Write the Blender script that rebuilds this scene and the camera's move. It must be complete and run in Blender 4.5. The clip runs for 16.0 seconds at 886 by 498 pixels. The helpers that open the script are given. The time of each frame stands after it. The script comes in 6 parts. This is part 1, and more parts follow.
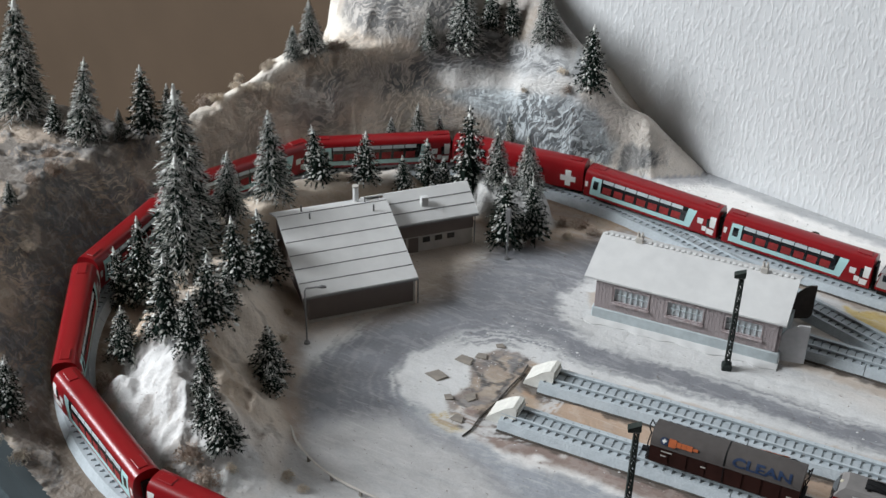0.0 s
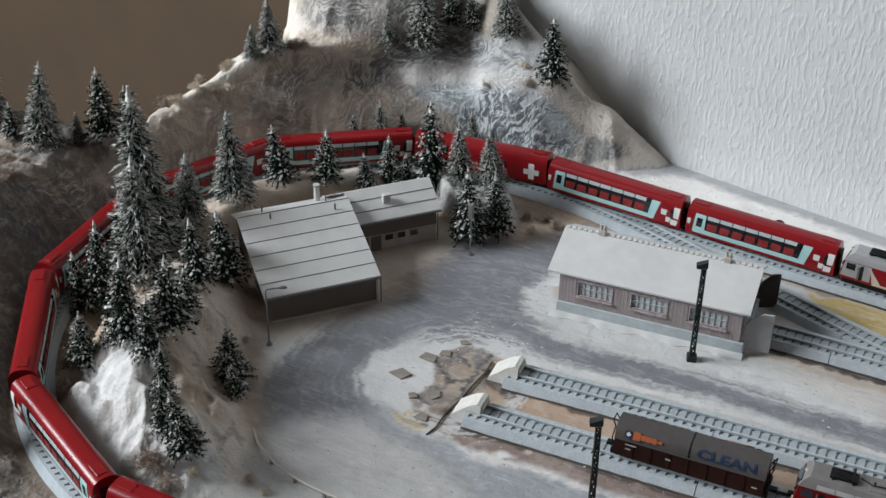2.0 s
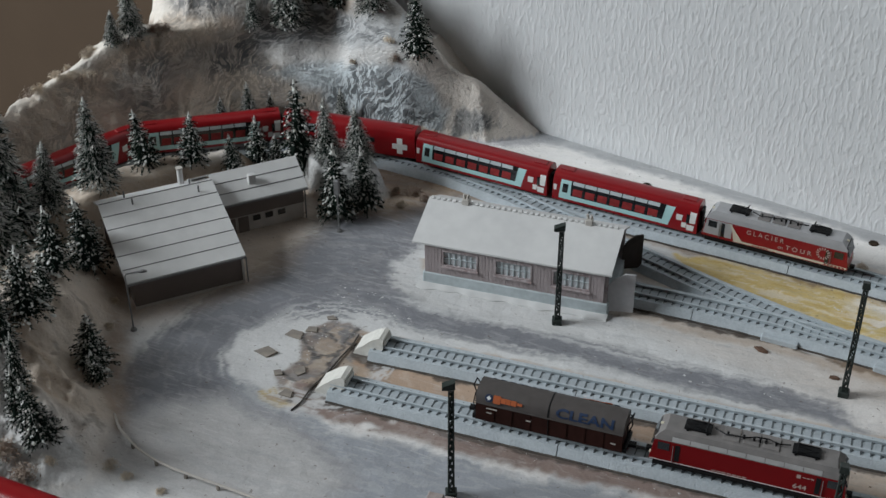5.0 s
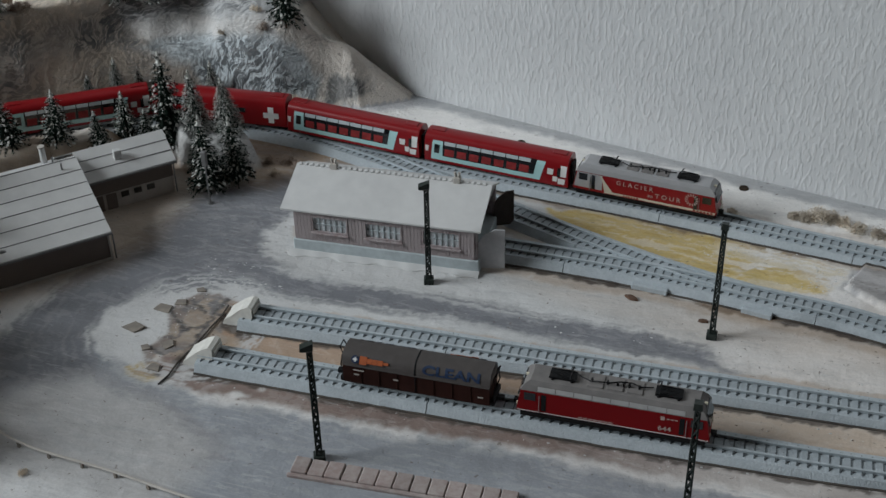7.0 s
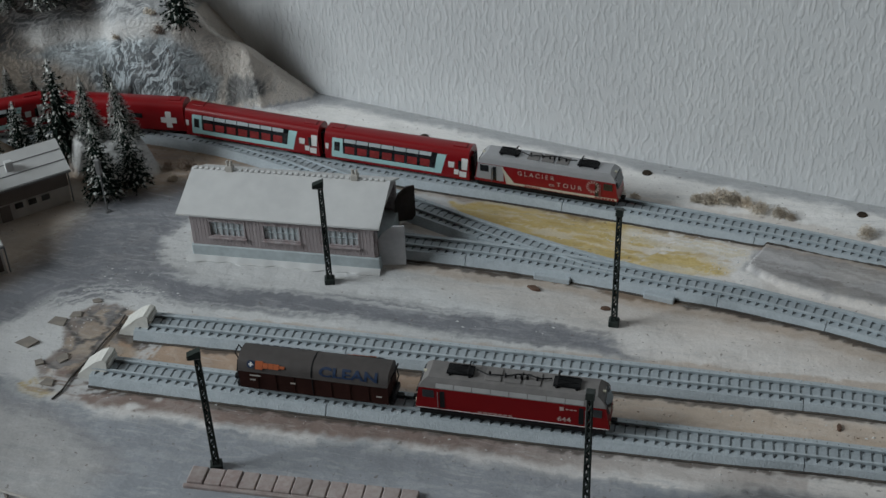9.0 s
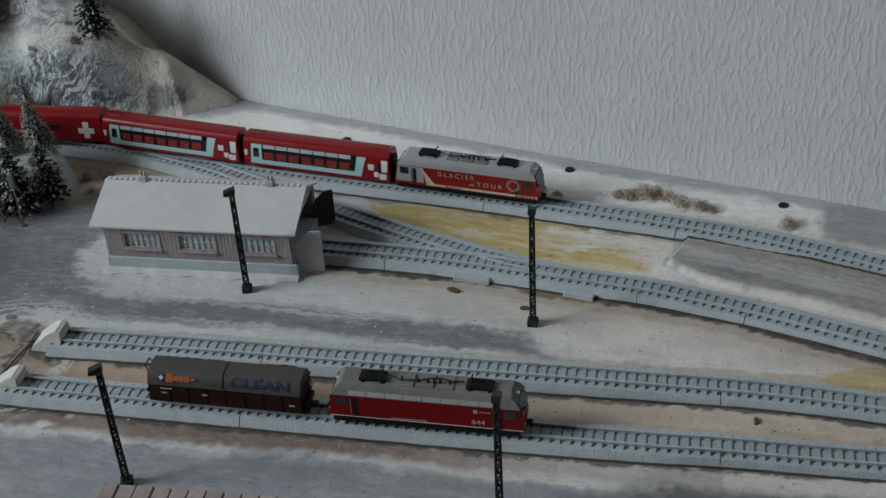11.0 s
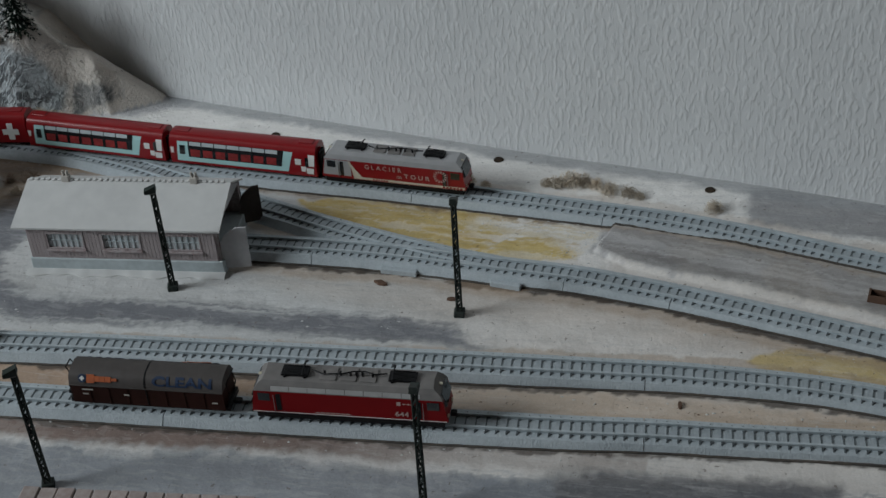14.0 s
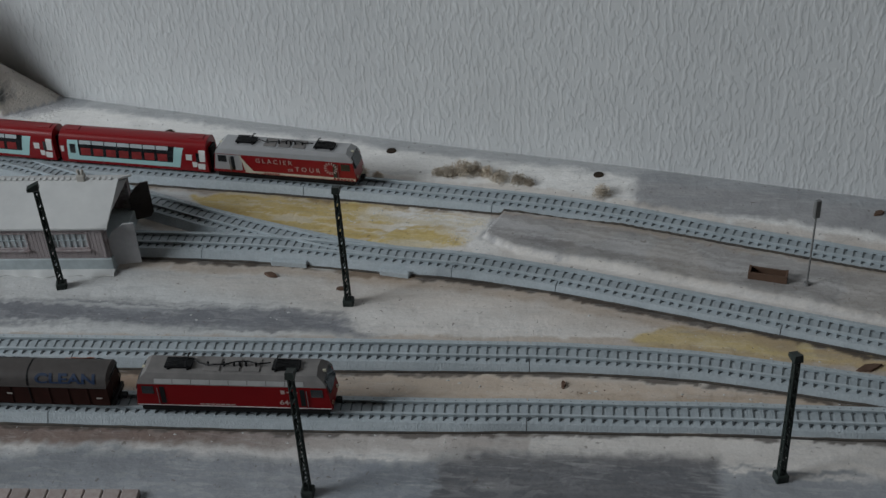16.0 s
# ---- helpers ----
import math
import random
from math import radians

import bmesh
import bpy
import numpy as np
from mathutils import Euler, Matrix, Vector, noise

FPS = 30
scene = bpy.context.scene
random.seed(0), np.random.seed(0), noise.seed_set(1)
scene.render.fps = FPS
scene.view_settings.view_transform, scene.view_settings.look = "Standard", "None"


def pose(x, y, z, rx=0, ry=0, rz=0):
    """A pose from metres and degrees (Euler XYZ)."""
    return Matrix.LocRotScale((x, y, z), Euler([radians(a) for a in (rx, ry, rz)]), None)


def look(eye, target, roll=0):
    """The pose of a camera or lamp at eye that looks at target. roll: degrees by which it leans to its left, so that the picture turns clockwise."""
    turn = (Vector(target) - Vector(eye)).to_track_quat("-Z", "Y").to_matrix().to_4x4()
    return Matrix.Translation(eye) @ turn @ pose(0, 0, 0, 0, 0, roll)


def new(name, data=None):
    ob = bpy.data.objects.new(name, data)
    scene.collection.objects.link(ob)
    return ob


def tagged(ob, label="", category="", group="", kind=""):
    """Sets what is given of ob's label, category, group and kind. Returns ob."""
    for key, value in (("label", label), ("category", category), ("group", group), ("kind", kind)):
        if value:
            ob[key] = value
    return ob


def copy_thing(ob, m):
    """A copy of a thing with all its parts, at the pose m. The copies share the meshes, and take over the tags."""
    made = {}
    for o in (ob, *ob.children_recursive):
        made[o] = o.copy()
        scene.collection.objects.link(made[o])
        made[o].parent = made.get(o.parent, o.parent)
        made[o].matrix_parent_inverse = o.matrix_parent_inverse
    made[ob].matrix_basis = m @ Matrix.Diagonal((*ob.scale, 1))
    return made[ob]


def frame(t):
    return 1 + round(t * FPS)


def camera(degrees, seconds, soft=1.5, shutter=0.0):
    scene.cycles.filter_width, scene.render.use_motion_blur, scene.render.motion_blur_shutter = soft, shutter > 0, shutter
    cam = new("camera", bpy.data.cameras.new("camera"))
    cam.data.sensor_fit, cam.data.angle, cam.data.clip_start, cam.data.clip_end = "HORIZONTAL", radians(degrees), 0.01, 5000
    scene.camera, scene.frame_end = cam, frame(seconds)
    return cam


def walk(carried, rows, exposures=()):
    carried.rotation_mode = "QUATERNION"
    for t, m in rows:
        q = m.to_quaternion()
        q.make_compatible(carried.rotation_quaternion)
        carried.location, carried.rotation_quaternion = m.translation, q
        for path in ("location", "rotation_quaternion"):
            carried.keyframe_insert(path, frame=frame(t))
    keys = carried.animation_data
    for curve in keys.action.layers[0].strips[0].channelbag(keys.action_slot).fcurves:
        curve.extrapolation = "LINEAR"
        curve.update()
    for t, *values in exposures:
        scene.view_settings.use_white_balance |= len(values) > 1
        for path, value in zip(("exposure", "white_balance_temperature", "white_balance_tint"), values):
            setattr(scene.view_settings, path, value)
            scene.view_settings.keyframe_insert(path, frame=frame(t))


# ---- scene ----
cam = camera(37.5, 16.0, soft=1.5)
PATH = [
    (0, (0.029, 0.085, 0.492), (-0.772, 1.552, -0.606), 1.3),
    (0.5, (0.031, 0.091, 0.491), (-0.768, 1.557, -0.609), 0.9),
    (1, (0.03, 0.094, 0.489), (-0.763, 1.562, -0.613), 0.7),
    (1.5, (0.034, 0.093, 0.491), (-0.75, 1.566, -0.612), 0.5),
    (2, (0.037, 0.095, 0.489), (-0.737, 1.574, -0.613), 0.5),
    (2.5, (0.046, 0.099, 0.488), (-0.715, 1.58, -0.62), 0.3),
    (3, (0.049, 0.101, 0.485), (-0.692, 1.593, -0.622), 0.4),
    (3.5, (0.056, 0.102, 0.486), (-0.668, 1.602, -0.621), 0.4),
    (4, (0.061, 0.105, 0.484), (-0.646, 1.611, -0.627), 0.4),
    (6.3, (0.101, 0.114, 0.471), (-0.519, 1.649, -0.651), -1.1),
    (6.5, (0.104, 0.116, 0.469), (-0.504, 1.652, -0.659), -1.1),
    (7, (0.114, 0.121, 0.466), (-0.462, 1.662, -0.672), -1.3),
    (7.5, (0.118, 0.126, 0.465), (-0.425, 1.675, -0.679), -1.5),
    (8, (0.126, 0.129, 0.463), (-0.401, 1.685, -0.678), -1.8),
    (8.5, (0.13, 0.133, 0.463), (-0.383, 1.691, -0.681), -2.1),
    (9, (0.14, 0.138, 0.46), (-0.363, 1.699, -0.685), -2.4),
    (9.5, (0.151, 0.14, 0.46), (-0.339, 1.706, -0.684), -2.6),
    (9.7, (0.155, 0.144, 0.458), (-0.334, 1.711, -0.685), -2.8),
    (12, (0.173, 0.155, 0.455), (-0.268, 1.73, -0.697), -3.6),
    (12.5, (0.177, 0.153, 0.457), (-0.258, 1.729, -0.696), -3.7),
    (13, (0.182, 0.156, 0.451), (-0.25, 1.734, -0.699), -3.8),
    (13.5, (0.187, 0.159, 0.451), (-0.233, 1.738, -0.703), -3.8),
    (14, (0.189, 0.16, 0.451), (-0.218, 1.741, -0.704), -3.7),
    (14.5, (0.196, 0.158, 0.45), (-0.201, 1.744, -0.703), -3.8),
    (15, (0.203, 0.16, 0.446), (-0.176, 1.75, -0.706), -3.8),
    (15.5, (0.208, 0.16, 0.444), (-0.141, 1.757, -0.707), -3.6),
    (16, (0.22, 0.157, 0.445), (-0.099, 1.758, -0.71), -3.5),
]
walk(cam, [(t, look(eye, target, roll)) for t, eye, target, roll in PATH], exposures=[(0, 0.27, 6600, 11.5), (3.5, -0.12, 6580, 11), (5.5, -0.31, 6530, 10), (7, -0.54, 6500, 9.5), (9.5, -0.66, 6450, 7.5), (12.5, -0.77, 6450, 7), (16, -0.87, 6480, 9.5)])

# ---- light: a window in the left wall, a dim sky outside ----
world = bpy.data.worlds.new("world")
scene.world = world
world.use_nodes = True
wn = world.node_tree.nodes
sky = wn.new("ShaderNodeTexSky")
sky.sky_type, sky.sun_disc = "NISHITA", False
sky.sun_elevation, sky.sun_rotation = radians(25), radians(250)
wn["Background"].inputs["Strength"].default_value = 0.06
world.node_tree.links.new(sky.outputs[0], wn["Background"].inputs["Color"])


def area_light(name, at, target, sx, sy, watts, color):
    data = bpy.data.lights.new(name, "AREA")
    data.shape, data.size, data.size_y, data.energy, data.color = "RECTANGLE", sx, sy, watts, color
    ob = new(name, data)
    ob.matrix_world = look(at, target)
    return ob


WIN = (-2.60, -0.46, 1.52)  # middle of the window opening
area_light("window_light", (WIN[0] - 0.01, WIN[1], WIN[2]), (0.05, 0.72, 0.0), 1.16, 1.36, 130.0, (0.88, 0.95, 1.0))

# ---- materials ----


def mat(name, c1, c2=None, scale=250.0, rough=0.6, metal=0.0, bump=0.0, bscale=None, spec=0.4, depth=0.0004, per_object=0.0):
    m = bpy.data.materials.new(name)
    m.use_nodes = True
    n, l = m.node_tree.nodes, m.node_tree.links
    b = n["Principled BSDF"]
    b.inputs["Roughness"].default_value, b.inputs["Metallic"].default_value = rough, metal
    b.inputs["Specular IOR Level"].default_value = spec
    tc = n.new("ShaderNodeTexCoord")
    c2 = c2 or tuple(v * 0.78 for v in c1)
    big, small = n.new("ShaderNodeTexNoise"), n.new("ShaderNodeTexNoise")
    big.inputs["Scale"].default_value, small.inputs["Scale"].default_value = scale * 0.2, scale
    big.inputs["Detail"].default_value = small.inputs["Detail"].default_value = 5
    for k in (big, small):
        l.new(tc.outputs["Object"], k.inputs["Vector"])
    mul = n.new("ShaderNodeMath")
    mul.operation = "ADD"
    l.new(big.outputs["Fac"], mul.inputs[0]), l.new(small.outputs["Fac"], mul.inputs[1])
    ramp = n.new("ShaderNodeMapRange")
    ramp.inputs["From Min"].default_value, ramp.inputs["From Max"].default_value = 0.7, 1.3
    l.new(mul.outputs[0], ramp.inputs["Value"])
    mix = n.new("ShaderNodeMix")
    mix.data_type = "RGBA"
    mix.inputs[6].default_value, mix.inputs[7].default_value = (*c2, 1), (*c1, 1)
    l.new(ramp.outputs[0], mix.inputs[0])
    out = mix.outputs[2]
    if per_object:
        oi, hsv, mr = n.new("ShaderNodeObjectInfo"), n.new("ShaderNodeHueSaturation"), n.new("ShaderNodeMapRange")
        mr.inputs["To Min"].default_value, mr.inputs["To Max"].default_value = 1 - per_object, 1 + per_object
        l.new(oi.outputs["Random"], mr.inputs["Value"]), l.new(mr.outputs[0], hsv.inputs["Value"])
        l.new(out, hsv.inputs["Color"])
        out = hsv.outputs[0]
    l.new(out, b.inputs["Base Color"])
    if bump:
        bn, bp = n.new("ShaderNodeTexNoise"), n.new("ShaderNodeBump")
        bn.inputs["Scale"].default_value, bn.inputs["Detail"].default_value = bscale or scale, 4
        bp.inputs["Strength"].default_value, bp.inputs["Distance"].default_value = bump, depth
        l.new(tc.outputs["Object"], bn.inputs["Vector"]), l.new(bn.outputs["Fac"], bp.inputs["Height"])
        l.new(bp.outputs[0], b.inputs["Normal"])
    return m


def wallpaper():
    """White embossed woodchip paper with upright drips."""
    m = mat("white_wallpaper", (0.67, 0.68, 0.685), (0.61, 0.62, 0.625), 60, 0.75, spec=0.25)
    n, l = m.node_tree.nodes, m.node_tree.links
    tc, mp = n.new("ShaderNodeTexCoord"), n.new("ShaderNodeMapping")
    mp.inputs["Scale"].default_value = (1.0, 1.0, 0.36)
    l.new(tc.outputs["Object"], mp.inputs["Vector"])
    a, b2, add = n.new("ShaderNodeTexNoise"), n.new("ShaderNodeTexNoise"), n.new("ShaderNodeMath")
    a.inputs["Scale"].default_value, a.inputs["Detail"].default_value, a.inputs["Distortion"].default_value = 330, 1.6, 0.2
    b2.inputs["Scale"].default_value, b2.inputs["Detail"].default_value = 620, 2
    l.new(mp.outputs[0], a.inputs["Vector"]), l.new(mp.outputs[0], b2.inputs["Vector"])
    mr = n.new("ShaderNodeMapRange")
    mr.interpolation_type = "SMOOTHSTEP"
    mr.inputs["From Min"].default_value, mr.inputs["From Max"].default_value = 0.45, 0.66
    l.new(a.outputs["Fac"], mr.inputs["Value"])
    add.operation = "MULTIPLY_ADD"
    add.inputs[1].default_value = 0.2
    l.new(b2.outputs["Fac"], add.inputs[0]), l.new(mr.outputs[0], add.inputs[2])
    bp = n.new("ShaderNodeBump")
    bp.inputs["Strength"].default_value, bp.inputs["Distance"].default_value = 0.27, 0.0010
    l.new(add.outputs[0], bp.inputs["Height"]), l.new(bp.outputs[0], n["Principled BSDF"].inputs["Normal"])
    return m


def painted_ground(name, rocky):
    """Plaster, snow paint and sand; the colour plan lies in the attribute 'paint', rock in its alpha."""
    m = bpy.data.materials.new(name)
    m.use_nodes = True
    n, l = m.node_tree.nodes, m.node_tree.links
    b = n["Principled BSDF"]
    b.inputs["Roughness"].default_value, b.inputs["Specular IOR Level"].default_value = 0.8, 0.25
    at, tc = n.new("ShaderNodeAttribute"), n.new("ShaderNodeTexCoord")
    at.attribute_name = "paint"
    mp = n.new("ShaderNodeMapping")
    mp.inputs["Scale"].default_value = (0.45, 1.0, 1.0)
    mp.inputs["Rotation"].default_value = (0, 0, radians(-8))
    l.new(tc.outputs["Object"], mp.inputs["Vector"])

    def noise_of(scale, detail, src, dist=0.0):
        k = n.new("ShaderNodeTexNoise")
        k.inputs["Scale"].default_value, k.inputs["Detail"].default_value, k.inputs["Distortion"].default_value = scale, detail, dist
        l.new(src, k.inputs["Vector"])
        return k.outputs["Fac"]

    def mapped(v, a, c, lo, hi):
        k = n.new("ShaderNodeMapRange")
        k.inputs["From Min"].default_value, k.inputs["From Max"].default_value = a, c
        k.inputs["To Min"].default_value, k.inputs["To Max"].default_value = lo, hi
        l.new(v, k.inputs["Value"])
        return k.outputs[0]

    def mixed(fac, c1, c2, mode="MIX"):
        k = n.new("ShaderNodeMix")
        k.data_type, k.blend_type = "RGBA", mode
        for sock, v in ((k.inputs[0], fac), (k.inputs[6], c1), (k.inputs[7], c2)):
            if isinstance(v, (int, float)):
                sock.default_value = v
            elif isinstance(v, tuple):
                sock.default_value = (*v, 1)
            else:
                l.new(v, sock)
        return k.outputs[2]

    obj = tc.outputs["Object"]
    streak = mapped(noise_of(70, 8, mp.outputs[0], 0.4), 0.3, 0.7, 0.90, 1.08)
    grain = mapped(noise_of(900, 3, obj), 0.3, 0.7, 0.95, 1.05)
    hs = n.new("ShaderNodeMath")
    hs.operation = "MULTIPLY"
    l.new(streak, hs.inputs[0]), l.new(grain, hs.inputs[1])
    hsv = n.new("ShaderNodeHueSaturation")
    l.new(at.outputs["Color"], hsv.inputs["Color"]), l.new(hs.outputs[0], hsv.inputs["Value"])
    col = hsv.outputs[0]
    height = noise_of(420, 6, obj)
    if rocky:
        warp = n.new("ShaderNodeTexNoise")
        warp.inputs["Scale"].default_value, warp.inputs["Detail"].default_value = 44, 3
        l.new(obj, warp.inputs["Vector"])
        sc = n.new("ShaderNodeVectorMath")
        sc.operation = "MULTIPLY_ADD"
        sc.inputs[1].default_value = (0.026, 0.026, 0.026)
        l.new(warp.outputs["Color"], sc.inputs[0]), l.new(obj, sc.inputs[2])
        def dot(v):
            k = n.new("ShaderNodeVectorMath")
            k.operation = "DOT_PRODUCT"
            k.inputs[1].default_value = v
            l.new(sc.outputs[0], k.inputs[0])
            return k.outputs["Value"]

        def strokes(deg, along, across, detail):
            """Brush marks in the plane of the slope, drawn out along one direction."""
            c, q = math.cos(radians(deg)), math.sin(radians(deg))
            u, v = Vector((.80, .60, 0)), Vector((-.35, .35, .80))
            cb = n.new("ShaderNodeCombineXYZ")
            l.new(dot((c * u + q * v) * along), cb.inputs[0]), l.new(dot((c * v - q * u) * across), cb.inputs[1])
            return noise_of(1.0, detail, cb.outputs[0], 0.25)

        def blend(fac, a, c):
            k = n.new("ShaderNodeMix")
            for sock, v in ((k.inputs[0], fac), (k.inputs[2], a), (k.inputs[3], c)):
                l.new(v, sock)
            return k.outputs[0]

        where_a, where_b = mapped(noise_of(24, 3, obj), 0.44, 0.56, 0, 1), mapped(noise_of(33, 3, sc.outputs[0]), 0.52, 0.60, 0, 1)
        brush = blend(where_b, blend(where_a, strokes(-14, 70, 270, 5), strokes(32, 75, 270, 5)), strokes(112, 80, 270, 5))
        hair = blend(where_a, strokes(12, 130, 620, 3), strokes(62, 130, 620, 3))
        rock = mixed(mapped(brush, 0.462, 0.502, 0, 0.90), col, (0.088, 0.096, 0.103))
        rock = mixed(mapped(hair, 0.51, 0.56, 0, 0.70), rock, (0.11, 0.115, 0.12))
        rock = mixed(mapped(hair, 0.45, 0.41, 0, 0.75), rock, col)
        rock = mixed(mapped(brush, 0.42, 0.36, 0, 0.18), rock, (0.72, 0.73, 0.73))
        fold = brush
        many = n.new("ShaderNodeMath")
        many.operation = "MULTIPLY"
        l.new(mapped(noise_of(26, 5, sc.outputs[0], 0.3), 0.40, 0.54, 0.30, 1.0), many.inputs[0]), l.new(at.outputs["Alpha"], many.inputs[1])
        col = mixed(many.outputs[0], col, rock)
        k = n.new("ShaderNodeMath")
        k.operation = "MULTIPLY_ADD"
        l.new(fold, k.inputs[0])
        k.inputs[1].default_value = 0.9
        l.new(height, k.inputs[2])
        height = k.outputs[0]
    crust = mapped(noise_of(150, 9, mp.outputs[0], 1.2), 0.54, 0.59, 0, 0.09)
    col = mixed(crust, col, (0.74, 0.73, 0.71))
    if not rocky:
        mp4 = n.new("ShaderNodeMapping")
        mp4.inputs["Scale"].default_value, mp4.inputs["Rotation"].default_value = (0.10, 1.0, 1.0), (0, 0, radians(-5))
        l.new(obj, mp4.inputs["Vector"])
        scrape = noise_of(520, 5, mp4.outputs[0], 0.5)
        some = mapped(noise_of(30, 3, obj), 0.45, 0.60, 0.15, 1.0)
        for a, c, tone in ((0.57, 0.63, (0.74, 0.74, 0.73)), (0.43, 0.37, (0.30, 0.31, 0.325))):
            k = n.new("ShaderNodeMath")
            k.operation = "MULTIPLY"
            l.new(mapped(scrape, a, c, 0, 0.17), k.inputs[0]), l.new(some, k.inputs[1])
            col = mixed(k.outputs[0], col, tone)
    speck = mapped(noise_of(330, 6, obj, 0.5), 0.665, 0.70, 0, 0.55)
    col = mixed(speck, col, (0.13, 0.10, 0.08))
    l.new(col, b.inputs["Base Color"])
    bp = n.new("ShaderNodeBump")
    bp.inputs["Strength"].default_value, bp.inputs["Distance"].default_value = 0.6, 0.0016 if rocky else 0.0006
    l.new(height, bp.inputs["Height"]), l.new(bp.outputs[0], b.inputs["Normal"])
    return m


def frosted(name, green, frost, lo, hi):
    """Needles with flock snow on what faces up."""
    m = bpy.data.materials.new(name)
    m.use_nodes = True
    n, l = m.node_tree.nodes, m.node_tree.links
    b = n["Principled BSDF"]
    b.inputs["Roughness"].default_value, b.inputs["Specular IOR Level"].default_value = 0.85, 0.15
    ge, sp, nz, tc = n.new("ShaderNodeNewGeometry"), n.new("ShaderNodeSeparateXYZ"), n.new("ShaderNodeTexNoise"), n.new("ShaderNodeTexCoord")
    l.new(ge.outputs["True Normal"], sp.inputs[0]), l.new(tc.outputs["Object"], nz.inputs["Vector"])
    nz.inputs["Scale"].default_value, nz.inputs["Detail"].default_value = 260, 3
    ad = n.new("ShaderNodeMath")
    ad.operation = "MULTIPLY_ADD"
    l.new(nz.outputs["Fac"], ad.inputs[0]), l.new(sp.outputs["Z"], ad.inputs[2])
    ad.inputs[1].default_value = 1.5
    isl = n.new("ShaderNodeMath")
    isl.operation = "MULTIPLY_ADD"
    isl.inputs[1].default_value = 0.7
    l.new(ge.outputs["Random Per Island"], isl.inputs[0]), l.new(ad.outputs[0], isl.inputs[2])
    mr, mix = n.new("ShaderNodeMapRange"), n.new("ShaderNodeMix")
    mr.inputs["From Min"].default_value, mr.inputs["From Max"].default_value = lo, hi
    l.new(isl.outputs[0], mr.inputs["Value"]), l.new(mr.outputs[0], mix.inputs[0])
    mix.data_type = "RGBA"
    mix.inputs[6].default_value, mix.inputs[7].default_value = (*green, 1), (*frost, 1)
    l.new(mix.outputs[2], b.inputs["Base Color"])
    return m


M_WALL = wallpaper()
# the wall's shade is put into this dark brown
M_BROWN = mat("shade_brown_wall", (0.122, 0.084, 0.057), (0.104, 0.072, 0.049), 14, 0.7, spec=0.15)
# unseen walls and ceiling, kept dark so that little light bounces back
M_ROOM = mat("room_paint", (0.075, 0.05, 0.033), None, 20, 0.8)
M_CEIL = mat("ceiling_paint", (0.13, 0.10, 0.075), None, 20, 0.85)
M_FLOOR = mat("teal_carpet", (0.075, 0.10, 0.11), (0.05, 0.07, 0.08), 400, 0.95, bump=0.6, depth=0.002)
M_FRAME = mat("window_paint", (0.8, 0.8, 0.78), None, 30, 0.4)
M_GROUND, M_HILL = painted_ground("painted_board", False), painted_ground("painted_rock", True)
M_EDGE = mat("board_edge", (0.035, 0.047, 0.052), None, 60, 0.8)
M_INFILL = mat("grey_sleeper_bed", (0.42, 0.465, 0.495), (0.33, 0.37, 0.395), 600, 0.85, bump=0.9, bscale=900, depth=0.0005)
M_BED = mat("snowy_ballast", (0.49, 0.54, 0.57), (0.39, 0.435, 0.465), 700, 0.85, bump=0.9, bscale=1100, depth=0.0006)
M_FOOT = mat("gap_shade_and_cable", (0.045, 0.042, 0.040), (0.10, 0.085, 0.07), 260, 0.85)
M_TIE = mat("sleeper_and_shadow", (0.072, 0.082, 0.088), (0.15, 0.17, 0.18), 500, 0.8)


def pebbly(m, scale):
    """Round pebbles in relief."""
    n, l = m.node_tree.nodes, m.node_tree.links
    tc, vo, bp = n.new("ShaderNodeTexCoord"), n.new("ShaderNodeTexVoronoi"), n.new("ShaderNodeBump")
    vo.inputs["Scale"].default_value = scale
    bp.invert = True
    bp.inputs["Strength"].default_value, bp.inputs["Distance"].default_value = 0.45, 0.0006
    l.new(tc.outputs["Object"], vo.inputs["Vector"]), l.new(vo.outputs["Distance"], bp.inputs["Height"])
    l.new(bp.outputs[0], n["Principled BSDF"].inputs["Normal"])


pebbly(M_BED, 1150)
M_RAIL = mat("dulled_rail", (0.50, 0.555, 0.585), (0.38, 0.43, 0.455), 300, 0.5, 0.0)
M_GREEN_A = frosted("frosted_needles", (0.017, 0.031, 0.024), (0.64, 0.67, 0.66), 2.30, 2.55)
M_GREEN_B = frosted("dark_needles", (0.012, 0.023, 0.017), (0.68, 0.68, 0.66), 2.30, 2.50)
M_SNOWLUMP = mat("flock_snow", (0.70, 0.70, 0.67), (0.60, 0.60, 0.57), 400, 0.9)
M_BARK = mat("bark", (0.10, 0.075, 0.055), None, 500, 0.9)
M_GRASS = mat("dry_grass", (0.76, 0.69, 0.59), (0.50, 0.42, 0.33), 300, 0.9, per_object=0.2)
M_TWIG = mat("brown_twigs", (0.26, 0.17, 0.12), (0.52, 0.45, 0.39), 500, 0.9)
M_ROOF = mat("snow_white_roof", (0.64, 0.64, 0.63), (0.56, 0.56, 0.555), 120, 0.7, bump=0.2, bscale=500, depth=0.0003)
M_SEAM = mat("roof_seam", (0.20, 0.20, 0.205), None, 200, 0.7)
M_HOUSE = mat("taupe_wall", (0.175, 0.142, 0.126), (0.148, 0.120, 0.106), 120, 0.8)
M_PLASTER = mat("pale_plaster", (0.52, 0.49, 0.45), None, 150, 0.8)
M_DARKGLASS = mat("dark_glass", (0.012, 0.013, 0.015), None, 100, 0.06, spec=0.8)
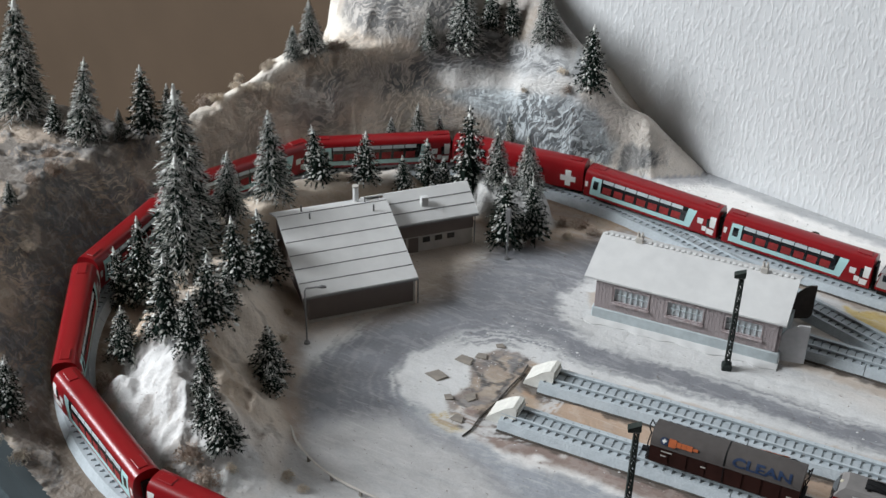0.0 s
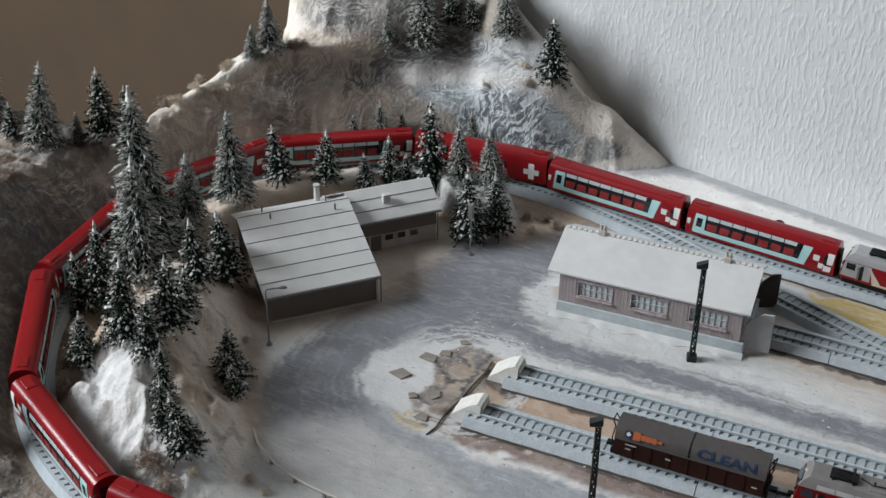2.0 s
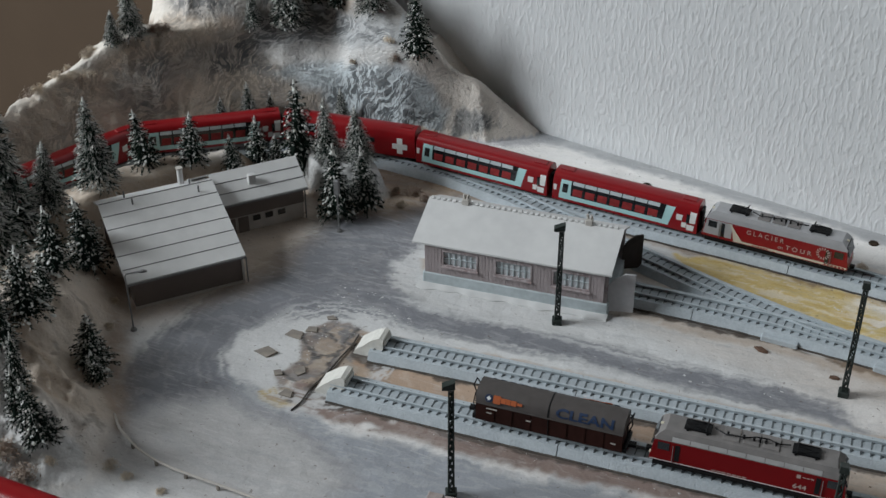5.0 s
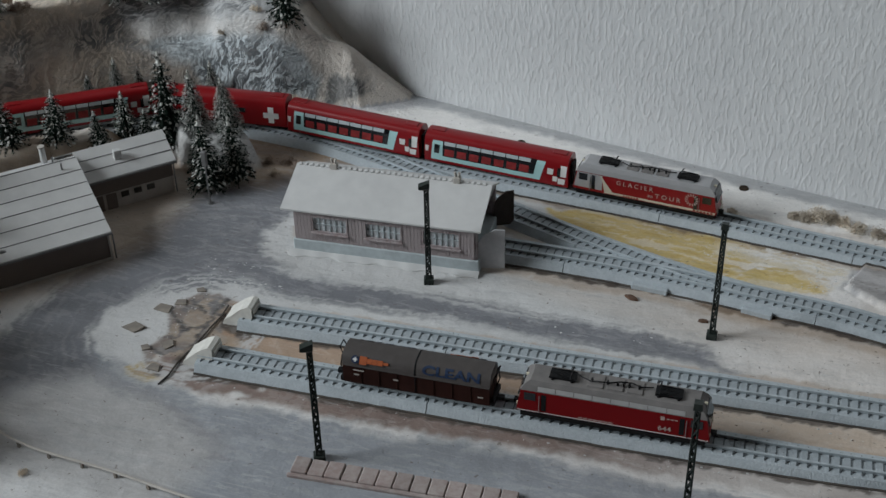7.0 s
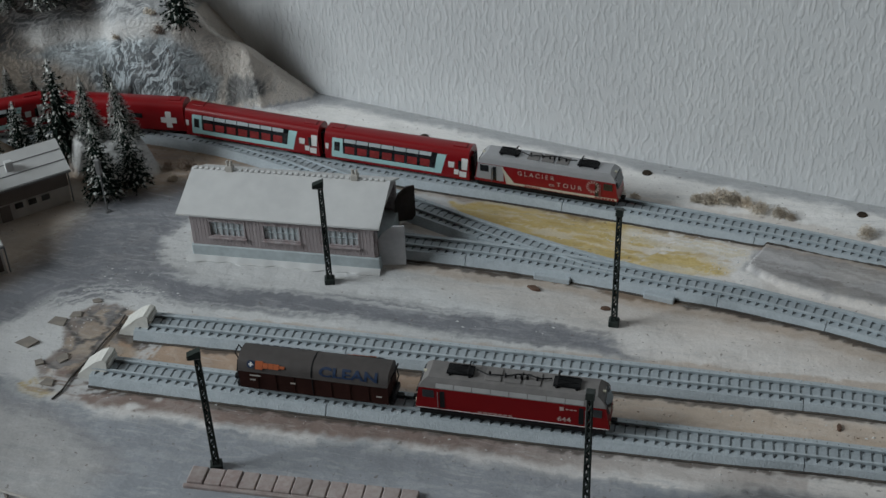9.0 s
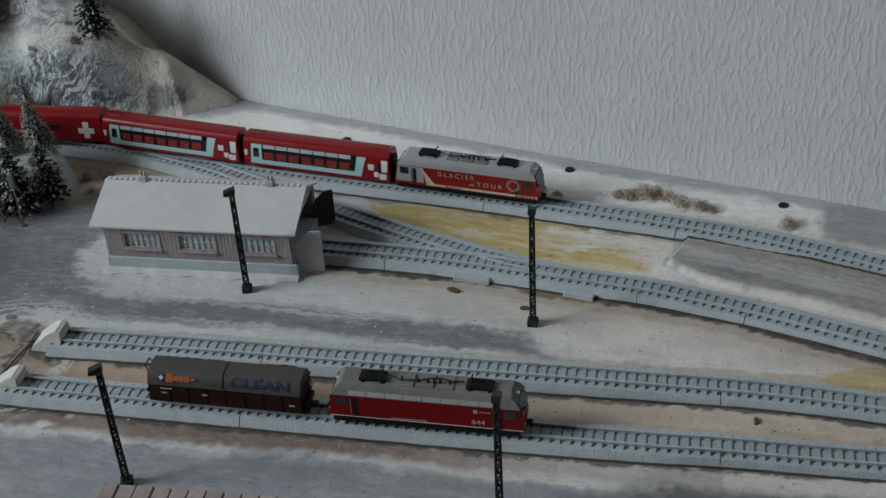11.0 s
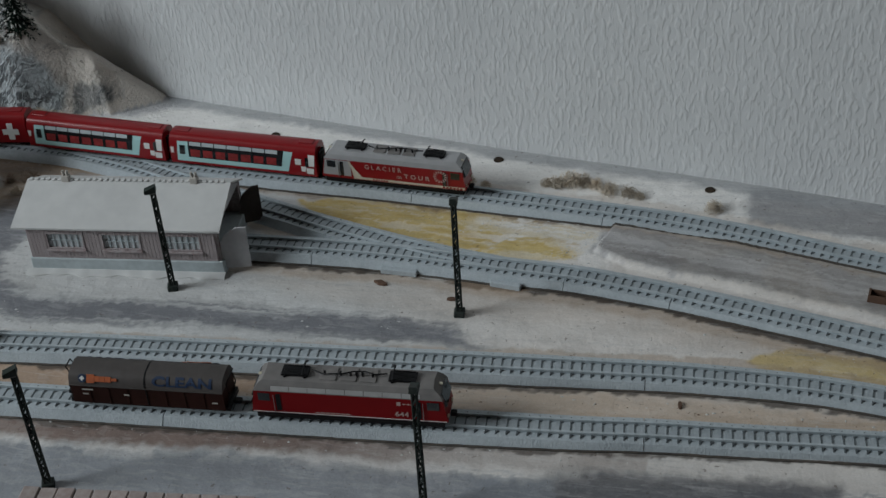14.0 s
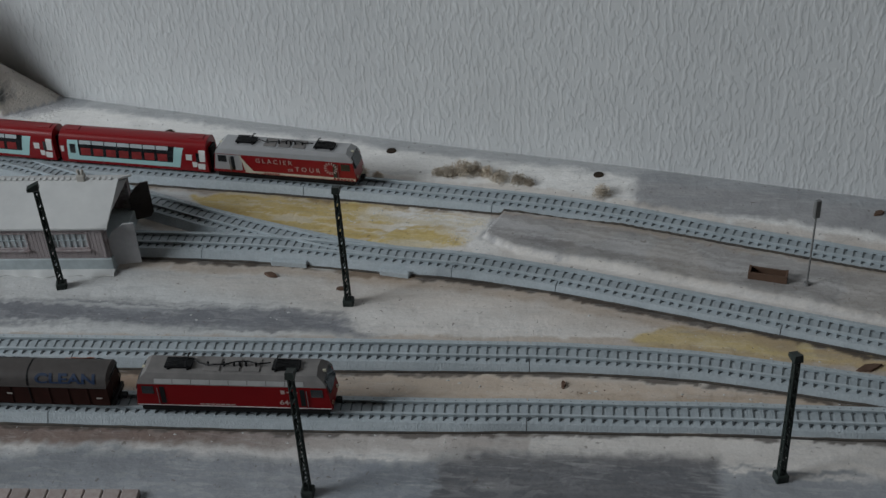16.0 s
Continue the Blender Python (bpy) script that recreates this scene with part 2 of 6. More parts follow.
M_WOOD = mat("limed_boards", (0.25, 0.190, 0.188), (0.47, 0.43, 0.435), 600, 0.85, bump=0.4, bscale=1200, per_object=0.07)
M_PLINTH = mat("blue_grey_plinth", (0.50, 0.56, 0.58), None, 300, 0.8, bump=0.3)
M_PANE = mat("frosted_pane", (0.56, 0.58, 0.59), (0.46, 0.48, 0.50), 300, 0.35)
M_GREYWALL = mat("grey_door_wood", (0.52, 0.51, 0.52), (0.42, 0.42, 0.43), 300, 0.8, bump=0.2)
M_DARKWOOD = mat("dark_door", (0.085, 0.070, 0.062), (0.055, 0.046, 0.041), 300, 0.8)
M_MAST = mat("green_black_metal", (0.010, 0.018, 0.015), (0.035, 0.042, 0.038), 500, 0.55, spec=0.25)
M_GREYMETAL = mat("grey_metal", (0.22, 0.22, 0.22), None, 400, 0.5, 0.3)
M_BUMPER = mat("chalky_snow_block", (0.70, 0.69, 0.64), (0.58, 0.57, 0.53), 350, 0.85, bump=0.35, bscale=500, depth=0.0008)
M_STONE = mat("pinkish_block", (0.30, 0.235, 0.22), (0.42, 0.37, 0.35), 350, 0.85, bump=0.5, per_object=0.15)
M_SLAB = mat("grey_shard", (0.30, 0.265, 0.225), (0.20, 0.18, 0.16), 200, 0.85, bump=0.5)
M_RED = mat("train_red", (0.25, 0.007, 0.011), (0.21, 0.006, 0.009), 90, 0.28, spec=0.45)
M_RED2 = mat("loco_red", (0.20, 0.005, 0.007), (0.17, 0.004, 0.006), 90, 0.42, spec=0.12)
M_AQUA = mat("pale_aqua", (0.42, 0.66, 0.66), (0.40, 0.62, 0.62), 90, 0.35)
M_WHITE = mat("white_paint", (0.78, 0.78, 0.76), None, 90, 0.4)
# pale base colour stands for the bright reflection in the upper panes
M_GLASS = mat("pane_with_reflection", (0.55, 0.60, 0.62), None, 90, 0.04, spec=1.0)
M_SEAT = mat("red_seat", (0.34, 0.03, 0.03), (0.16, 0.013, 0.013), 300, 0.7)
M_LOCOROOF = mat("silver_roof", (0.47, 0.47, 0.48), (0.41, 0.41, 0.42), 150, 0.34, 0.35)
M_LOUVRE = mat("pale_louvre", (0.43, 0.425, 0.42), None, 300, 0.6)
M_GREYROOF = mat("dusty_grey_roof", (0.23, 0.216, 0.208), (0.15, 0.142, 0.138), 150, 0.7)
M_BLACK = mat("black_plastic", (0.008, 0.008, 0.009), None, 200, 0.5, spec=0.2)
M_WAGON = mat("brown_wagon", (0.038, 0.014, 0.011), (0.024, 0.009, 0.007), 200, 0.6, spec=0.1)
M_WAGONTOP = mat("grey_wagon_roof", (0.088, 0.079, 0.075), (0.068, 0.060, 0.057), 200, 0.55, spec=0.22)
M_ORANGE = mat("orange_print", (0.42, 0.105, 0.035), None, 200, 0.5)
M_BLUE = mat("dark_blue_print", (0.010, 0.028, 0.075), None, 200, 0.6)
M_CREAM = mat("cream_paint", (0.62, 0.57, 0.46), None, 200, 0.45)
M_LETTER = mat("pale_pink_print", (0.50, 0.36, 0.33), None, 200, 0.5)
M_HOLE = mat("dark_hole", (0.05, 0.03, 0.015), (0.012, 0.008, 0.005), 400, 0.9)
M_CRATE = mat("brown_crate", (0.13, 0.075, 0.05), None, 300, 0.8)
M_LAMPGLASS = mat("headlight_glass", (0.8, 0.75, 0.6), None, 100, 0.1, spec=0.8)

# ---- mesh helpers ----


def mesh_ob(name, bm, material, parent=None, label="", smooth=False):
    me = bpy.data.meshes.new(name)
    bm.to_mesh(me)
    bm.free()
    for k in (material if isinstance(material, (list, tuple)) else [material]):
        me.materials.append(k)
    if smooth:
        me.polygons.foreach_set("use_smooth", [True] * len(me.polygons))
        me.set_sharp_from_angle(angle=radians(34))
    ob = new(name, me)
    if parent is not None:
        ob.parent = parent
    if label:
        tagged(ob, label)
    return ob


def part(name, bm, material, parent, label="", smooth=False):
    return mesh_ob(name, bm, material, parent, label, smooth)


def add_box(bm, x0, x1, y0, y1, z0, z1, m=None, bevel=0.0, mi=0):
    vs = [bm.verts.new((x, y, z)) for z in (z0, z1) for y in (y0, y1) for x in (x0, x1)]
    fs = [bm.faces.new([vs[i] for i in f]) for f in ((0, 2, 3, 1), (4, 5, 7, 6), (0, 1, 5, 4), (2, 6, 7, 3), (0, 4, 6, 2), (1, 3, 7, 5))]
    for f in fs:
        f.material_index = mi
    if bevel:
        r = bmesh.ops.bevel(bm, geom=list({e for f in fs for e in f.edges}), offset=bevel, segments=1, affect="EDGES")
        vs = list({v for f in r["faces"] for v in f.verts} | {v for v in vs if v.is_valid})
    if m is not None:
        bmesh.ops.transform(bm, matrix=m, verts=vs)
    return bm


def box(*a, **k):
    return add_box(bmesh.new(), *a, **k)


def add_poly(bm, loop_a, loop_b, caps=True):
    """A prism between two loops of points."""
    a, b = [bm.verts.new(p) for p in loop_a], [bm.verts.new(p) for p in loop_b]
    k = len(a)
    for i in range(k):
        bm.faces.new((a[i], a[(i + 1) % k], b[(i + 1) % k], b[i]))
    if caps:
        bm.faces.new(list(reversed(a))), bm.faces.new(b)
    return bm


def add_tube(bm, pts, rad, sides=6):
    """A tube along points; rad is one number or one for each point."""
    pts = [Vector(p) for p in pts]
    rad = rad if isinstance(rad, (list, tuple)) else [rad] * len(pts)
    rings = []
    for i, p in enumerate(pts):
        d = (pts[min(i + 1, len(pts) - 1)] - pts[max(i - 1, 0)]).normalized()
        side = d.cross(Vector((0, 0, 1)))
        side = Vector((1, 0, 0)) if side.length < 1e-4 else side.normalized()
        up = side.cross(d)
        rings.append([bm.verts.new(p + rad[i] * (math.cos(a) * side + math.sin(a) * up)) for a in (2 * math.pi * j / sides for j in range(sides))])
    for a, b in zip(rings, rings[1:]):
        for j in range(sides):
            bm.faces.new((a[j], a[(j + 1) % sides], b[(j + 1) % sides], b[j]))
    bm.faces.new(list(reversed(rings[0]))), bm.faces.new(rings[-1])
    return bm


def tube(pts, rad, sides=6):
    return add_tube(bmesh.new(), pts, rad, sides)


def text_part(body, size, material, parent, m, name="lettering", label="", squeeze=1.0, bold=0.012):
    cu = bpy.data.curves.new("lettering_curve", "FONT")
    cu.body, cu.size, cu.extrude, cu.align_x, cu.align_y, cu.offset = body, size, 0.00008, "CENTER", "CENTER", size * bold
    tmp = new("lettering_source", cu)
    dg = bpy.context.evaluated_depsgraph_get()
    me = bpy.data.meshes.new_from_object(tmp.evaluated_get(dg))
    bpy.data.objects.remove(tmp)
    me.transform(m @ Matrix.Diagonal((squeeze, 1, 1, 1)))
    me.materials.clear()
    me.materials.append(material)
    ob = new(name, me)
    ob.parent = parent
    if label:
        tagged(ob, label)
    return ob


def empty(name, m, label, category, group="", kind=""):
    ob = new(name)
    ob.empty_display_size = 0.01
    ob.matrix_world = m
    return tagged(ob, label, category, group, kind)


# ---- the room ----


def y_wall(x):
    return 0.936 - 0.165 * (x + 0.2)


WALL_TURN = math.degrees(math.atan(-0.165))
back = box(-0.32, 2.75, 0, 0.12, -0.8, 2.35)
tagged(mesh_ob("wall_back", back, M_WALL), "white embossed wallpaper wall behind the layout", "wall", kind="structure").matrix_world = pose(-0.2, 0.936, 0, 0, 0, WALL_TURN)
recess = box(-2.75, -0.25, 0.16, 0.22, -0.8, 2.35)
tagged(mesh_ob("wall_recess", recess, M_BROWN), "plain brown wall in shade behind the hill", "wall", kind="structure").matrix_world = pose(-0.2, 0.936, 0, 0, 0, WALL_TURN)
left = bmesh.new()
wy0, wy1, wz0, wz1 = WIN[1] - 0.62, WIN[1] + 0.62, WIN[2] - 0.72, WIN[2] + 0.72
add_box(left, -2.75, -2.62, -2.6, wy0, -0.8, 2.35)
add_box(left, -2.75, -2.62, wy1, 1.62, -0.8, 2.35)
add_box(left, -2.75, -2.62, wy0, wy1, -0.8, wz0)
add_box(left, -2.75, -2.62, wy0, wy1, wz1, 2.35)
tagged(mesh_ob("wall_left", left, M_ROOM), "plain painted wall with a window opening", "wall", kind="structure")
wf = bmesh.new()
for a in ((wy0, wy0 + 0.04, wz0, wz1), (wy1 - 0.04, wy1, wz0, wz1), (wy0 + 0.04, wy1 - 0.04, wz0, wz0 + 0.04), (wy0 + 0.04, wy1 - 0.04, wz1 - 0.04, wz1)):
    add_box(wf, -2.72, -2.66, *a)
tagged(mesh_ob("window_1", wf, M_FRAME), "white painted window frame in the left wall", "window", kind="structure")
tagged(mesh_ob("wall_front", box(-2.75, 2.7, -2.72, -2.6, -0.8, 2.35), M_ROOM), "plain painted wall behind the camera", "wall", kind="structure")
tagged(mesh_ob("wall_right", box(2.45, 2.57, -2.6, 0.6, -0.8, 2.35), M_ROOM), "plain painted wall at the far end", "wall", kind="structure")
tagged(mesh_ob("floor", box(-2.75, 2.7, -2.72, 1.66, -0.84, -0.8), M_FLOOR), "dark teal carpet floor of the room", "floor", kind="structure")
tagged(mesh_ob("ceiling", box(-2.75, 2.7, -2.72, 1.66, 2.35, 2.4), M_CEIL), "plain dark room ceiling, unseen, that limits the bounce", "ceiling", kind="structure")

# ---- plan of the tracks (centre lines) ----
RING = Vector((-0.30, 0.648))
RING_R = 0.204


def arc(a0, a1, n):
    return [(RING.x + RING_R * math.cos(radians(a)), RING.y + RING_R * math.sin(radians(a))) for a in (a0 + (a1 - a0) * i / n for i in range(n + 1))]


def smooth_line(pts, step=0.002):
    """Catmull-Rom through the points, resampled evenly."""
    p = [Vector(q) for q in pts]
    p = [2 * p[0] - p[1], *p, 2 * p[-1] - p[-2]]
    out = []
    for i in range(1, len(p) - 2):
        for j in range(24):
            t = j / 24
            a, b, c, d = p[i - 1:i + 3]
            out.append(0.5 * ((2 * b) + (c - a) * t + (2 * a - 5 * b + 4 * c - d) * t * t + (3 * b - a - 3 * c + d) * t ** 3))
    out.append(p[-2])
    res, need, at = [out[0]], step, 0.0
    for a, b in zip(out, out[1:]):
        seg = (b - a).length
        while at + seg >= need:
            res.append(a.lerp(b, (need - at) / seg))
            need += step
        at += seg
    return res


MAIN = smooth_line([(0.75, 0.690), (0.45, 0.755), (0.328, 0.7820), (0.264, 0.7965), (0.20, 0.8120), (0.14, 0.8215), (0.0, 0.834), (-0.10, 0.8385), (-0.20, 0.845)] + arc(90, 270, 24) + [(-0.2, 0.444), (-0.08, 0.444)])
BRANCH = smooth_line([(-0.25, 0.8495), (-0.20, 0.838), (-0.16, 0.825), (-0.082, 0.798), (-0.049, 0.787), (-0.011, 0.776), (0.031, 0.7655), (0.076, 0.7575)])
SHEDLINE = smooth_line([(-0.20, 0.750), (-0.12, 0.757), (-0.07, 0.7605), (-0.003, 0.762), (0.076, 0.7575), (0.115, 0.755), (0.148, 0.7497), (0.179, 0.7440), (0.24, 0.7303), (0.32, 0.7125), (0.5, 0.672), (0.75, 0.612)])
SIDING_A = smooth_line([(-0.213, 0.6065), (-0.143, 0.611), (0.100, 0.6278), (0.162, 0.6335), (0.209, 0.6368), (0.263, 0.6412), (0.316, 0.6442), (0.45, 0.652), (0.75, 0.670)])
SIDING_B = smooth_line([(-0.208, 0.648), (-0.122, 0.656), (0.005, 0.666), (0.066, 0.671), (0.125, 0.6752), (0.180, 0.6788), (0.235, 0.6792), (0.263, 0.6774), (0.318, 0.6710), (0.40, 0.660)])

# ---- terrain ----
rng = np.random.default_rng(7)
LAT = rng.random((256, 256))


def vnoise(x, y):
    xi, yi = np.floor(x).astype(int), np.floor(y).astype(int)
    fx, fy = x - xi, y - yi
    fx, fy = fx * fx * (3 - 2 * fx), fy * fy * (3 - 2 * fy)
    g = lambda a, b: LAT[a % 256, b % 256]
    return (g(xi, yi) * (1 - fx) + g(xi + 1, yi) * fx) * (1 - fy) + (g(xi, yi + 1) * (1 - fx) + g(xi + 1, yi + 1) * fx) * fy


def fbm(x, y, scale, octaves=4, ridged=False):
    v, a, tot = 0.0, 1.0, 0.0
    for o in range(octaves):
        k = vnoise(x * scale + 17.3 * o, y * scale + 9.1 * o)
        v, tot = v + a * (1 - abs(2 * k - 1) if ridged else k), tot + a
        a, scale = a * 0.5, scale * 2.07
    return v / tot


def sstep(a, b, v):
    t = np.clip((v - a) / (b - a), 0, 1)
    return t * t * (3 - 2 * t)


def seg_dist(x, y, a, b):
    """Distance to a segment and how far along it."""
    dx, dy = b[0] - a[0], b[1] - a[1]
    t = np.clip(((x - a[0]) * dx + (y - a[1]) * dy) / (dx * dx + dy * dy + 1e-12), 0, 1)
    return np.hypot(x - a[0] - t * dx, y - a[1] - t * dy), t


P_ANG = [60, 75, 81, 85, 90, 97, 105, 115, 125, 137, 141, 156, 169, 180, 192, 205, 215, 225, 236, 246, 300]
P_TOP = [0, 0, .012, .033, .057, .067, .072, .075, .078, .080, .076, .054, .049, .050, .056, .052, .043, .030, .012, .003, 0]
R_ANG = [60, 81, 90, 105, 115, 137, 156, 169, 180, 200, 225, 300]
R_FOOT = [.30, .258, .233, .227, .224, .220, .219, .219, .219, .219, .220, .222]
R_TOP = [.32, .284, .266, .272, .268, .250, .248, .252, .258, .264, .252, .25]
RIDGE = [(-0.425, 0.625, .022), (-0.405, 0.585, .038), (-0.398, 0.55, .041), (-0.372, 0.525, .041), (-0.342, 0.500, .034), (-0.318, 0.478, .012)]


PLATFORM = [(.128, .811), (.120, .786), (.142, .7715), (.24, .7485), (.345, .724), (.6, .664), (.8, .615), (.8, .68), (.328, .770), (.264, .785), (.20, .800)]


def terrain(x, y):
    """Height of the board's surface and how steep rock it is."""
    x, y = np.asarray(x, float), np.asarray(y, float)
    wob = fbm(x, y, 26, 3) - 0.5
    r = np.hypot(x - RING.x, y - RING.y) + 0.009 * wob
    th = np.degrees(np.arctan2(y - RING.y, x - RING.x)) % 360
    th = np.where(th < 30, th + 360, th)
    top, rf, rt = np.interp(th, P_ANG, P_TOP), np.interp(th, R_ANG, R_FOOT), np.interp(th, R_ANG, R_TOP)
    s = np.clip((r - rf) / (rt - rf), 0, 1)
    step_w = sstep(91, 99, th) * (1 - sstep(118, 132, th))
    hill = top * (step_w * np.interp(s, [0, .25, .58, .80, .97, 1], [0, .34, .58, .63, .98, 1]) + (1 - step_w) * s ** 0.78)
    # behind the crest the left ridge falls away
    fall = sstep(143, 150, th) * (1 - sstep(160, 168, th))
    hill = hill - fall * np.clip(r - rt - 0.006, 0, 1) * 0.9
    hill = hill - sstep(143, 150, th) * (1 - sstep(165, 170, th)) * np.clip(r - rt - 0.012, 0, 1) * 1.4
    crest = np.interp(x, [-0.76, -0.64, -0.60, -0.57, -0.545], [.705, .695, .693, .702, .718])
    hill = hill - (x < -0.535) * (y > 0.6) * np.clip(y - crest - 0.006, 0, 1) * 1.6
    hill = hill - 1.6 * np.clip(-.478 - x, 0, .02) / .02 * sstep(125, 131, th) * (th < 150) * np.clip(r - rt - .018, 0, 1)
    hill = np.maximum(hill, -0.001)
    # the peak over the ledge; its unseen top is added height that shades the wall
    back_off = y - np.interp(x, [-.515, -.467, -.427, -.385, -.34], [.885, .857, .875, .912, .950])
    peak = 0.076 + np.interp(back_off, [-.03, 0, .012, .03, .040, .060, .2], [-.06, 0, .020, .033, .055, .17, .21]) - 0.16 * sstep(-.41, -.35, x)
    peak = np.where(x < -0.33, peak, 0) - 2.0 * np.clip(-0.508 - x, 0, 1)
    left_end = 2.2 * np.clip(-0.507 - x, 0, 1)
    # where the hill leans on the wall; unseen left end raised to cast shadow
    slope = np.interp(x, [-0.50, -0.44, -0.40, -0.367, -0.344, -0.324, -0.287, -0.261, -0.241, -0.21], [.36, .27, .16, .124, .117, .102, .077, .051, .028, 0])
    gap = y_wall(x) - y - np.interp(x, [-.41, -.35, -.28, -.24, -.21], [.010, .040, .045, .018, .004])
    slope = slope - np.interp(x, [-.34, -.30], [3.4, 2.1]) * np.clip(gap - .004, 0, 1) - 1.6 * np.clip(-gap - .004, 0, 1) - left_end
    out = np.maximum(np.maximum(hill, np.where(r > rt - 0.004, peak, 0)), np.where((r > rf) & (x < -0.2), np.minimum(slope, 3.6 * np.clip(r - rf, 0, 1)), 0))
    rock = np.where(r > rf - 0.002, np.clip(sstep(0.0, 0.10, s) * (1 - sstep(0.88, 1.0, s)) * sstep(0.012, 0.03, top) + sstep(0.002, 0.010, peak - hill) * sstep(.001, .006, back_off) * (1 - sstep(.026, .034, back_off)) * sstep(-.497, -.488, x) * (x < -0.415) * 0.9, 0, 1), 0)
    rock = np.maximum(rock, .95 * (np.maximum(slope, hill) > .010) * (r > rf) * (x > -.335) * (x < -.235) * sstep(.003, .009, gap + .010 * wob))
    # the wooded mound inside the curve
    for (ax, ay, az), (bx, by, bz) in zip(RIDGE, RIDGE[1:]):
        d, t = seg_dist(x, y, (ax, ay), (bx, by))
        h = az + (bz - az) * t
        out = np.maximum(out, h * (1 - sstep(0.004, 0.052 + 0.02 * wob, d)))
    d, t = seg_dist(x, y, (-.410, .511), (-.372, .500))
    out = np.maximum(out, (.014 + .009 * t) * (1 - sstep(.003, .023 + .010 * wob, d)))
    # the bank behind the house and the rock under the trees
    bank = 0.023 * sstep(0.130, 0.150, r) * (1 - sstep(0.166, 0.187, r)) * sstep(112, 124, th) * (1 - sstep(172, 190, th))
    e = np.hypot((x + 0.309) / 0.034, (y - 0.806) / 0.021) + 0.5 * wob
    crag = 0.022 * (1 - sstep(0.72, 1.05, e))
    rock = np.maximum(rock, 0.9 * (th > 160) * (th < 262) * (r > rf + 0.006) * sstep(0.46, 0.50, fbm(x * .8 + y + 9, y - .5 * x, 26, 4)))
    rock = np.maximum(rock, (crag > 0.004) * (crag < 0.0262) * 0.8)
    out = np.maximum(np.maximum(out, bank), crag)
    high = sstep(0.004, 0.02, out) * (1 - .8 * (slope > hill) * (x > -.36))
    rough = (fbm(x + 0.4 * y, y - 0.6 * x, 62, 4, True) - 0.55) * 0.0085 * np.clip(rock, 0, 1) + (fbm(x + 3, y, 60, 4) - 0.5) * 0.006 * high + (fbm(x + .5 * y, y + 4 - .4 * x, 32, 4, True) - 0.6) * 0.024 * high * (r < 0.19) * (1 - sstep(.58, .62, y)) - 0.0022 * sstep(.86, 1.0, fbm(x + .5 * y, y - .4 * x, 24, 1, True)) * high * (r < .19) * (y < .6)
    rock = np.clip(rock, 0, 1) * (1 - 0.8 * step_w * sstep(.54, .6, s) * (1 - sstep(.78, .84, s)))
    # the board rises a little towards its far end, and the grey platform stands proud of it
    out = out + 0.0030 * sstep(.0, .24, x) + 0.0034 * sstep(-.001, .001, inside(PLATFORM, x + .003 * wob, y))
    return out + rough + (fbm(x, y, 150, 3) - 0.5) * 0.0006, np.clip(rock, 0, 1)


def ground_z(x, y):
    """Height of the built sheet, between its grid points."""
    i, j = (x - gx[0]) / STEP, (y - gy[0]) / STEP
    i0, j0 = min(max(int(i), 0), len(gx) - 2), min(max(int(j), 0), len(gy) - 2)
    u, v = i - i0, j - j0
    return float((GZ[j0, i0] * (1 - u) + GZ[j0, i0 + 1] * u) * (1 - v) + (GZ[j0 + 1, i0] * (1 - u) + GZ[j0 + 1, i0 + 1] * u) * v)


def inside(poly, x, y):
    """Signed distance to a polygon, positive inside."""
    px = np.array(poly)
    inn, dist = np.zeros(x.shape, bool), np.full(x.shape, 9.0)
    for a, b in zip(px, np.roll(px, -1, 0)):
        dist = np.minimum(dist, seg_dist(x, y, a, b)[0])
        c = ((a[1] > y) != (b[1] > y)) & (x < (b[0] - a[0]) * (y - a[1]) / (b[1] - a[1] + 1e-12) + a[0])
        inn ^= c
    return np.where(inn, dist, -dist)


def line_dist(line, x, y, every=8):
    q = line[::every] + [line[-1]]
    best, side = np.full(x.shape, 9.0), np.zeros(x.shape)
    for a, b in zip(q, q[1:]):
        d, _ = seg_dist(x, y, a, b)
        cr = (b.x - a.x) * (y - a.y) - (b.y - a.y) * (x - a.x)
        side = np.where(d < best, np.sign(cr), side)
        best = np.minimum(best, d)
    return best, side


SNOW, GREY, SAND, TAN, PLY, DARK, BROWN, PALE = (.71, .685, .66), (.185, .19, .21), (.40, .295, .21), (.42, .29, .20), (.60, .455, .175), (.135, .135, .145), (.22, .165, .13), (.25, .268, .298)
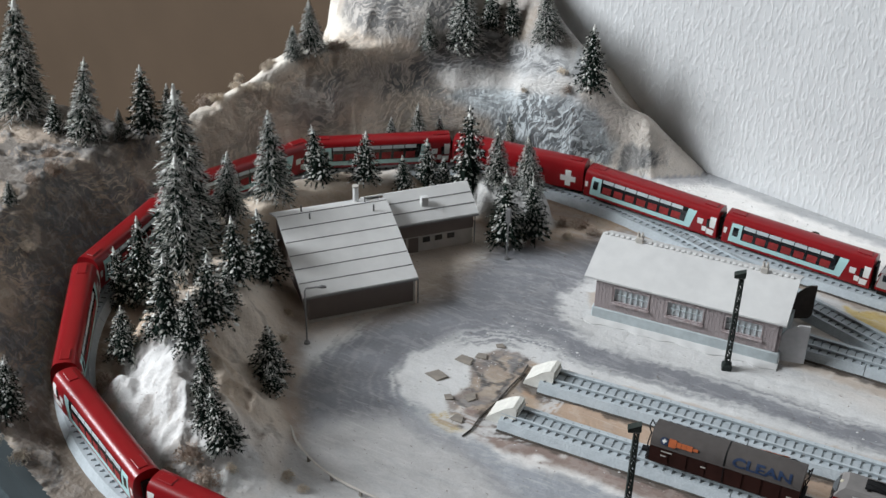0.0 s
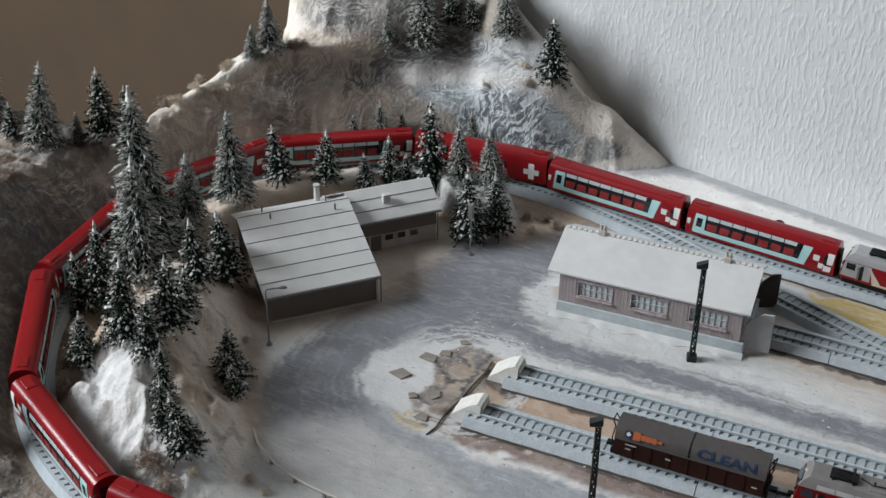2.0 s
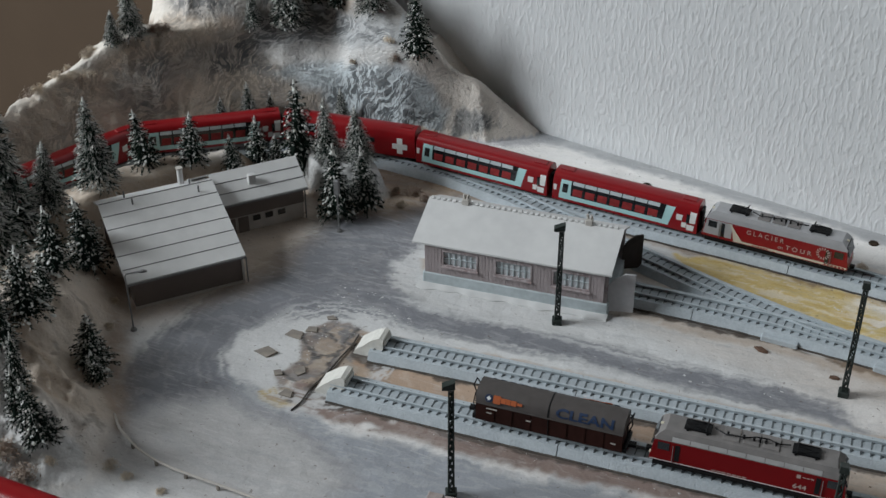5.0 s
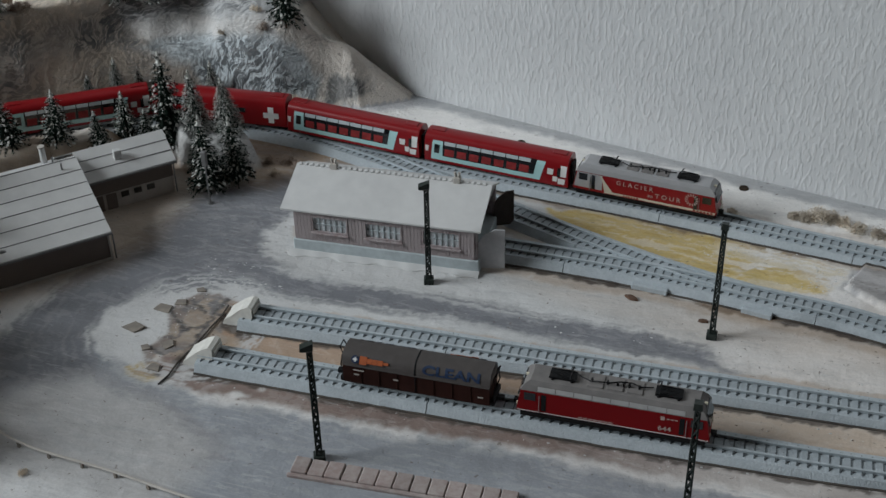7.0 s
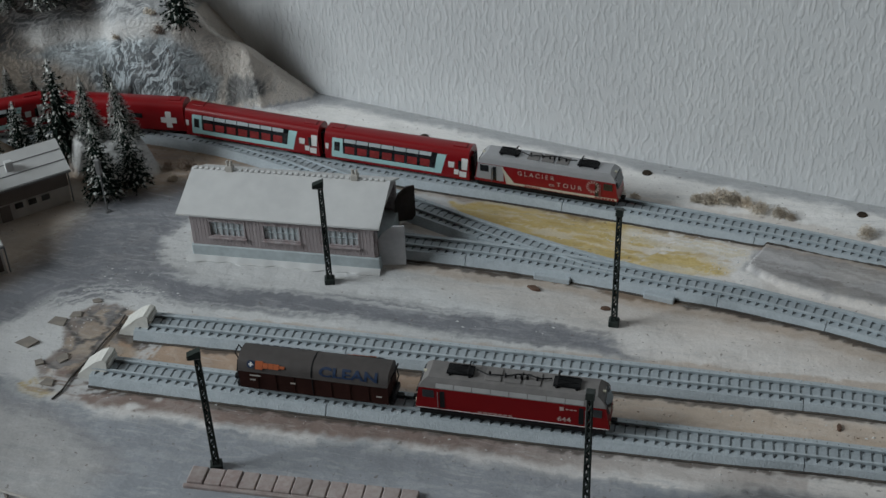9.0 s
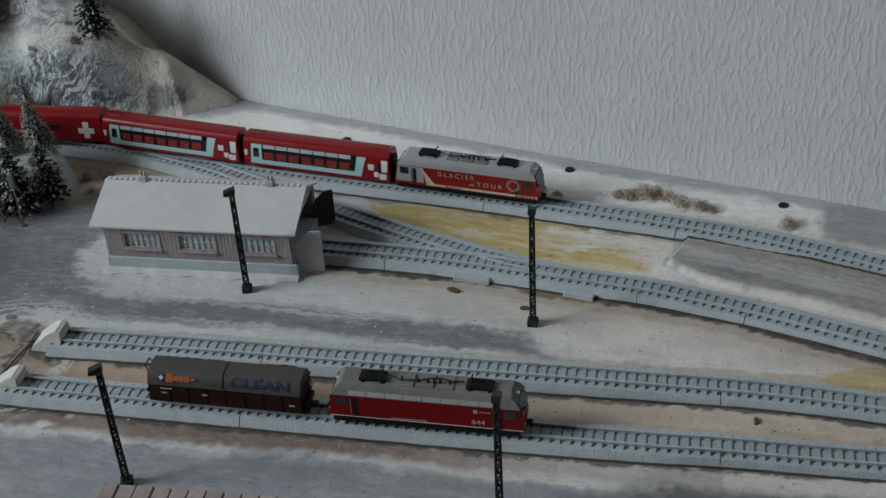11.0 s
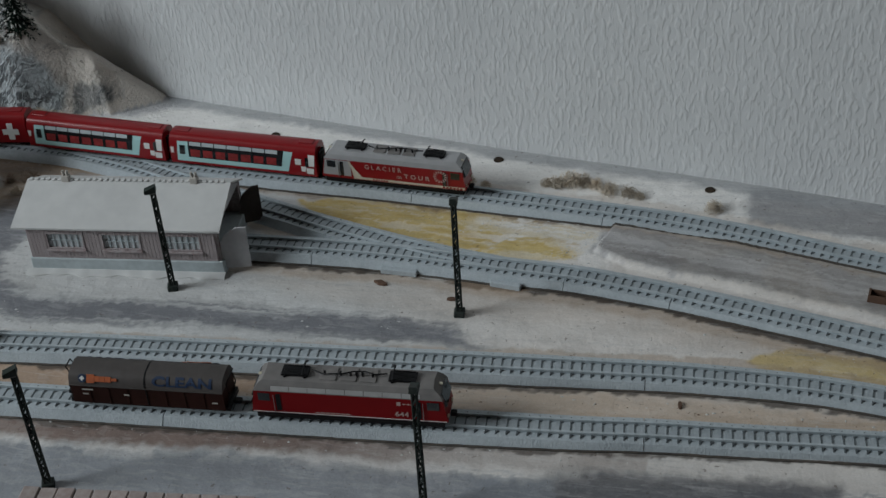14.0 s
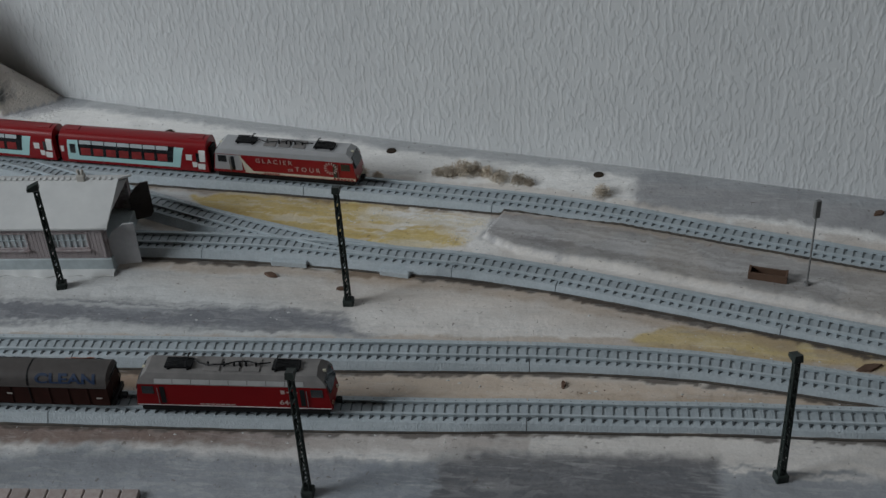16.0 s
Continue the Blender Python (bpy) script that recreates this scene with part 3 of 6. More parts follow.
# colour, polygon, softness of its edge, strength
PAINT = [
    (PALE, [(-.33, .50), (.80, .50), (.80, .640), (.45, .618), (.25, .604), (-.10, .588), (-.20, .577), (-.30, .60)], .010, .85),
    (GREY, [(-.315, .535), (-.26, .50), (-.20, .50), (-.16, .545), (-.22, .572), (-.268, .580), (-.288, .605), (-.286, .635), (-.262, .662), (-.22, .676), (-.15, .680), (-.02, .688), (.07, .690), (.05, .706), (-.02, .708), (-.10, .704), (-.20, .698), (-.228, .708), (-.238, .735), (-.226, .765), (-.212, .815), (-.14, .822), (-.12, .805), (-.155, .80), (-.19, .83), (-.235, .832), (-.262, .80), (-.30, .765), (-.315, .70), (-.335, .64), (-.335, .58)], .007, .95),
    ((.46, .365, .28), [(-.36, .60), (-.31, .675), (-.30, .705), (-.305, .72), (-.30, .78), (-.44, .76), (-.50, .65), (-.48, .54), (-.42, .47), (-.34, .46), (-.29, .50), (-.32, .55)], .016, .8),
    (SAND, [(-.30, .772), (-.262, .785), (-.235, .82), (-.225, .845), (-.34, .84), (-.40, .79)], .012, .85),
    ((.215, .168, .142), [(-.250, .604), (-.244, .622), (-.253, .637), (-.253, .653), (-.246, .662), (-.233, .665), (-.205, .657), (-.196, .640), (-.196, .605), (-.206, .591), (-.225, .585), (-.246, .584), (-.243, .595)], .002, .9),
    ((.20, .195, .20), [(-.243, .657), (-.226, .664), (-.216, .652), (-.228, .645), (-.235, .638)], .002, .8),
    ((.19, .185, .185), [(-.246, .609), (-.236, .606), (-.227, .601), (-.220, .606), (-.226, .614), (-.236, .613)], .002, .7),
    ((.50, .40, .22), [(-.253, .587), (-.244, .596), (-.226, .593), (-.224, .585), (-.234, .580), (-.248, .582)], .0015, .9),
    ((.42, .35, .28), [(-.238, .618), (-.226, .618), (-.214, .632), (-.222, .640), (-.234, .632)], .002, .8),
    (TAN, [(-.215, .615), (-.215, .640), (-.10, .650), (.0, .654), (.02, .640), (-.10, .628)], .004, .9),
    ((.58, .47, .375), [(-.02, .636), (-.02, .656), (.15, .664), (.30, .664), (.40, .652), (.30, .648), (.15, .642)], .006, .9),
    (PLY, [(-.075, .818), (-.04, .824), (.05, .821), (.10, .812), (.122, .806), (.112, .776), (.08, .770), (.045, .772), (-.007, .786), (-.06, .802)], .002, .95),
    ((.80, .775, .75), [(.042, .811), (.09, .818), (.130, .818), (.130, .770), (.119, .766), (.110, .780), (.088, .795)], .006, .9),
    ((.208, .206, .218), [(.125, .812), (.118, .786), (.140, .7735), (.26, .747), (.345, .726), (.6, .664), (.8, .617), (.8, .70), (.26, .795), (.2, .805)], .003, .9),
    ((.28, .28, .295), [(.206, .866), (.206, .828), (.30, .815), (.8, .73), (.8, .80)], .004, .85),
    (PLY, [(.206, .695), (.215, .704), (.232, .712), (.333, .699), (.42, .684), (.42, .672), (.335, .684), (.25, .690)], .002, .85),
    (DARK, [(.118, .49), (.118, .606), (.256, .612), (.256, .49)], .004, .9),
    (PALE, [(.08, .50), (.075, .58), (.10, .60), (.125, .60), (.12, .50)], .006, .8),
    ((.36, .36, .38), [(-.250, .905), (-.225, .905), (-.195, .925), (-.18, .935), (-.22, .945), (-.235, .925)], .006, .85),
    (BROWN, [(-.245, .880), (-.20, .872), (-.165, .862), (-.175, .872), (-.22, .893)], .004, .6),
    ((.50, .49, .48), [(-.312, .535), (-.29, .49), (-.18, .49), (-.17, .545), (-.22, .568), (-.268, .575), (-.29, .56)], .014, .80),
    ((.31, .23, .175), [(-.368, .612), (-.352, .604), (-.338, .583), (-.322, .558), (-.302, .527), (-.314, .523), (-.337, .553), (-.357, .585)], .006, .75),
    (SAND, [(.03, .712), (.12, .718), (.25, .695), (.25, .715), (.12, .737), (-.02, .744), (-.08, .738), (-.07, .728)], .010, .28),
]


MOUND_SNOW = [(-.4130, .536), (-.4304, .530), (-.4170, .5035), (-.3987, .4900), (-.3564, .466), (-.337, .461), (-.3056, .4676), (-.293, .480), (-.2980, .492), (-.3129, .504), (-.324, .4906), (-.3414, .495), (-.3631, .5175), (-.3858, .5290)]
MOUND_PAINT = [
    ((.63, .55, .47), [(-.402, .637), (-.362, .601), (-.323, .565), (-.300, .530), (-.295, .50), (-.36, .542), (-.376, .55), (-.398, .615)], .008, .8),
    ((.70, .66, .62), [(-.322, .515), (-.305, .530), (-.285, .515), (-.285, .48), (-.305, .465), (-.335, .463), (-.34, .49)], .008, .8),
    ((.60, .59, .58), [(-.415, .503), (-.345, .490), (-.327, .483), (-.305, .474), (-.332, .462), (-.354, .468), (-.395, .485)], .005, .85),
    ((.52, .53, .535), [(-.424, .508), (-.420, .522), (-.404, .530), (-.412, .545), (-.398, .548), (-.365, .530), (-.345, .505), (-.329, .494), (-.308, .500), (-.298, .487), (-.303, .474), (-.327, .483), (-.345, .487), (-.365, .490), (-.399, .500)], .003, .95),
]
# colour, plan, softness, strength, how much brushed rock
FACES = [
    ((.40, .37, .34), [(-.400, .912), (-.39, .96), (-.30, .95), (-.305, .910), (-.33, .916), (-.37, .916)], .004, .85, .5),
    ((.47, .44, .41), [(-.490, .846), (-.505, .90), (-.462, .92), (-.40, .93), (-.402, .90), (-.422, .886), (-.447, .866)], .004, .9, .85),
]
# the steep face of the mountain, drawn as x against height
FRONT = [
    ((.60, .505, .41), [(-.57, .0), (-.57, .075), (-.50, .078), (-.455, .082), (-.40, .06), (-.40, .0)], .008, .9, .48),
    ((.44, .395, .35), [(-.489, .0575), (-.4515, .068), (-.4118, .0672), (-.40, .045), (-.4534, .0443), (-.4683, .0262), (-.4933, .0425)], .006, .9, 1.0),
    ((.43, .37, .31), [(-.46, .018), (-.4266, .0212), (-.40, .045), (-.36, .027), (-.335, .0), (-.435, .0)], .006, .85, .55),
    ((.55, .56, .565), [(-.42, .055), (-.36, .060), (-.31, .069), (-.296, .085), (-.36, .085), (-.43, .080)], .004, .9, .85),
    ((.58, .635, .66), [(-.405, .0438), (-.36, .049), (-.3228, .0545), (-.2898, .0465), (-.2712, .0208), (-.2733, .0), (-.3132, .0), (-.345, .004), (-.3679, .0277)], .004, .92, 1.0),
    ((.74, .725, .70), [(-.425, .057), (-.408, .050), (-.385, .0455), (-.35, .050), (-.3136, .0575), (-.300, .056), (-.298, .068), (-.309, .070), (-.36, .059)], .003, .9, .12),
    ((.76, .70, .635), [(-.303, .057), (-.298, .10), (-.19, .10), (-.19, -.01), (-.262, -.01), (-.2712, .006), (-.2690, .0260), (-.2898, .0465)], .003, .9, .0),
    ((.34, .335, .325), [(-.2665, .0205), (-.2600, .0245), (-.2446, .0240), (-.2380, .014), (-.2391, .006), (-.2650, .0040)], .0015, .95, 1.0),
    ((.78, .73, .66), [(-.54, .047), (-.514, .058), (-.4987, .068), (-.485, .078), (-.4987, .10), (-.54, .09)], .004, .85, .0),
]


def paint_of(x, y, z, rock, nz):
    wx = x + 0.007 * (fbm(x, y, 45, 4) - 0.5) + 0.005 * (fbm(x, y, 240, 3) - 0.5)
    wy = y + 0.007 * (fbm(x + 5, y, 45, 4) - 0.5) + 0.005 * (fbm(x + 7, y, 240, 3) - 0.5)
    col = np.empty((x.size, 4))
    col[:, :3] = np.array((.605, .605, .60)) + np.clip((x - .0) / .1, 0, 1)[:, None] * np.array((.095, .055, .025))
    col[:, 3] = 0

    def lay(c, f):
        col[:, :3] += (np.array(c) - col[:, :3]) * f[:, None]

    lay((.86, .84, .815), sstep(.83, .85, wy + .12 * np.clip(wx, 0, 1)) * sstep(-.26, -.23, x))
    # brush strokes run round the end of the sidings and along them
    across, _ = seg_dist(wx, wy, (-0.232, 0.634), (0.8, 0.690))
    along = np.where(x > -0.232, x * 13, np.arctan2(y - .634, x + .232) * 1.6)
    stroke = vnoise(across * 420 + 1.2 * fbm(x, y, 14, 2), along) * .6 + vnoise(across * 1100, along * 1.7 + 40) * .4
    flat = 1 - sstep(.002, .006, z)
    for i, (c, poly, soft, k) in enumerate(PAINT):
        sd = inside(poly, wx, wy)
        if i < 2 or c is PALE:
            sd = sd + .016 * (stroke - .5) * sstep(.30, .55, fbm(x + 11, y, 17, 3) + .08)
            soft = soft * (.8 if c is GREY else .4)
        lay(c, k * sstep(-soft, soft, sd))
    # broken patch at the end of the sidings: mixed slabs with dark joints
    broken = sstep(-.002, .002, inside(PAINT[4][1], wx, wy))
    lay((.16, .15, .148), broken * .75 * sstep(.51, .56, fbm(wx, wy, 95, 3)))
    lay((.40, .32, .25), broken * .75 * sstep(.53, .57, fbm(wx + 3, wy, 80, 3)))
    for a, b in (((-.226, .662), (-.227, .607)), ((-.227, .607), (-.231, .586)), ((-.247, .608), (-.228, .600)), ((-.253, .640), (-.236, .627)), ((-.236, .627), (-.227, .632)), ((-.246, .655), (-.234, .645))):
        d, _ = seg_dist(wx, wy, a, b)
        lay((.085, .08, .08), .9 * (1 - sstep(.0007, .0017, d)))
    lay(SNOW, flat * .10 * sstep(.60, .80, stroke + .25 * (fbm(x, y + 8, 20, 3) - .5)) * (y < .86))
    lay((.31, .325, .345), flat * .20 * (1 - sstep(.24, .34, stroke + .3 * (fbm(x + 8, y, 20, 3) - .5))) * (y < .86))
    # sand, gravel and snow along the ballast edges; near-black lines paint the shadow gap
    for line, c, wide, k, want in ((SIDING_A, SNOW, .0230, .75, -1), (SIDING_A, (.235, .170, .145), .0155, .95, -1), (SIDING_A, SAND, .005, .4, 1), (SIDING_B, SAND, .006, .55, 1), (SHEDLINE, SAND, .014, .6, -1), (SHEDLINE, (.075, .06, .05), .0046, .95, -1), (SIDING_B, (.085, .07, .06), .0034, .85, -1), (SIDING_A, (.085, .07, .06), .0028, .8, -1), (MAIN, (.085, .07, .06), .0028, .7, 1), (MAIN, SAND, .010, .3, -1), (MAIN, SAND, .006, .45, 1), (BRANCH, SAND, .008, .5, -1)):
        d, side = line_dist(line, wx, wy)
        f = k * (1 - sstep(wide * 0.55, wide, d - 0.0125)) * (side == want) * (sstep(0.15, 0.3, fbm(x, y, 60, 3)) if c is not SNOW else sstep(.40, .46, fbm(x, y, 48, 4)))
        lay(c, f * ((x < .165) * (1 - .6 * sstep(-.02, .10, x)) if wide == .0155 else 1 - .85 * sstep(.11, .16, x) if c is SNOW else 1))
    # grey foot of the wall
    lay((.36, .37, .385), 0.85 * (1 - sstep(0.007, 0.017, y_wall(wx) - wy + .006 * (fbm(x, y * 3, 60, 3) - .5))) * (x > -0.21))
    # scraped white strokes round the end of the sidings
    ring = np.hypot(wx + 0.232, (wy - 0.632))
    lay((.60, .60, .60), 0.75 * sstep(0.030, 0.036, ring) * (1 - sstep(0.044, 0.062, ring)) * (x < -0.19) * sstep(0.35, 0.5, vnoise(ring * 900, np.arctan2(y - .632, x + .232) * 3)))
    plat = sstep(-.002, .002, inside(PLATFORM, wx, wy))
    run = vnoise((wy + .235 * wx) * 170, wx * 10) * .6 + vnoise((wy + .235 * wx) * 460 + 9, wx * 17) * .4
    lay((.47, .465, .48), plat * .7 * sstep(.57, .74, run))
    lay((.13, .125, .13), plat * .7 * (1 - sstep(.28, .46, run)))
    ply = sstep(-.001, .003, inside(PAINT[11][1], wx, wy))
    grain = vnoise((wy + .12 * wx) * 330, wx * 22) * .6 + vnoise((wy + .12 * wx) * 900 + 5, wx * 40) * .4
    lay((.70, .62, .47), ply * .8 * sstep(.54, .68, grain))
    lay((.50, .34, .11), ply * .5 * (1 - sstep(.28, .42, grain)))
    lay((.80, .77, .74), ply * .9 * sstep(.60, .66, fbm(x + 2, y * 2, 70, 4)) * sstep(.02, .08, x))
    # hills: sand on the slopes, snow on what lies flat and high
    high = sstep(0.003, 0.012, z)
    lay(SAND, high * 0.75 * (1 - sstep(0.72, 0.93, nz)))
    th = np.degrees(np.arctan2(y - RING.y, x - RING.x)) % 360
    face = rock * (x < -.2) * (y > .6) * (1 - sstep(118, 133, th))
    lay((.47, .49, .50), face * .95)
    lay((.50, .49, .48), high * (x < -.484) * (y > .845) * (z > .06))
    lay((.64, .53, .42), np.maximum(rock, .6 * high) * (y > .6) * (x > -.56) * sstep(126, 138, th) * (th < 175) * .8)
    lay((.34, .285, .235), rock * (y > .6) * sstep(104, 112, th) * (1 - sstep(126, 134, th)) * .75 * sstep(.42, .5, fbm(x, y + 2, 22, 3)))
    lay((.36, .315, .27), .75 * high * (z > .05) * (y > .87) * (x > -.43) * (x < -.312) * sstep(.32, .46, fbm(x + 4, y, 36, 4)))
    lay((.70, .655, .60), high * (th < 94) * (rock < .3) * .8)
    lay((.46, .38, .30), high * 0.5 * sstep(0.5, 0.62, fbm(x, y, 30, 4)))
    west = (x < -0.30) * (y < 0.60) * (x > -0.47)
    snowy = np.maximum(sstep(0.62, 0.80, nz + 0.22 * (fbm(x, y, 70, 3) - 0.5)), 0) * sstep(0.018, 0.03, z)
    rr = np.hypot(x - RING.x, y - RING.y)
    lay((.19, .14, .105), .8 * sstep(.150, .165, rr + .02 * (fbm(x, y, 50, 3) - .5)) * (rr < .195) * (th > 185) * (th < 250) * (1 - sstep(.008, .014, z)) * sstep(.36, .5, fbm(x + 3, y, 40, 3)))
    fr, tr = np.interp(th, R_ANG, R_FOOT), np.interp(th, R_ANG, R_TOP)
    ledge = (rr - fr) / (tr - fr) + .10 * (fbm(x, y, 55, 3) - .5)
    lay((.70, .71, .71), .85 * sstep(.50, .58, ledge) * (1 - sstep(.76, .84, ledge)) * sstep(90, 95, th) * (1 - sstep(108, 124, th)) * (z > .02) * (x < -.2) * sstep(.34, .46, fbm(x + 5, y, 60, 3)))
    oc = 1 - sstep(.85, 1.05, np.hypot((x + 0.309) / 0.034, (y - 0.806) / 0.021))
    lay((.55, .55, .54), oc * .9)
    bank = sstep(160, 167, th) * (th < 264) * (x < -.30) * (np.hypot(x - RING.x, y - RING.y) > .215) * (1 - sstep(-.50, -.40, x) * .25)
    lay((.53, .53, .53), snowy * 0.85 * (1 - .6 * face) * (1 - 0.85 * bank) * (1 - .9 * (np.hypot(x - RING.x, y - RING.y) < .19)))
    lay((.39, .315, .24), bank * np.maximum(high, .8) * 0.9)
    lay((.22, .175, .14), bank * high * 0.6 * sstep(0.50, 0.60, fbm(x + 2, y, 34, 4)))
    lay((.12, .115, .112), bank * high * 0.65 * sstep(0.48, 0.53, fbm(.6 * x - .9 * y, 1.9 * x + y, 30, 5)))
    lay((.50, .43, .35), bank * high * 0.7 * sstep(0.56, 0.60, fbm(.6 * x - .9 * y + 6, 1.9 * x + y, 34, 5)))
    lay((.20, .16, .125), bank * .6 * sstep(.035, .05, z) * sstep(.42, .5, fbm(x + 1, y, 30, 3)))
    lay((.74, .74, .74), 0.9 * (x > -0.60) * (x < -0.525) * (1 - sstep(.008, .016, np.abs(y - np.interp(x, [-.60, -.57, -.545, -.525], [.693, .690, .706, .735])))))
    # the snowy side of the mound, its grey foot and the bare sandy side
    up = sstep(.002, .008, z)
    for c, poly, soft, k in MOUND_PAINT:
        lay(c, k * up * sstep(-soft, soft, inside(poly, wx, wy) + .006 * (fbm(x, y, 110, 3) - .5)))
    lay((.58, .57, .56), .9 * sstep(-.003, .003, inside(MOUND_SNOW, wx, wy) + .010 * (fbm(x + 4, y, 70, 4) - .5)))
    lay((.22, .19, .165), west * up * .55 * sstep(.60, .64, fbm(x * 1.6 + y, y - .6 * x, 75, 4)))
    # the brushed faces of the mountain
    shade = np.zeros(x.size)
    for c, poly, soft, k, r_k in FACES:
        f = sstep(-soft, soft, inside(poly, wx, wy) + .008 * (fbm(x + 2, y, 40, 3) - .5)) * (rr > .212)
        lay(c, f * k)
        shade += (r_k - shade) * f
    front = (rr > .212) * (y > .70) * (x < -.19) * (x > -.56) * (z > .0015) * (1 - sstep(.078, .086, z))
    for c, poly, soft, k, r_k in FRONT:
        f = front * sstep(-soft, soft, inside(poly, wx, z + .010 * (fbm(x + 9, y - x, 60, 4) - .5)) + .006 * (fbm(x + 2, y, 90, 3) - .5))
        lay(c, f * k)
        shade += (r_k - shade) * f
    rock = np.where(y > .70, np.maximum(rock * .35, shade), rock)
    # dark brown painted for the shadow beside the train, outside the curve
    lay((.14, .108, .082), .8 * (th > 180) * (th < 262) * sstep(.213, .216, rr) * (1 - sstep(.232, .246, rr + .02 * (fbm(x + 3, y, 45, 3) - .5))))
    # the bare ridge west of the curve
    ridge = high * (y < .72) * (th > 150) * (rr > .222) * sstep(.545, .56, -x)
    lay((.36, .295, .24), ridge * .8)
    lay((.15, .14, .13), ridge * .8 * sstep(.52, .57, fbm(x + 6, y * 1.4, 36, 4)))
    col[:, 3] = np.clip(rock * (1 - 0.15 * sstep(118, 138, th)) , 0, 1)
    return col


STEP = 0.00125
gx, gy = np.arange(-0.76, 0.80, STEP), np.arange(0.38, 1.03, STEP)
GX, GY = np.meshgrid(gx, gy)
GZ, GR = terrain(GX, GY)
# weathered: the ribs of the mountain's face are worn round
GS = GZ.copy()
for _ in range(60):
    GS[1:-1, 1:-1] = (GS[1:-1, 1:-1] * 2 + GS[:-2, 1:-1] + GS[2:, 1:-1] + GS[1:-1, :-2] + GS[1:-1, 2:]) / 6
WORN = sstep(-.47, -.43, GX) * (1 - sstep(-.27, -.25, GX)) * sstep(.226, .234, np.hypot(GX - RING.x, GY - RING.y)) * (GY > .8) * (1 - sstep(-.016, -.010, GY - y_wall(GX)))
GZ = GZ + (GS - GZ) * .85 * WORN
GS = GZ.copy()
for _ in range(10):
    GS[1:-1, 1:-1] = (GS[1:-1, 1:-1] * 2 + GS[:-2, 1:-1] + GS[2:, 1:-1] + GS[1:-1, :-2] + GS[1:-1, 2:]) / 6
dzx, dzy = np.gradient(GS, STEP, axis=1), np.gradient(GS, STEP, axis=0)
GN = 1 / np.sqrt(1 + dzx ** 2 + dzy ** 2)
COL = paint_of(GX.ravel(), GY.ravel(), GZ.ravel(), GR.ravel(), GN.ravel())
edge_y = np.interp(GX, [-0.76, -0.60, -0.46, -0.39, -0.34], [0.66, 0.53, 0.449, 0.425, 0.415])
KEEP = (GY > edge_y) & (GY < np.where(GX > -0.535, y_wall(GX) + 0.004, 1.03))
RAD, ANG = np.hypot(GX - RING.x, GY - RING.y), np.degrees(np.arctan2(GY - RING.y, GX - RING.x)) % 360
MOUNTAIN = (RAD > 0.2185) & (ANG > 70) & (ANG < 262) & (GX < -0.2)
BEHIND = (GX < -0.50) & (GY > 0.66) & (((RAD > 0.27) & (GX > -0.56) & (GZ < 0.045) & (GY < 0.88)) | ((GX <= -0.53) & (GY > np.interp(GX, [-0.76, -0.64, -0.60, -0.57, -0.545], [.735, .725, .723, .732, .748]))) | ((GX < -0.535) & (GY > 0.79)) | ((GX < -0.529) & (GY > 0.862)))
KEEP &= ~BEHIND
MOUND = (RAD < 0.190) & (GZ > 0.006) & (GY < 0.645) & (GX < -0.3)


def sheet(name, mask, material):
    cell = (KEEP[:-1, :-1] & KEEP[1:, :-1] & KEEP[:-1, 1:] & KEEP[1:, 1:]) & mask[:-1, :-1]
    jj, ii = np.nonzero(cell)
    w = len(gx)
    quads = np.stack([jj * w + ii, jj * w + ii + 1, (jj + 1) * w + ii + 1, (jj + 1) * w + ii], 1)
    used, inv = np.unique(quads, return_inverse=True)
    me = bpy.data.meshes.new(name)
    me.from_pydata(np.stack([GX.ravel()[used], GY.ravel()[used], GZ.ravel()[used]], 1).tolist(), [], inv.reshape(-1, 4).tolist())
    me.polygons.foreach_set("use_smooth", [True] * len(me.polygons))
    me.update()
    at = me.attributes.new("paint", "FLOAT_COLOR", "POINT")
    at.data.foreach_set("color", COL[used].ravel())
    me.materials.append(material)
    return new(name, me)


OUTCROP = (np.hypot((GX + 0.309) / 0.036, (GY - 0.806) / 0.023) < 1.05) & ~MOUNTAIN
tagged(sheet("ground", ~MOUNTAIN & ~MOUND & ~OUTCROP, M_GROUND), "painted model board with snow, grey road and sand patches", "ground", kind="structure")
tagged(sheet("mountain", MOUNTAIN, M_HILL), "plaster model mountain with grey rock faces and snow ledges", "mountain", kind="structure")
tagged(sheet("snow_mound", MOUND & ~MOUNTAIN, M_HILL), "snow covered wooded mound inside the track curve", "mound", kind="structure")
tagged(sheet("rock_outcrop", OUTCROP, M_HILL), "grey plaster rock outcrop with snow under the fir trees", "rock", kind="structure")
board = bmesh.new()
rim = [(-0.755, 0.655), (-0.60, 0.526), (-0.46, 0.445), (-0.39, 0.421), (-0.34, 0.411), (-0.34, 0.385), (0.79, 0.385), (0.79, 0.76), (-0.48, 0.97), (-0.50, 0.86), (-0.525, 0.77), (-0.545, 0.715), (-0.60, 0.69), (-0.755, 0.69)]
add_poly(board, [(x, y, -0.03) for x, y in rim], [(x, y, -0.0015) for x, y in rim])
tagged(mesh_ob("baseboard", board, M_EDGE), "dark board that carries the model landscape", "board", kind="structure")
table = empty("table", pose(0, 0, 0), "plain dark table under the model board", "table")
for x, y in ((-0.5, 0.9), (-0.3, 0.45), (0.7, 0.45), (0.7, 0.72)):
    part("leg", box(x - 0.025, x + 0.025, y - 0.025, y + 0.025, -0.8, -0.03, bevel=0.004), M_EDGE, table)

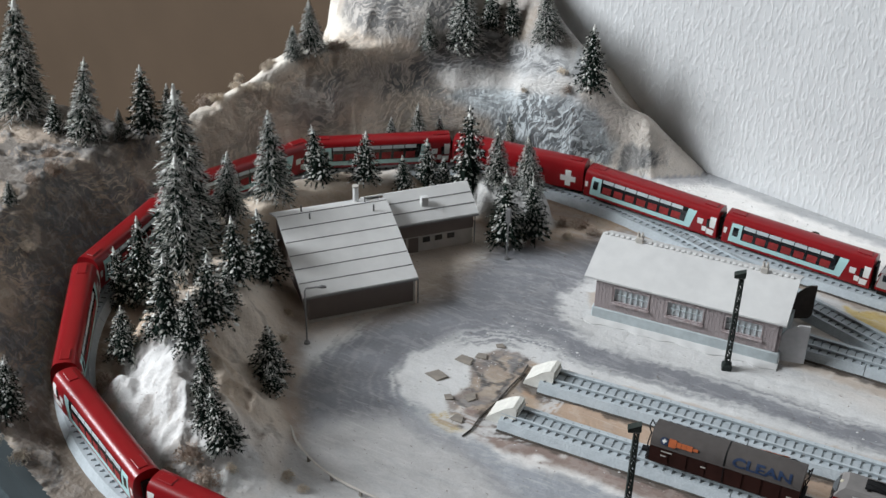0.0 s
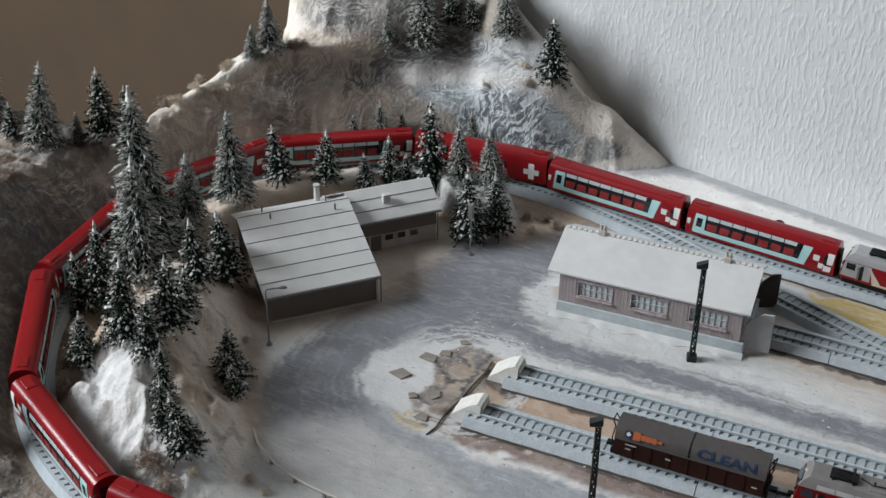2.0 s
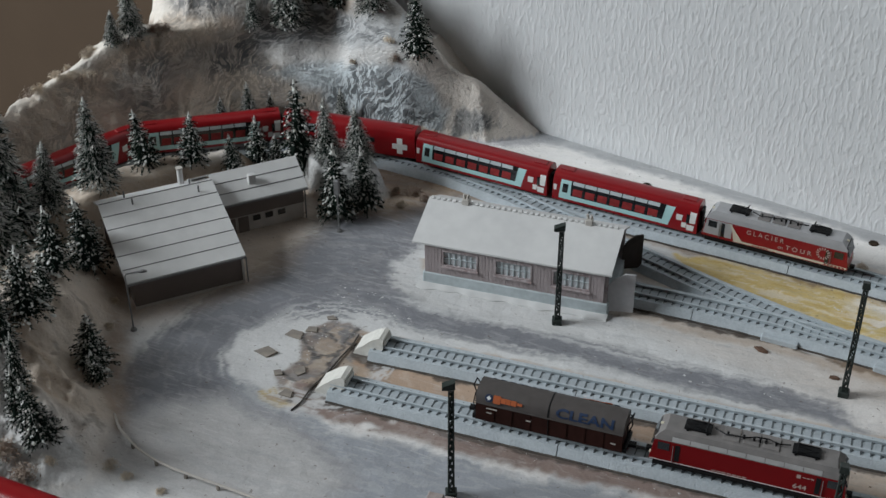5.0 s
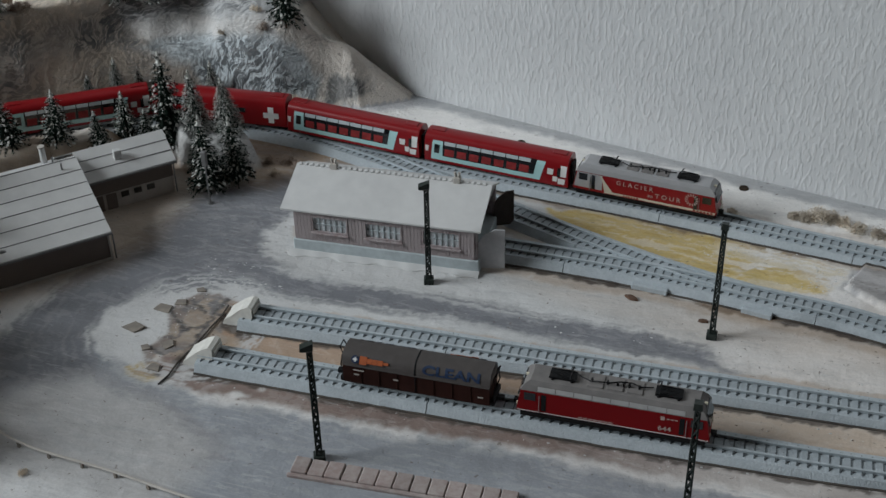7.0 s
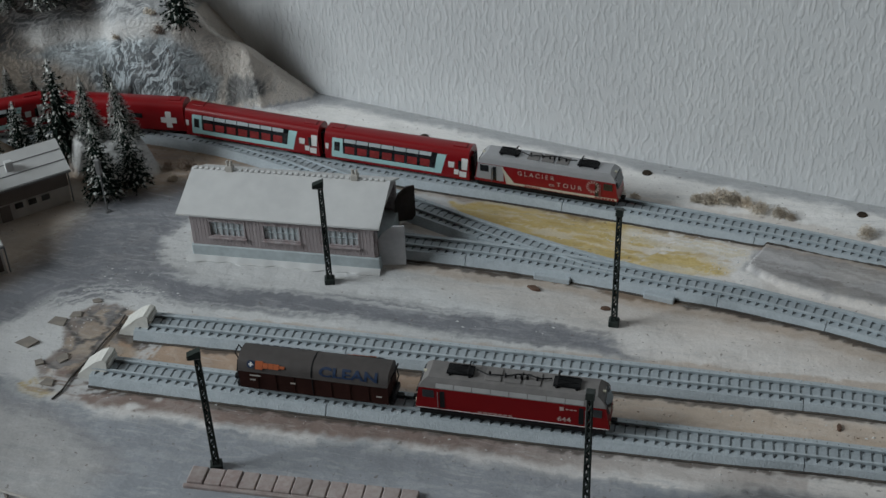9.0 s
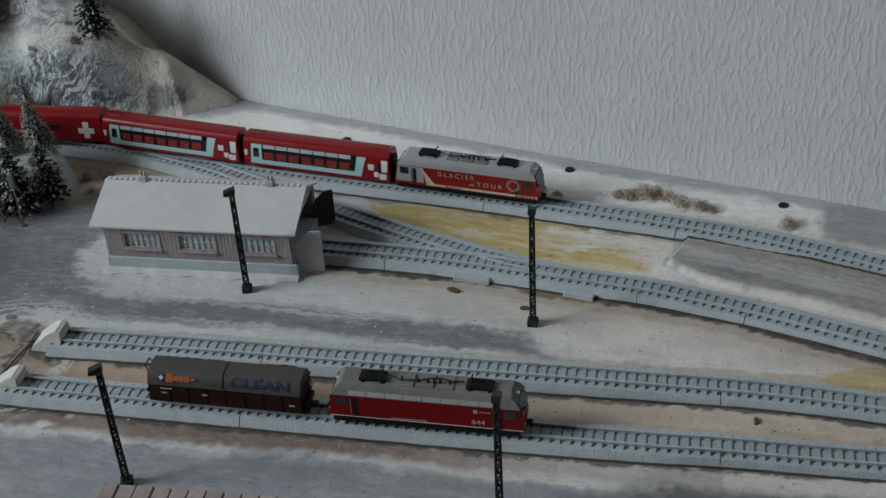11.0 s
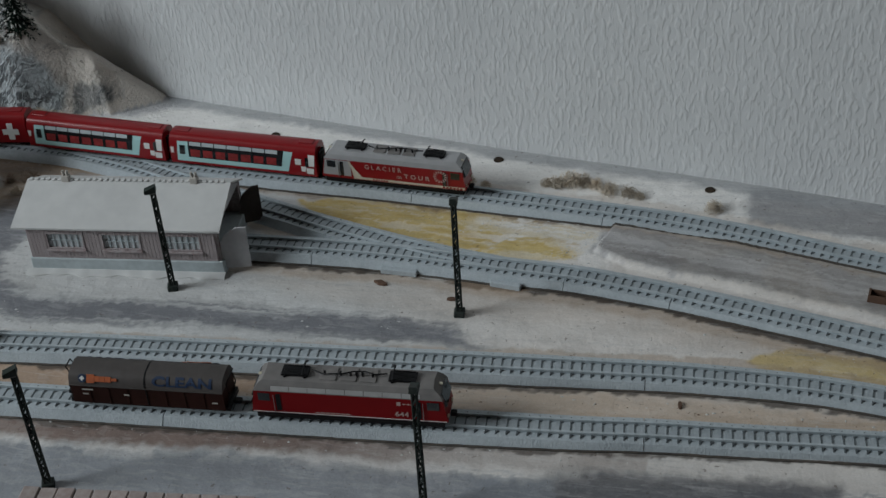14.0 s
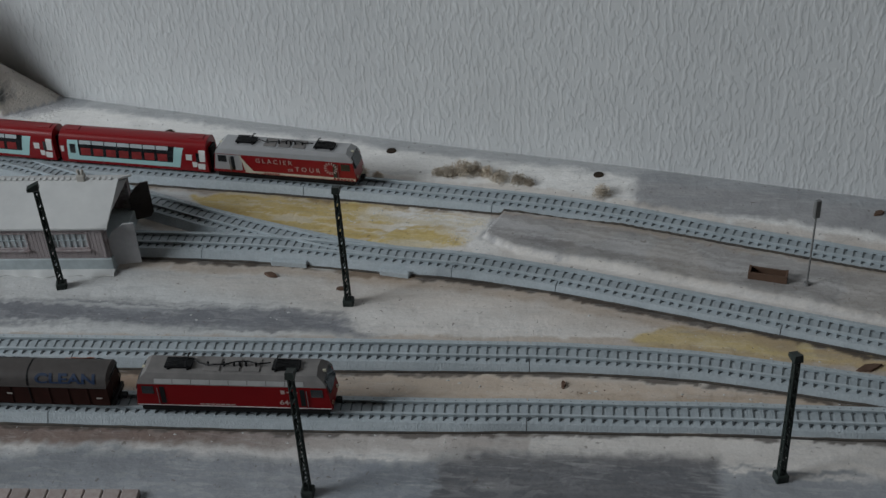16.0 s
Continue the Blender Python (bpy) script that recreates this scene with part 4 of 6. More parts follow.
# ---- tracks ----
BED_H, RAIL_TOP = 0.0055, 0.0076


def offset(line, d):
    out = []
    for i, p in enumerate(line):
        t = line[min(i + 1, len(line) - 1)] - line[max(i - 1, 0)]
        nrm = Vector((-t.y, t.x)).normalized()
        out.append(p + nrm * d)
    return out


def strip(line, prof, z0=0.0):
    """A closed profile of (offset, height) swept along the line."""
    bm = bmesh.new()
    cols = [offset(line, d) for d, _ in prof]
    rows = [[bm.verts.new((c[i].x, c[i].y, z0 + h)) for c, (_, h) in zip(cols, prof)] for i in range(len(line))]
    k = len(prof)
    for a, b in zip(rows, rows[1:]):
        for j in range(k):
            bm.faces.new((a[j], a[(j + 1) % k], b[(j + 1) % k], b[j]))
    bm.faces.new(list(reversed(rows[0]))), bm.faces.new(rows[-1])
    return bm


def add_tie(bm, m=None):
    """A thin sleeper darkened by its own shadow, with wedges for the rail chairs and their shadows."""
    k = len(bm.verts)
    add_box(bm, -0.00032, 0.00032, -0.0074, 0.0074, -0.0004, 0.0004)
    # wedges drawn out to one side, where the chairs' shadows fall
    for y0, y1 in ((-0.0066, -0.0051), (0.0028, 0.0040)):
        add_poly(bm, [(-0.0002, y0, -.0003), (0.0004, y0, -.0003), (0.0017, y1, -.0003), (-0.0002, y1, -.0003)], [(-0.0002, y0, .0005), (0.0004, y0, .0005), (0.0017, y1, .0005), (-0.0002, y1, .0005)])
    if m is not None:
        bm.verts.ensure_lookup_table()
        for v in bm.verts[k:]:
            v.co = m @ v.co


def tie_mesh():
    bm = bmesh.new()
    add_tie(bm)
    me = bpy.data.meshes.new("sleeper")
    bm.to_mesh(me)
    bm.free()
    me.materials.append(M_TIE)
    return me


TIE = tie_mesh()


def track(name, line, label, joints, single, skip=(), z0=0.0, pitch=0.0052, foot=0):
    tr = empty(name, pose(0, 0, 0), label, "railway track", "model railway tracks")
    length = (len(line) - 1) * 0.002
    cuts = [0.0] + sorted(j for j in joints if 0.01 < j < length - 0.01) + [length]
    prof = [(-0.0125, -0.001), (0.0125, -0.001), (0.0122, 0.0004), (0.0092, BED_H), (-0.0092, BED_H), (-0.0122, 0.0004)]
    for a, b in zip(cuts, cuts[1:]):
        ia, ib = int(a / 0.002), int(b / 0.002)
        seg = list(line[ia:ib + 1])
        if a > 0:
            seg[0] = seg[0].lerp(seg[1], 0.25)
        part("ballast_section", strip(seg, prof, z0), M_BED, tr)
    # dark strip added in place of the shadow gap below the bed
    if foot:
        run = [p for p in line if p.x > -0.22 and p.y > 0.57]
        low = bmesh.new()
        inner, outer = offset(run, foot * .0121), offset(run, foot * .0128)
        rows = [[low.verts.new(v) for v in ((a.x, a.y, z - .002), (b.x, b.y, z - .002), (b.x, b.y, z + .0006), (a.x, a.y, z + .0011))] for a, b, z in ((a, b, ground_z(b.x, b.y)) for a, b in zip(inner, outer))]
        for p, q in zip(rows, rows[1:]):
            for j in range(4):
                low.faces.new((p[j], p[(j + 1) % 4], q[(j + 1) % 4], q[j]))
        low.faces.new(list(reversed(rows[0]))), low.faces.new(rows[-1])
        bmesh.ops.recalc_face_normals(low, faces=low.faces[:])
        part("bed_gap_shade", low, M_FOOT, tr, "dark strip standing for the shadow gap under the roadbed")
    part("sleeper_bed", strip(line, [(-.0040, BED_H - .001), (.0040, BED_H - .001), (.0040, BED_H + .00012), (-.0040, BED_H + .00012)], z0), M_INFILL, tr, "grey dusted bed between the rails")
    for s in (-1, 1):
        web = [(s * 0.0045 - 0.00022, BED_H), (s * 0.0045 + 0.00022, BED_H), (s * 0.0045 + 0.00022, 0.0066), (s * 0.0045 + 0.00058, 0.0068), (s * 0.0045 + 0.00058, RAIL_TOP), (s * 0.0045 - 0.00058, RAIL_TOP), (s * 0.0045 - 0.00058, 0.0068), (s * 0.0045 - 0.00022, 0.0066)]
        part("rail", strip(line, web, z0), M_RAIL, tr)
    bulk, n = bmesh.new(), int(length / pitch)
    for i in range(n):
        f = (i + 0.5) * pitch / 0.002
        k = min(int(f), len(line) - 2)
        p, d = line[k].lerp(line[k + 1], f - k), line[k + 1] - line[k]
        turn = math.atan2(d.y, d.x) + (math.pi if d.x < 0 and p.y > 0.7 else 0)
        m = Matrix.Translation((p.x, p.y, z0 + BED_H)) @ Matrix.Rotation(turn, 4, "Z")
        if any(a < i * pitch < b for a, b in skip):
            continue
        if single[0] < p.x < single[1]:
            ob = new("sleeper", TIE)
            ob.parent, ob.matrix_world = tr, m
        else:
            add_tie(bulk, m)
    tagged(part("sleeper_rest", bulk, M_TIE, tr), kind="stuff")
    return tr


main_len = (len(MAIN) - 1) * 0.002


def at_x(line, x):
    return min(range(len(line)), key=lambda i: abs(line[i].x - x) + (0 if line[i].y > 0.6 else 9)) * 0.002


track("main_line", MAIN, "snow dusted main line track curving round the mountain", [at_x(MAIN, v) for v in (0.38, 0.26, 0.122, 0.0, -0.12)] + [main_len - 0.12 - 0.107 * i for i in range(1, 6)], (9, 9), foot=1)
track("branch_line", BRANCH, "snow dusted branch track running behind the shed", [0.10, 0.22], (9, 9), z0=-0.0004)
track("shed_line", SHEDLINE, "snow dusted track leading out of the engine shed", [at_x(SHEDLINE, v) for v in (-0.045, 0.108, 0.169, 0.29, 0.42)], (9, 9), z0=0.0002, foot=-1)
track("siding_track", SIDING_A, "snow dusted siding with a parked engine and wagon", [at_x(SIDING_A, v) for v in (-0.079, 0.163, 0.41)], (-0.215, 0.40), foot=-1)
track("siding_track", SIDING_B, "snow dusted empty siding ending at a buffer block", [at_x(SIDING_B, v) for v in (-0.085, 0.158, 0.345)], (-0.215, 0.35), z0=0.0001, foot=-1)

# ---- trees ----


def crown_mesh(seed, h, rad, tiers, style):
    """Tiers of drooping boughs round the trunk, each with needles on both sides; the second slot is frost."""
    rnd = random.Random(seed)
    verts, faces, slots = [], [], []

    def needle(p, d, w, slot):
        s = d.cross(Vector((rnd.uniform(-1, 1), rnd.uniform(-1, 1), rnd.uniform(-1, 1))))
        s = s.normalized() * w if s.length > 1e-9 else Vector((w, 0, 0))
        k = len(verts)
        verts.extend([tuple(p - s), tuple(p + s), tuple(p + d)])
        faces.append((k, k + 1, k + 2))
        slots.append(slot)

    # dark core that closes the view to the trunk
    k0 = len(verts)
    for i in range(9):
        f = i / 8
        for j in range(9):
            a = 6.2832 * j / 9
            q = rad * (.50 * (1 - f) ** .95 + .01) * rnd.uniform(.75, 1.15)
            verts.append((q * math.cos(a), q * math.sin(a), h * (.13 + .84 * f)))
    for i in range(8):
        for j in range(9):
            a, b = k0 + i * 9 + j, k0 + i * 9 + (j + 1) % 9
            faces.append((a, b, b + 9, a + 9))
            slots.append(0)
    fine = style == "a"
    for i in range(tiers):
        f = (i + .5) / tiers
        f = f ** .92
        z = h * (.10 + .87 * f)
        reach = rad * (1 - f) ** (.82 if fine else .74) + .0007
        count = max(4, int((14 if fine else 15) * (1 - f) ** .5 + 3))
        spin = rnd.uniform(0, 6.28)
        for j in range(count):
            a = spin + 6.2832 * (j + rnd.uniform(-.3, .3)) / count
            out = reach * (rnd.uniform(.78, 1.18) if fine else rnd.uniform(.68, 1.16))
            zz = z + rnd.uniform(-.5, .5) * h / tiers
            c, q = math.cos(a), math.sin(a)
            droop = out * (rnd.uniform(.35, .75) if fine else rnd.uniform(.15, .5)) * (1 - .5 * f)
            at = lambda t: Vector((c * out * t, q * out * t, zz + .10 * out * t - droop * t * t))
            side, tang = Vector((-q, c, 0)), Vector((c, q, -.5))
            steps = 9 if fine else 8
            for m in range(steps):
                t = .22 + .80 * (m + rnd.random()) / steps
                p = at(t)
                ln = (.0030 if fine else .0022) * (.55 + .6 * (1 - f)) * rnd.uniform(.7, 1.3)
                frost = (.12 + .38 * t ** 2 + .18 * f) if fine else (.03 + .12 * t ** 2 + .20 * f)
                for sg in (-1, 1):
                    d = (tang * .8 + side * sg * rnd.uniform(.25, .9) + Vector((0, 0, rnd.uniform(-.3, .35)))).normalized() * ln
                    needle(p, d, ln * (.085 if fine else .17), int(rnd.random() < frost))
                d = (tang * .7 + Vector((rnd.uniform(-.3, .3), rnd.uniform(-.3, .3), rnd.uniform(.1, .8)))).normalized() * ln * .8
                needle(p, d, ln * (.09 if fine else .17), int(rnd.random() < frost * 1.5))
                if not fine:
                    needle(p, (tang * .5 + Vector((0, 0, -.8))).normalized() * ln * .8, ln * .2, 0)
    for j in range(14):
        a = rnd.uniform(0, 6.28)
        needle(Vector((0, 0, h * rnd.uniform(.93, .99))), Vector((math.cos(a) * .0006, math.sin(a) * .0006, .0022)), .00035, int(j % 3 > 0))
    me = bpy.data.meshes.new("crown")
    me.from_pydata(verts, [], faces)
    me.materials.append(M_GREEN_A if fine else M_GREEN_B)
    me.materials.append(M_SNOWLUMP)
    me.polygons.foreach_set("material_index", slots)
    return me


def snow_mesh(seed, h, rad, tiers, style):
    """Flock snow that lies on the boughs in flat lumps, and a cap on the tip."""
    rnd = random.Random(seed)
    verts, faces = [], []

    def lump(p, rx, ry, rz, turn, dip):
        k, n = len(verts), 6
        c, q = math.cos(turn), math.sin(turn)
        for ring, (e, up) in enumerate(((1.0, -.15), (.62, .75))):
            for j in range(n):
                a = 6.2832 * j / n
                u, v = rx * e * math.cos(a) * rnd.uniform(.75, 1.2), ry * e * math.sin(a) * rnd.uniform(.75, 1.2)
                verts.append((p[0] + c * u - q * v, p[1] + q * u + c * v, p[2] + rz * up - dip * u))
        verts.append((p[0], p[1], p[2] + rz))
        for j in range(n):
            b = (j + 1) % n
            faces.extend([(k + j, k + b, k + n + b, k + n + j), (k + n + j, k + n + b, k + 2 * n)])

    fine = style == "a"
    for i in range(tiers):
        f = ((i + .5) / tiers) ** .92
        reach = rad * (1 - f) ** (.82 if fine else .74) + .0007
        for j in range(int((5 if fine else 11) * (1 - f) ** .5 + 2)):
            if rnd.random() < (.45 if fine else .12):
                continue
            a, t = rnd.uniform(0, 6.283), rnd.uniform(.50, .98)
            r = reach * t
            z = h * (.10 + .87 * f) + .10 * r - reach * .38 * t * t + .0003
            big = rnd.uniform(.55, 1.25) * (.45 + .65 * (1 - f))
            lump((r * math.cos(a), r * math.sin(a), z), (.0013 if fine else .0014) * big, (.0005 if fine else .0010) * big, (.0004 if fine else .0005) * big, a + rnd.uniform(-.5, .5), .35)
    for q in range(5):
        lump((0, 0, h - .0002 - q * .0014), .0006 + .00032 * q, .0006 + .00032 * q, .0013, q, 0)
    me = bpy.data.meshes.new("snow")
    me.from_pydata(verts, [], faces)
    me.polygons.foreach_set("use_smooth", [True] * len(me.polygons))
    me.materials.append(M_SNOWLUMP)
    return me


def trunk_mesh(h, r0):
    bm = tube([(0, 0, -0.002), (0.0002, 0, h * 0.3), (0, 0.0002, h * 0.7), (0, 0, h * 0.97)], [r0, r0 * 0.8, r0 * 0.45, r0 * 0.15], 7)
    me = bpy.data.meshes.new("trunk")
    bm.to_mesh(me)
    bm.free()
    me.materials.append(M_BARK)
    return me


TREE_KINDS = {}
for k, (style, slim, tiers) in enumerate((("a", 0.205, 25), ("a", 0.21, 21), ("b", 0.275, 14), ("b", 0.265, 16), ("a", 0.235, 23), ("b", 0.285, 15))):
    TREE_KINDS[k] = (crown_mesh(k + 3, 0.05, 0.05 * slim, tiers, style), trunk_mesh(0.05, 0.0011), snow_mesh(k, 0.05, 0.05 * slim, tiers, style), style)


def conifer(x, y, h, kind, wide=1.0, lean=0.0):
    """lean: degrees towards the wall's far end."""
    crown, trunk, snow, style = TREE_KINDS[kind]
    look_of = "slender frosted fir with pale snowy needles" if style == "a" else "dark green fir with clumps of snow"
    size = "tall " if h > 0.06 else "small " if h < 0.032 else ""
    tilt = Matrix.Rotation(radians(lean), 4, Vector((-0.5, 0.85, 0)))
    tr = empty("fir_tree", Matrix.Translation((x, y, ground_z(x, y) - 0.0008)) @ tilt @ Matrix.Rotation((x * 9999 + y * 7777) % 6.28, 4, "Z"), f"{size}{look_of}", "tree", "model fir trees")
    k = h / 0.05
    tr.scale = (k ** 0.85 * wide, k ** 0.85 * wide, k)
    for name, me in (("trunk", trunk), ("crown", crown), ("snow", snow)):
        ob = new(name, me)
        ob.parent = tr
        if name == "snow":
            tagged(ob, kind="stuff")
    return tr


# x, y, height, kind, width, lean
TREES = [
    (-0.641, 0.673, 0.091, 0, 1.1, 5), (-0.601, 0.665, 0.028, 2, 1, 3), (-0.574, 0.666, 0.063, 1, 1, 6), (-0.559, 0.685, 0.024, 1, 0.95, 1), (-0.544, 0.697, 0.053, 5, 1, -1),
    (-0.539, 0.714, 0.034, 3, 0.8, 1), (-0.466, 0.640, 0.124, 0, 1.0, 0), (-0.435, 0.596, 0.088, 0, 1.05, 2), (-0.453, 0.667, 0.052, 4, 1.1, 2), (-0.445, 0.708, 0.067, 4, 1.0, -1),
    (-0.431, 0.745, 0.045, 2, 1.0, -7), (-0.405, 0.760, 0.041, 5, 1.05, 3), (-0.378, 0.771, 0.028, 3, 1, -3), (-0.376, 0.801, 0.040, 3, 1, -1), (-0.371, 0.817, 0.025, 5, 1, -1),
    (-0.345, 0.808, 0.076, 3, 0.9, -1), (-0.409, 0.845, 0.042, 1, 0.9, -1), (-0.427, 0.834, 0.024, 1, 1, 0), (-0.397, 0.856, 0.024, 1, 0.9, -1), (-0.321, 0.805, 0.048, 4, 0.9, -2),
    (-0.346, 0.875, 0.034, 1, 0.9, -3), (-0.298, 0.809, 0.043, 4, 1.05, -4), (-0.295, 0.769, 0.058, 3, 0.95, -2), (-0.281, 0.785, 0.051, 3, 0.9, -4), (-0.465, 0.590, 0.064, 5, 0.85, 2),
    (-0.474, 0.583, 0.043, 2, 0.9, -4), (-0.460, 0.590, 0.048, 3, 0.85, 4), (-0.398, 0.535, 0.059, 2, 0.9, 4), (-0.379, 0.553, 0.050, 5, 1.1, 2), (-0.368, 0.521, 0.042, 2, 0.85, 4),
    (-0.396, 0.601, 0.048, 2, 1, -1), (-0.401, 0.638, 0.053, 2, 1.05, -5), (-0.384, 0.576, 0.030, 5, 0.9, 0), (-0.426, 0.529, 0.038, 3, 1.05, 2), (-0.343, 0.502, 0.039, 5, 0.7, 2),
    (-0.333, 0.489, 0.038, 2, 0.75, 0), (-0.319, 0.489, 0.043, 3, 0.95, -9), (-0.348, 0.565, 0.040, 3, 1.2, 1), (-0.338, 0.555, 0.023, 5, 1.1, -2), (-0.496, 0.808, 0.027, 1, 1.1, 1),
    (-0.488, 0.821, 0.041, 4, 1.05, -2), (-0.422, 0.882, 0.030, 1, 1, -2), (-0.400, 0.898, 0.053, 0, 1.3, -1), (-0.388, 0.921, 0.036, 3, 1, -4), (-0.367, 0.915, 0.039, 3, 0.8, -5),
    (-0.334, 0.907, 0.045, 4, 1.1, -6), (-0.296, 0.902, 0.052, 5, 0.95, -1), (-0.553, 0.574, 0.018, 3, 1, 3), (-0.445, 0.452, 0.043, 3, 1, 9),
]
for row in TREES:
    conifer(*row)


# ---- dry grass and bushes ----


def tuft_mesh(seed, rad, h, n, material, twiggy):
    """A ragged cushion of short fibres; twiggy ones also have stems."""
    rnd = random.Random(seed)
    verts, faces = [], []
    lobes = [(rnd.uniform(-.5, .5) * rad, rnd.uniform(-.5, .5) * rad, rnd.uniform(.5, .8) * rad, rnd.uniform(.7, 1.0) * h) for _ in range(4)]
    for _ in range(n):
        lx, ly, lr, lh = rnd.choice(lobes)
        a, e, q = rnd.uniform(0, 6.283), math.asin(rnd.uniform(0, 1)), rnd.uniform(.45, 1.05)
        c = Vector((lx + lr * q * math.cos(a) * math.cos(e), ly + lr * q * math.sin(a) * math.cos(e), lh * q * math.sin(e)))
        d = Vector((rnd.gauss(0, 1), rnd.gauss(0, 1), rnd.gauss(.4, 1))).normalized() * rnd.uniform(.0008, .0022)
        s = d.cross(Vector((rnd.random(), rnd.random(), rnd.random()))).normalized() * rnd.uniform(.00012, .00026)
        k = len(verts)
        verts += [tuple(c - s), tuple(c + s), tuple(c + d)]
        faces.append((k, k + 1, k + 2))
        if twiggy and rnd.random() < .12:
            k, w = len(verts), .00012
            verts += [(lx - w, ly, -.0005), (lx + w, ly, -.0005), tuple(c)]
            faces.append((k, k + 1, k + 2))
    me = bpy.data.meshes.new("tuft")
    me.from_pydata(verts, [], faces)
    me.materials.append(material)
    return me


TUFTS = [tuft_mesh(i, 0.0055, 0.0058, 750, M_GRASS, False) for i in range(3)]
BUSH = [tuft_mesh(9 + i, 0.0062, 0.0085, 800, M_TWIG, True) for i in range(2)]


def tuft(x, y, size=1.0, bush=False):
    i = int(abs(x * 7919 + y * 104729)) % 2
    ob = new("dry_bush" if bush else "grass_tuft", (BUSH if bush else TUFTS)[i])
    ob.matrix_world = pose(x, y, ground_z(x, y), 0, 0, (x * 99999) % 360) @ Matrix.Scale(size, 4)
    return tagged(ob, "leafless brown twiggy bush dusted with snow" if bush else "dry beige grass tuft on the snow", "bush" if bush else "grass", "dry bushes" if bush else "grass tufts")


for x, y, s, b in [
    (-.045, .862, .8, 0), (-.035, .862, 1.2, 0), (-.023, .861, 1.3, 0), (-.012, .861, 1.5, 0), (.000, .858, 1.4, 0), (.011, .856, 1.3, 0), (.022, .853, 1.2, 0), (.032, .850, 1.0, 0), (.042, .848, .8, 0),
    (.081, .855, .9, 0), (.088, .855, 1.2, 0), (.097, .858, 1.5, 0), (.105, .857, 1.3, 0), (.112, .855, 1.1, 0), (.122, .850, 1.2, 0), (.133, .847, 1.2, 0), (.140, .845, .8, 0), (.185, .837, 1.1, 0),
    (-.150, .861, .8, 0), (-.138, .858, .7, 0), (-.305, .872, 1.0, 0), (-.290, .875, 1.1, 0), (-.278, .874, 1.0, 0), (-.262, .874, 1.0, 0), (-.248, .872, .9, 0), (-.318, .873, .8, 0), (-.255, .884, .8, 0),
    (-.262, .815, 1.1, 1), (-.250, .812, .9, 1), (-.262, .800, .8, 0), (-.272, .812, .8, 1),
    (-.535, .748, 1.3, 1), (-.522, .772, .9, 0), (-.512, .775, 1.0, 0), (-.505, .785, 1.0, 0), (-.528, .756, 1.0, 0), (-.470, .838, .8, 1), (-.318, .900, .8, 0),
    (-.332, .475, 1.3, 1), (-.339, .464, 1.1, 1), (-.318, .467, 1.3, 1), (-.312, .482, .8, 0), (-.290, .500, .8, 0),
    (-.405, .490, .8, 0), (-.420, .508, .9, 1), (-.438, .545, .9, 0), (-.448, .560, .8, 0), (-.395, .478, .9, 0),
    (-.362, .600, .7, 0), (-.374, .622, .7, 0),
    (-.432, .432, 1.1, 0), (-.420, .436, 1.0, 0), (-.455, .452, 1.1, 0), (-.470, .462, .9, 0), (-.487, .480, 1.0, 0), (-.58, .64, 1.1, 1), (-.56, .60, 1.0, 1), (-.53, .56, 1.0, 0),
    (-0.315, 0.880, 1.1, 0), (-0.306, 0.881, 1.2, 1), (-0.297, 0.885, 1.0, 0), (-0.289, 0.888, 1.3, 0), (-0.279, 0.890, 1.3, 0), (-0.269, 0.890, 1.2, 0), (-0.260, 0.892, 1.0, 1), (-0.253, 0.888, 0.8, 0), (-0.601, 0.828, 1.4, 1), (-0.604, 0.838, 1.1, 0), (-0.607, 0.882, 1.0, 0), (-0.515, 0.769, 0.9, 0), (-0.511, 0.794, 1.1, 0), (-0.511, 0.800, 0.9, 0), (-0.474, 0.834, 1.1, 1), (-0.479, 0.833, 0.9, 1), (-0.325, 0.879, 1.0, 1), (-0.346, 0.896, 0.6, 0), (-0.312, 0.897, 0.9, 1), (-0.557, 0.615, 1.3, 1),
    (-.452, .556, 1.2, 1), (-.441, .533, 1.3, 1), (-.428, .512, 1.2, 1), (-.410, .490, 1.1, 1), (-.392, .474, 1.2, 1), (-.455, .585, .9, 0),
    (-.278, .498, .6, 0), (-.256, .497, .5, 0),
]:
    tuft(x, y, s, bool(b))

# ---- the house with the long snowy roof ----
HOUSE = Matrix.Translation((-0.413, 0.668, 0)) @ Matrix.Rotation(math.atan2(0.747, 0.664), 4, "Z")  # x along the ridge, -y to the yard
house = empty("model_house", HOUSE, "taupe model house with an angled snow white roof", "house")
L1, L2, D1, D2, BACK, RID, E1, E2, R2, B2 = 0.0745, 0.136, 0.0685, 0.0125, 0.023, 0.038, 0.0195, 0.0235, 0.0355, 0.011


def zr(v):
    return RID + (E1 - RID) * v / D1


def slab(name, x0, x1, pts, thick, material, parent, label=""):
    """A roof slope from (y, z) to (y, z), with thickness."""
    (ya, za), (yb, zb) = pts
    q = [(ya, za), (yb, zb), (yb, zb + thick), (ya, za + thick)]
    return part(name, add_poly(bmesh.new(), [(x0, y, z) for y, z in q], [(x1, y, z) for y, z in q]), material, parent, label)


def hull(x0, x1, prof):
    return add_poly(bmesh.new(), [(x0, y, z) for y, z in prof], [(x1, y, z) for y, z in prof])


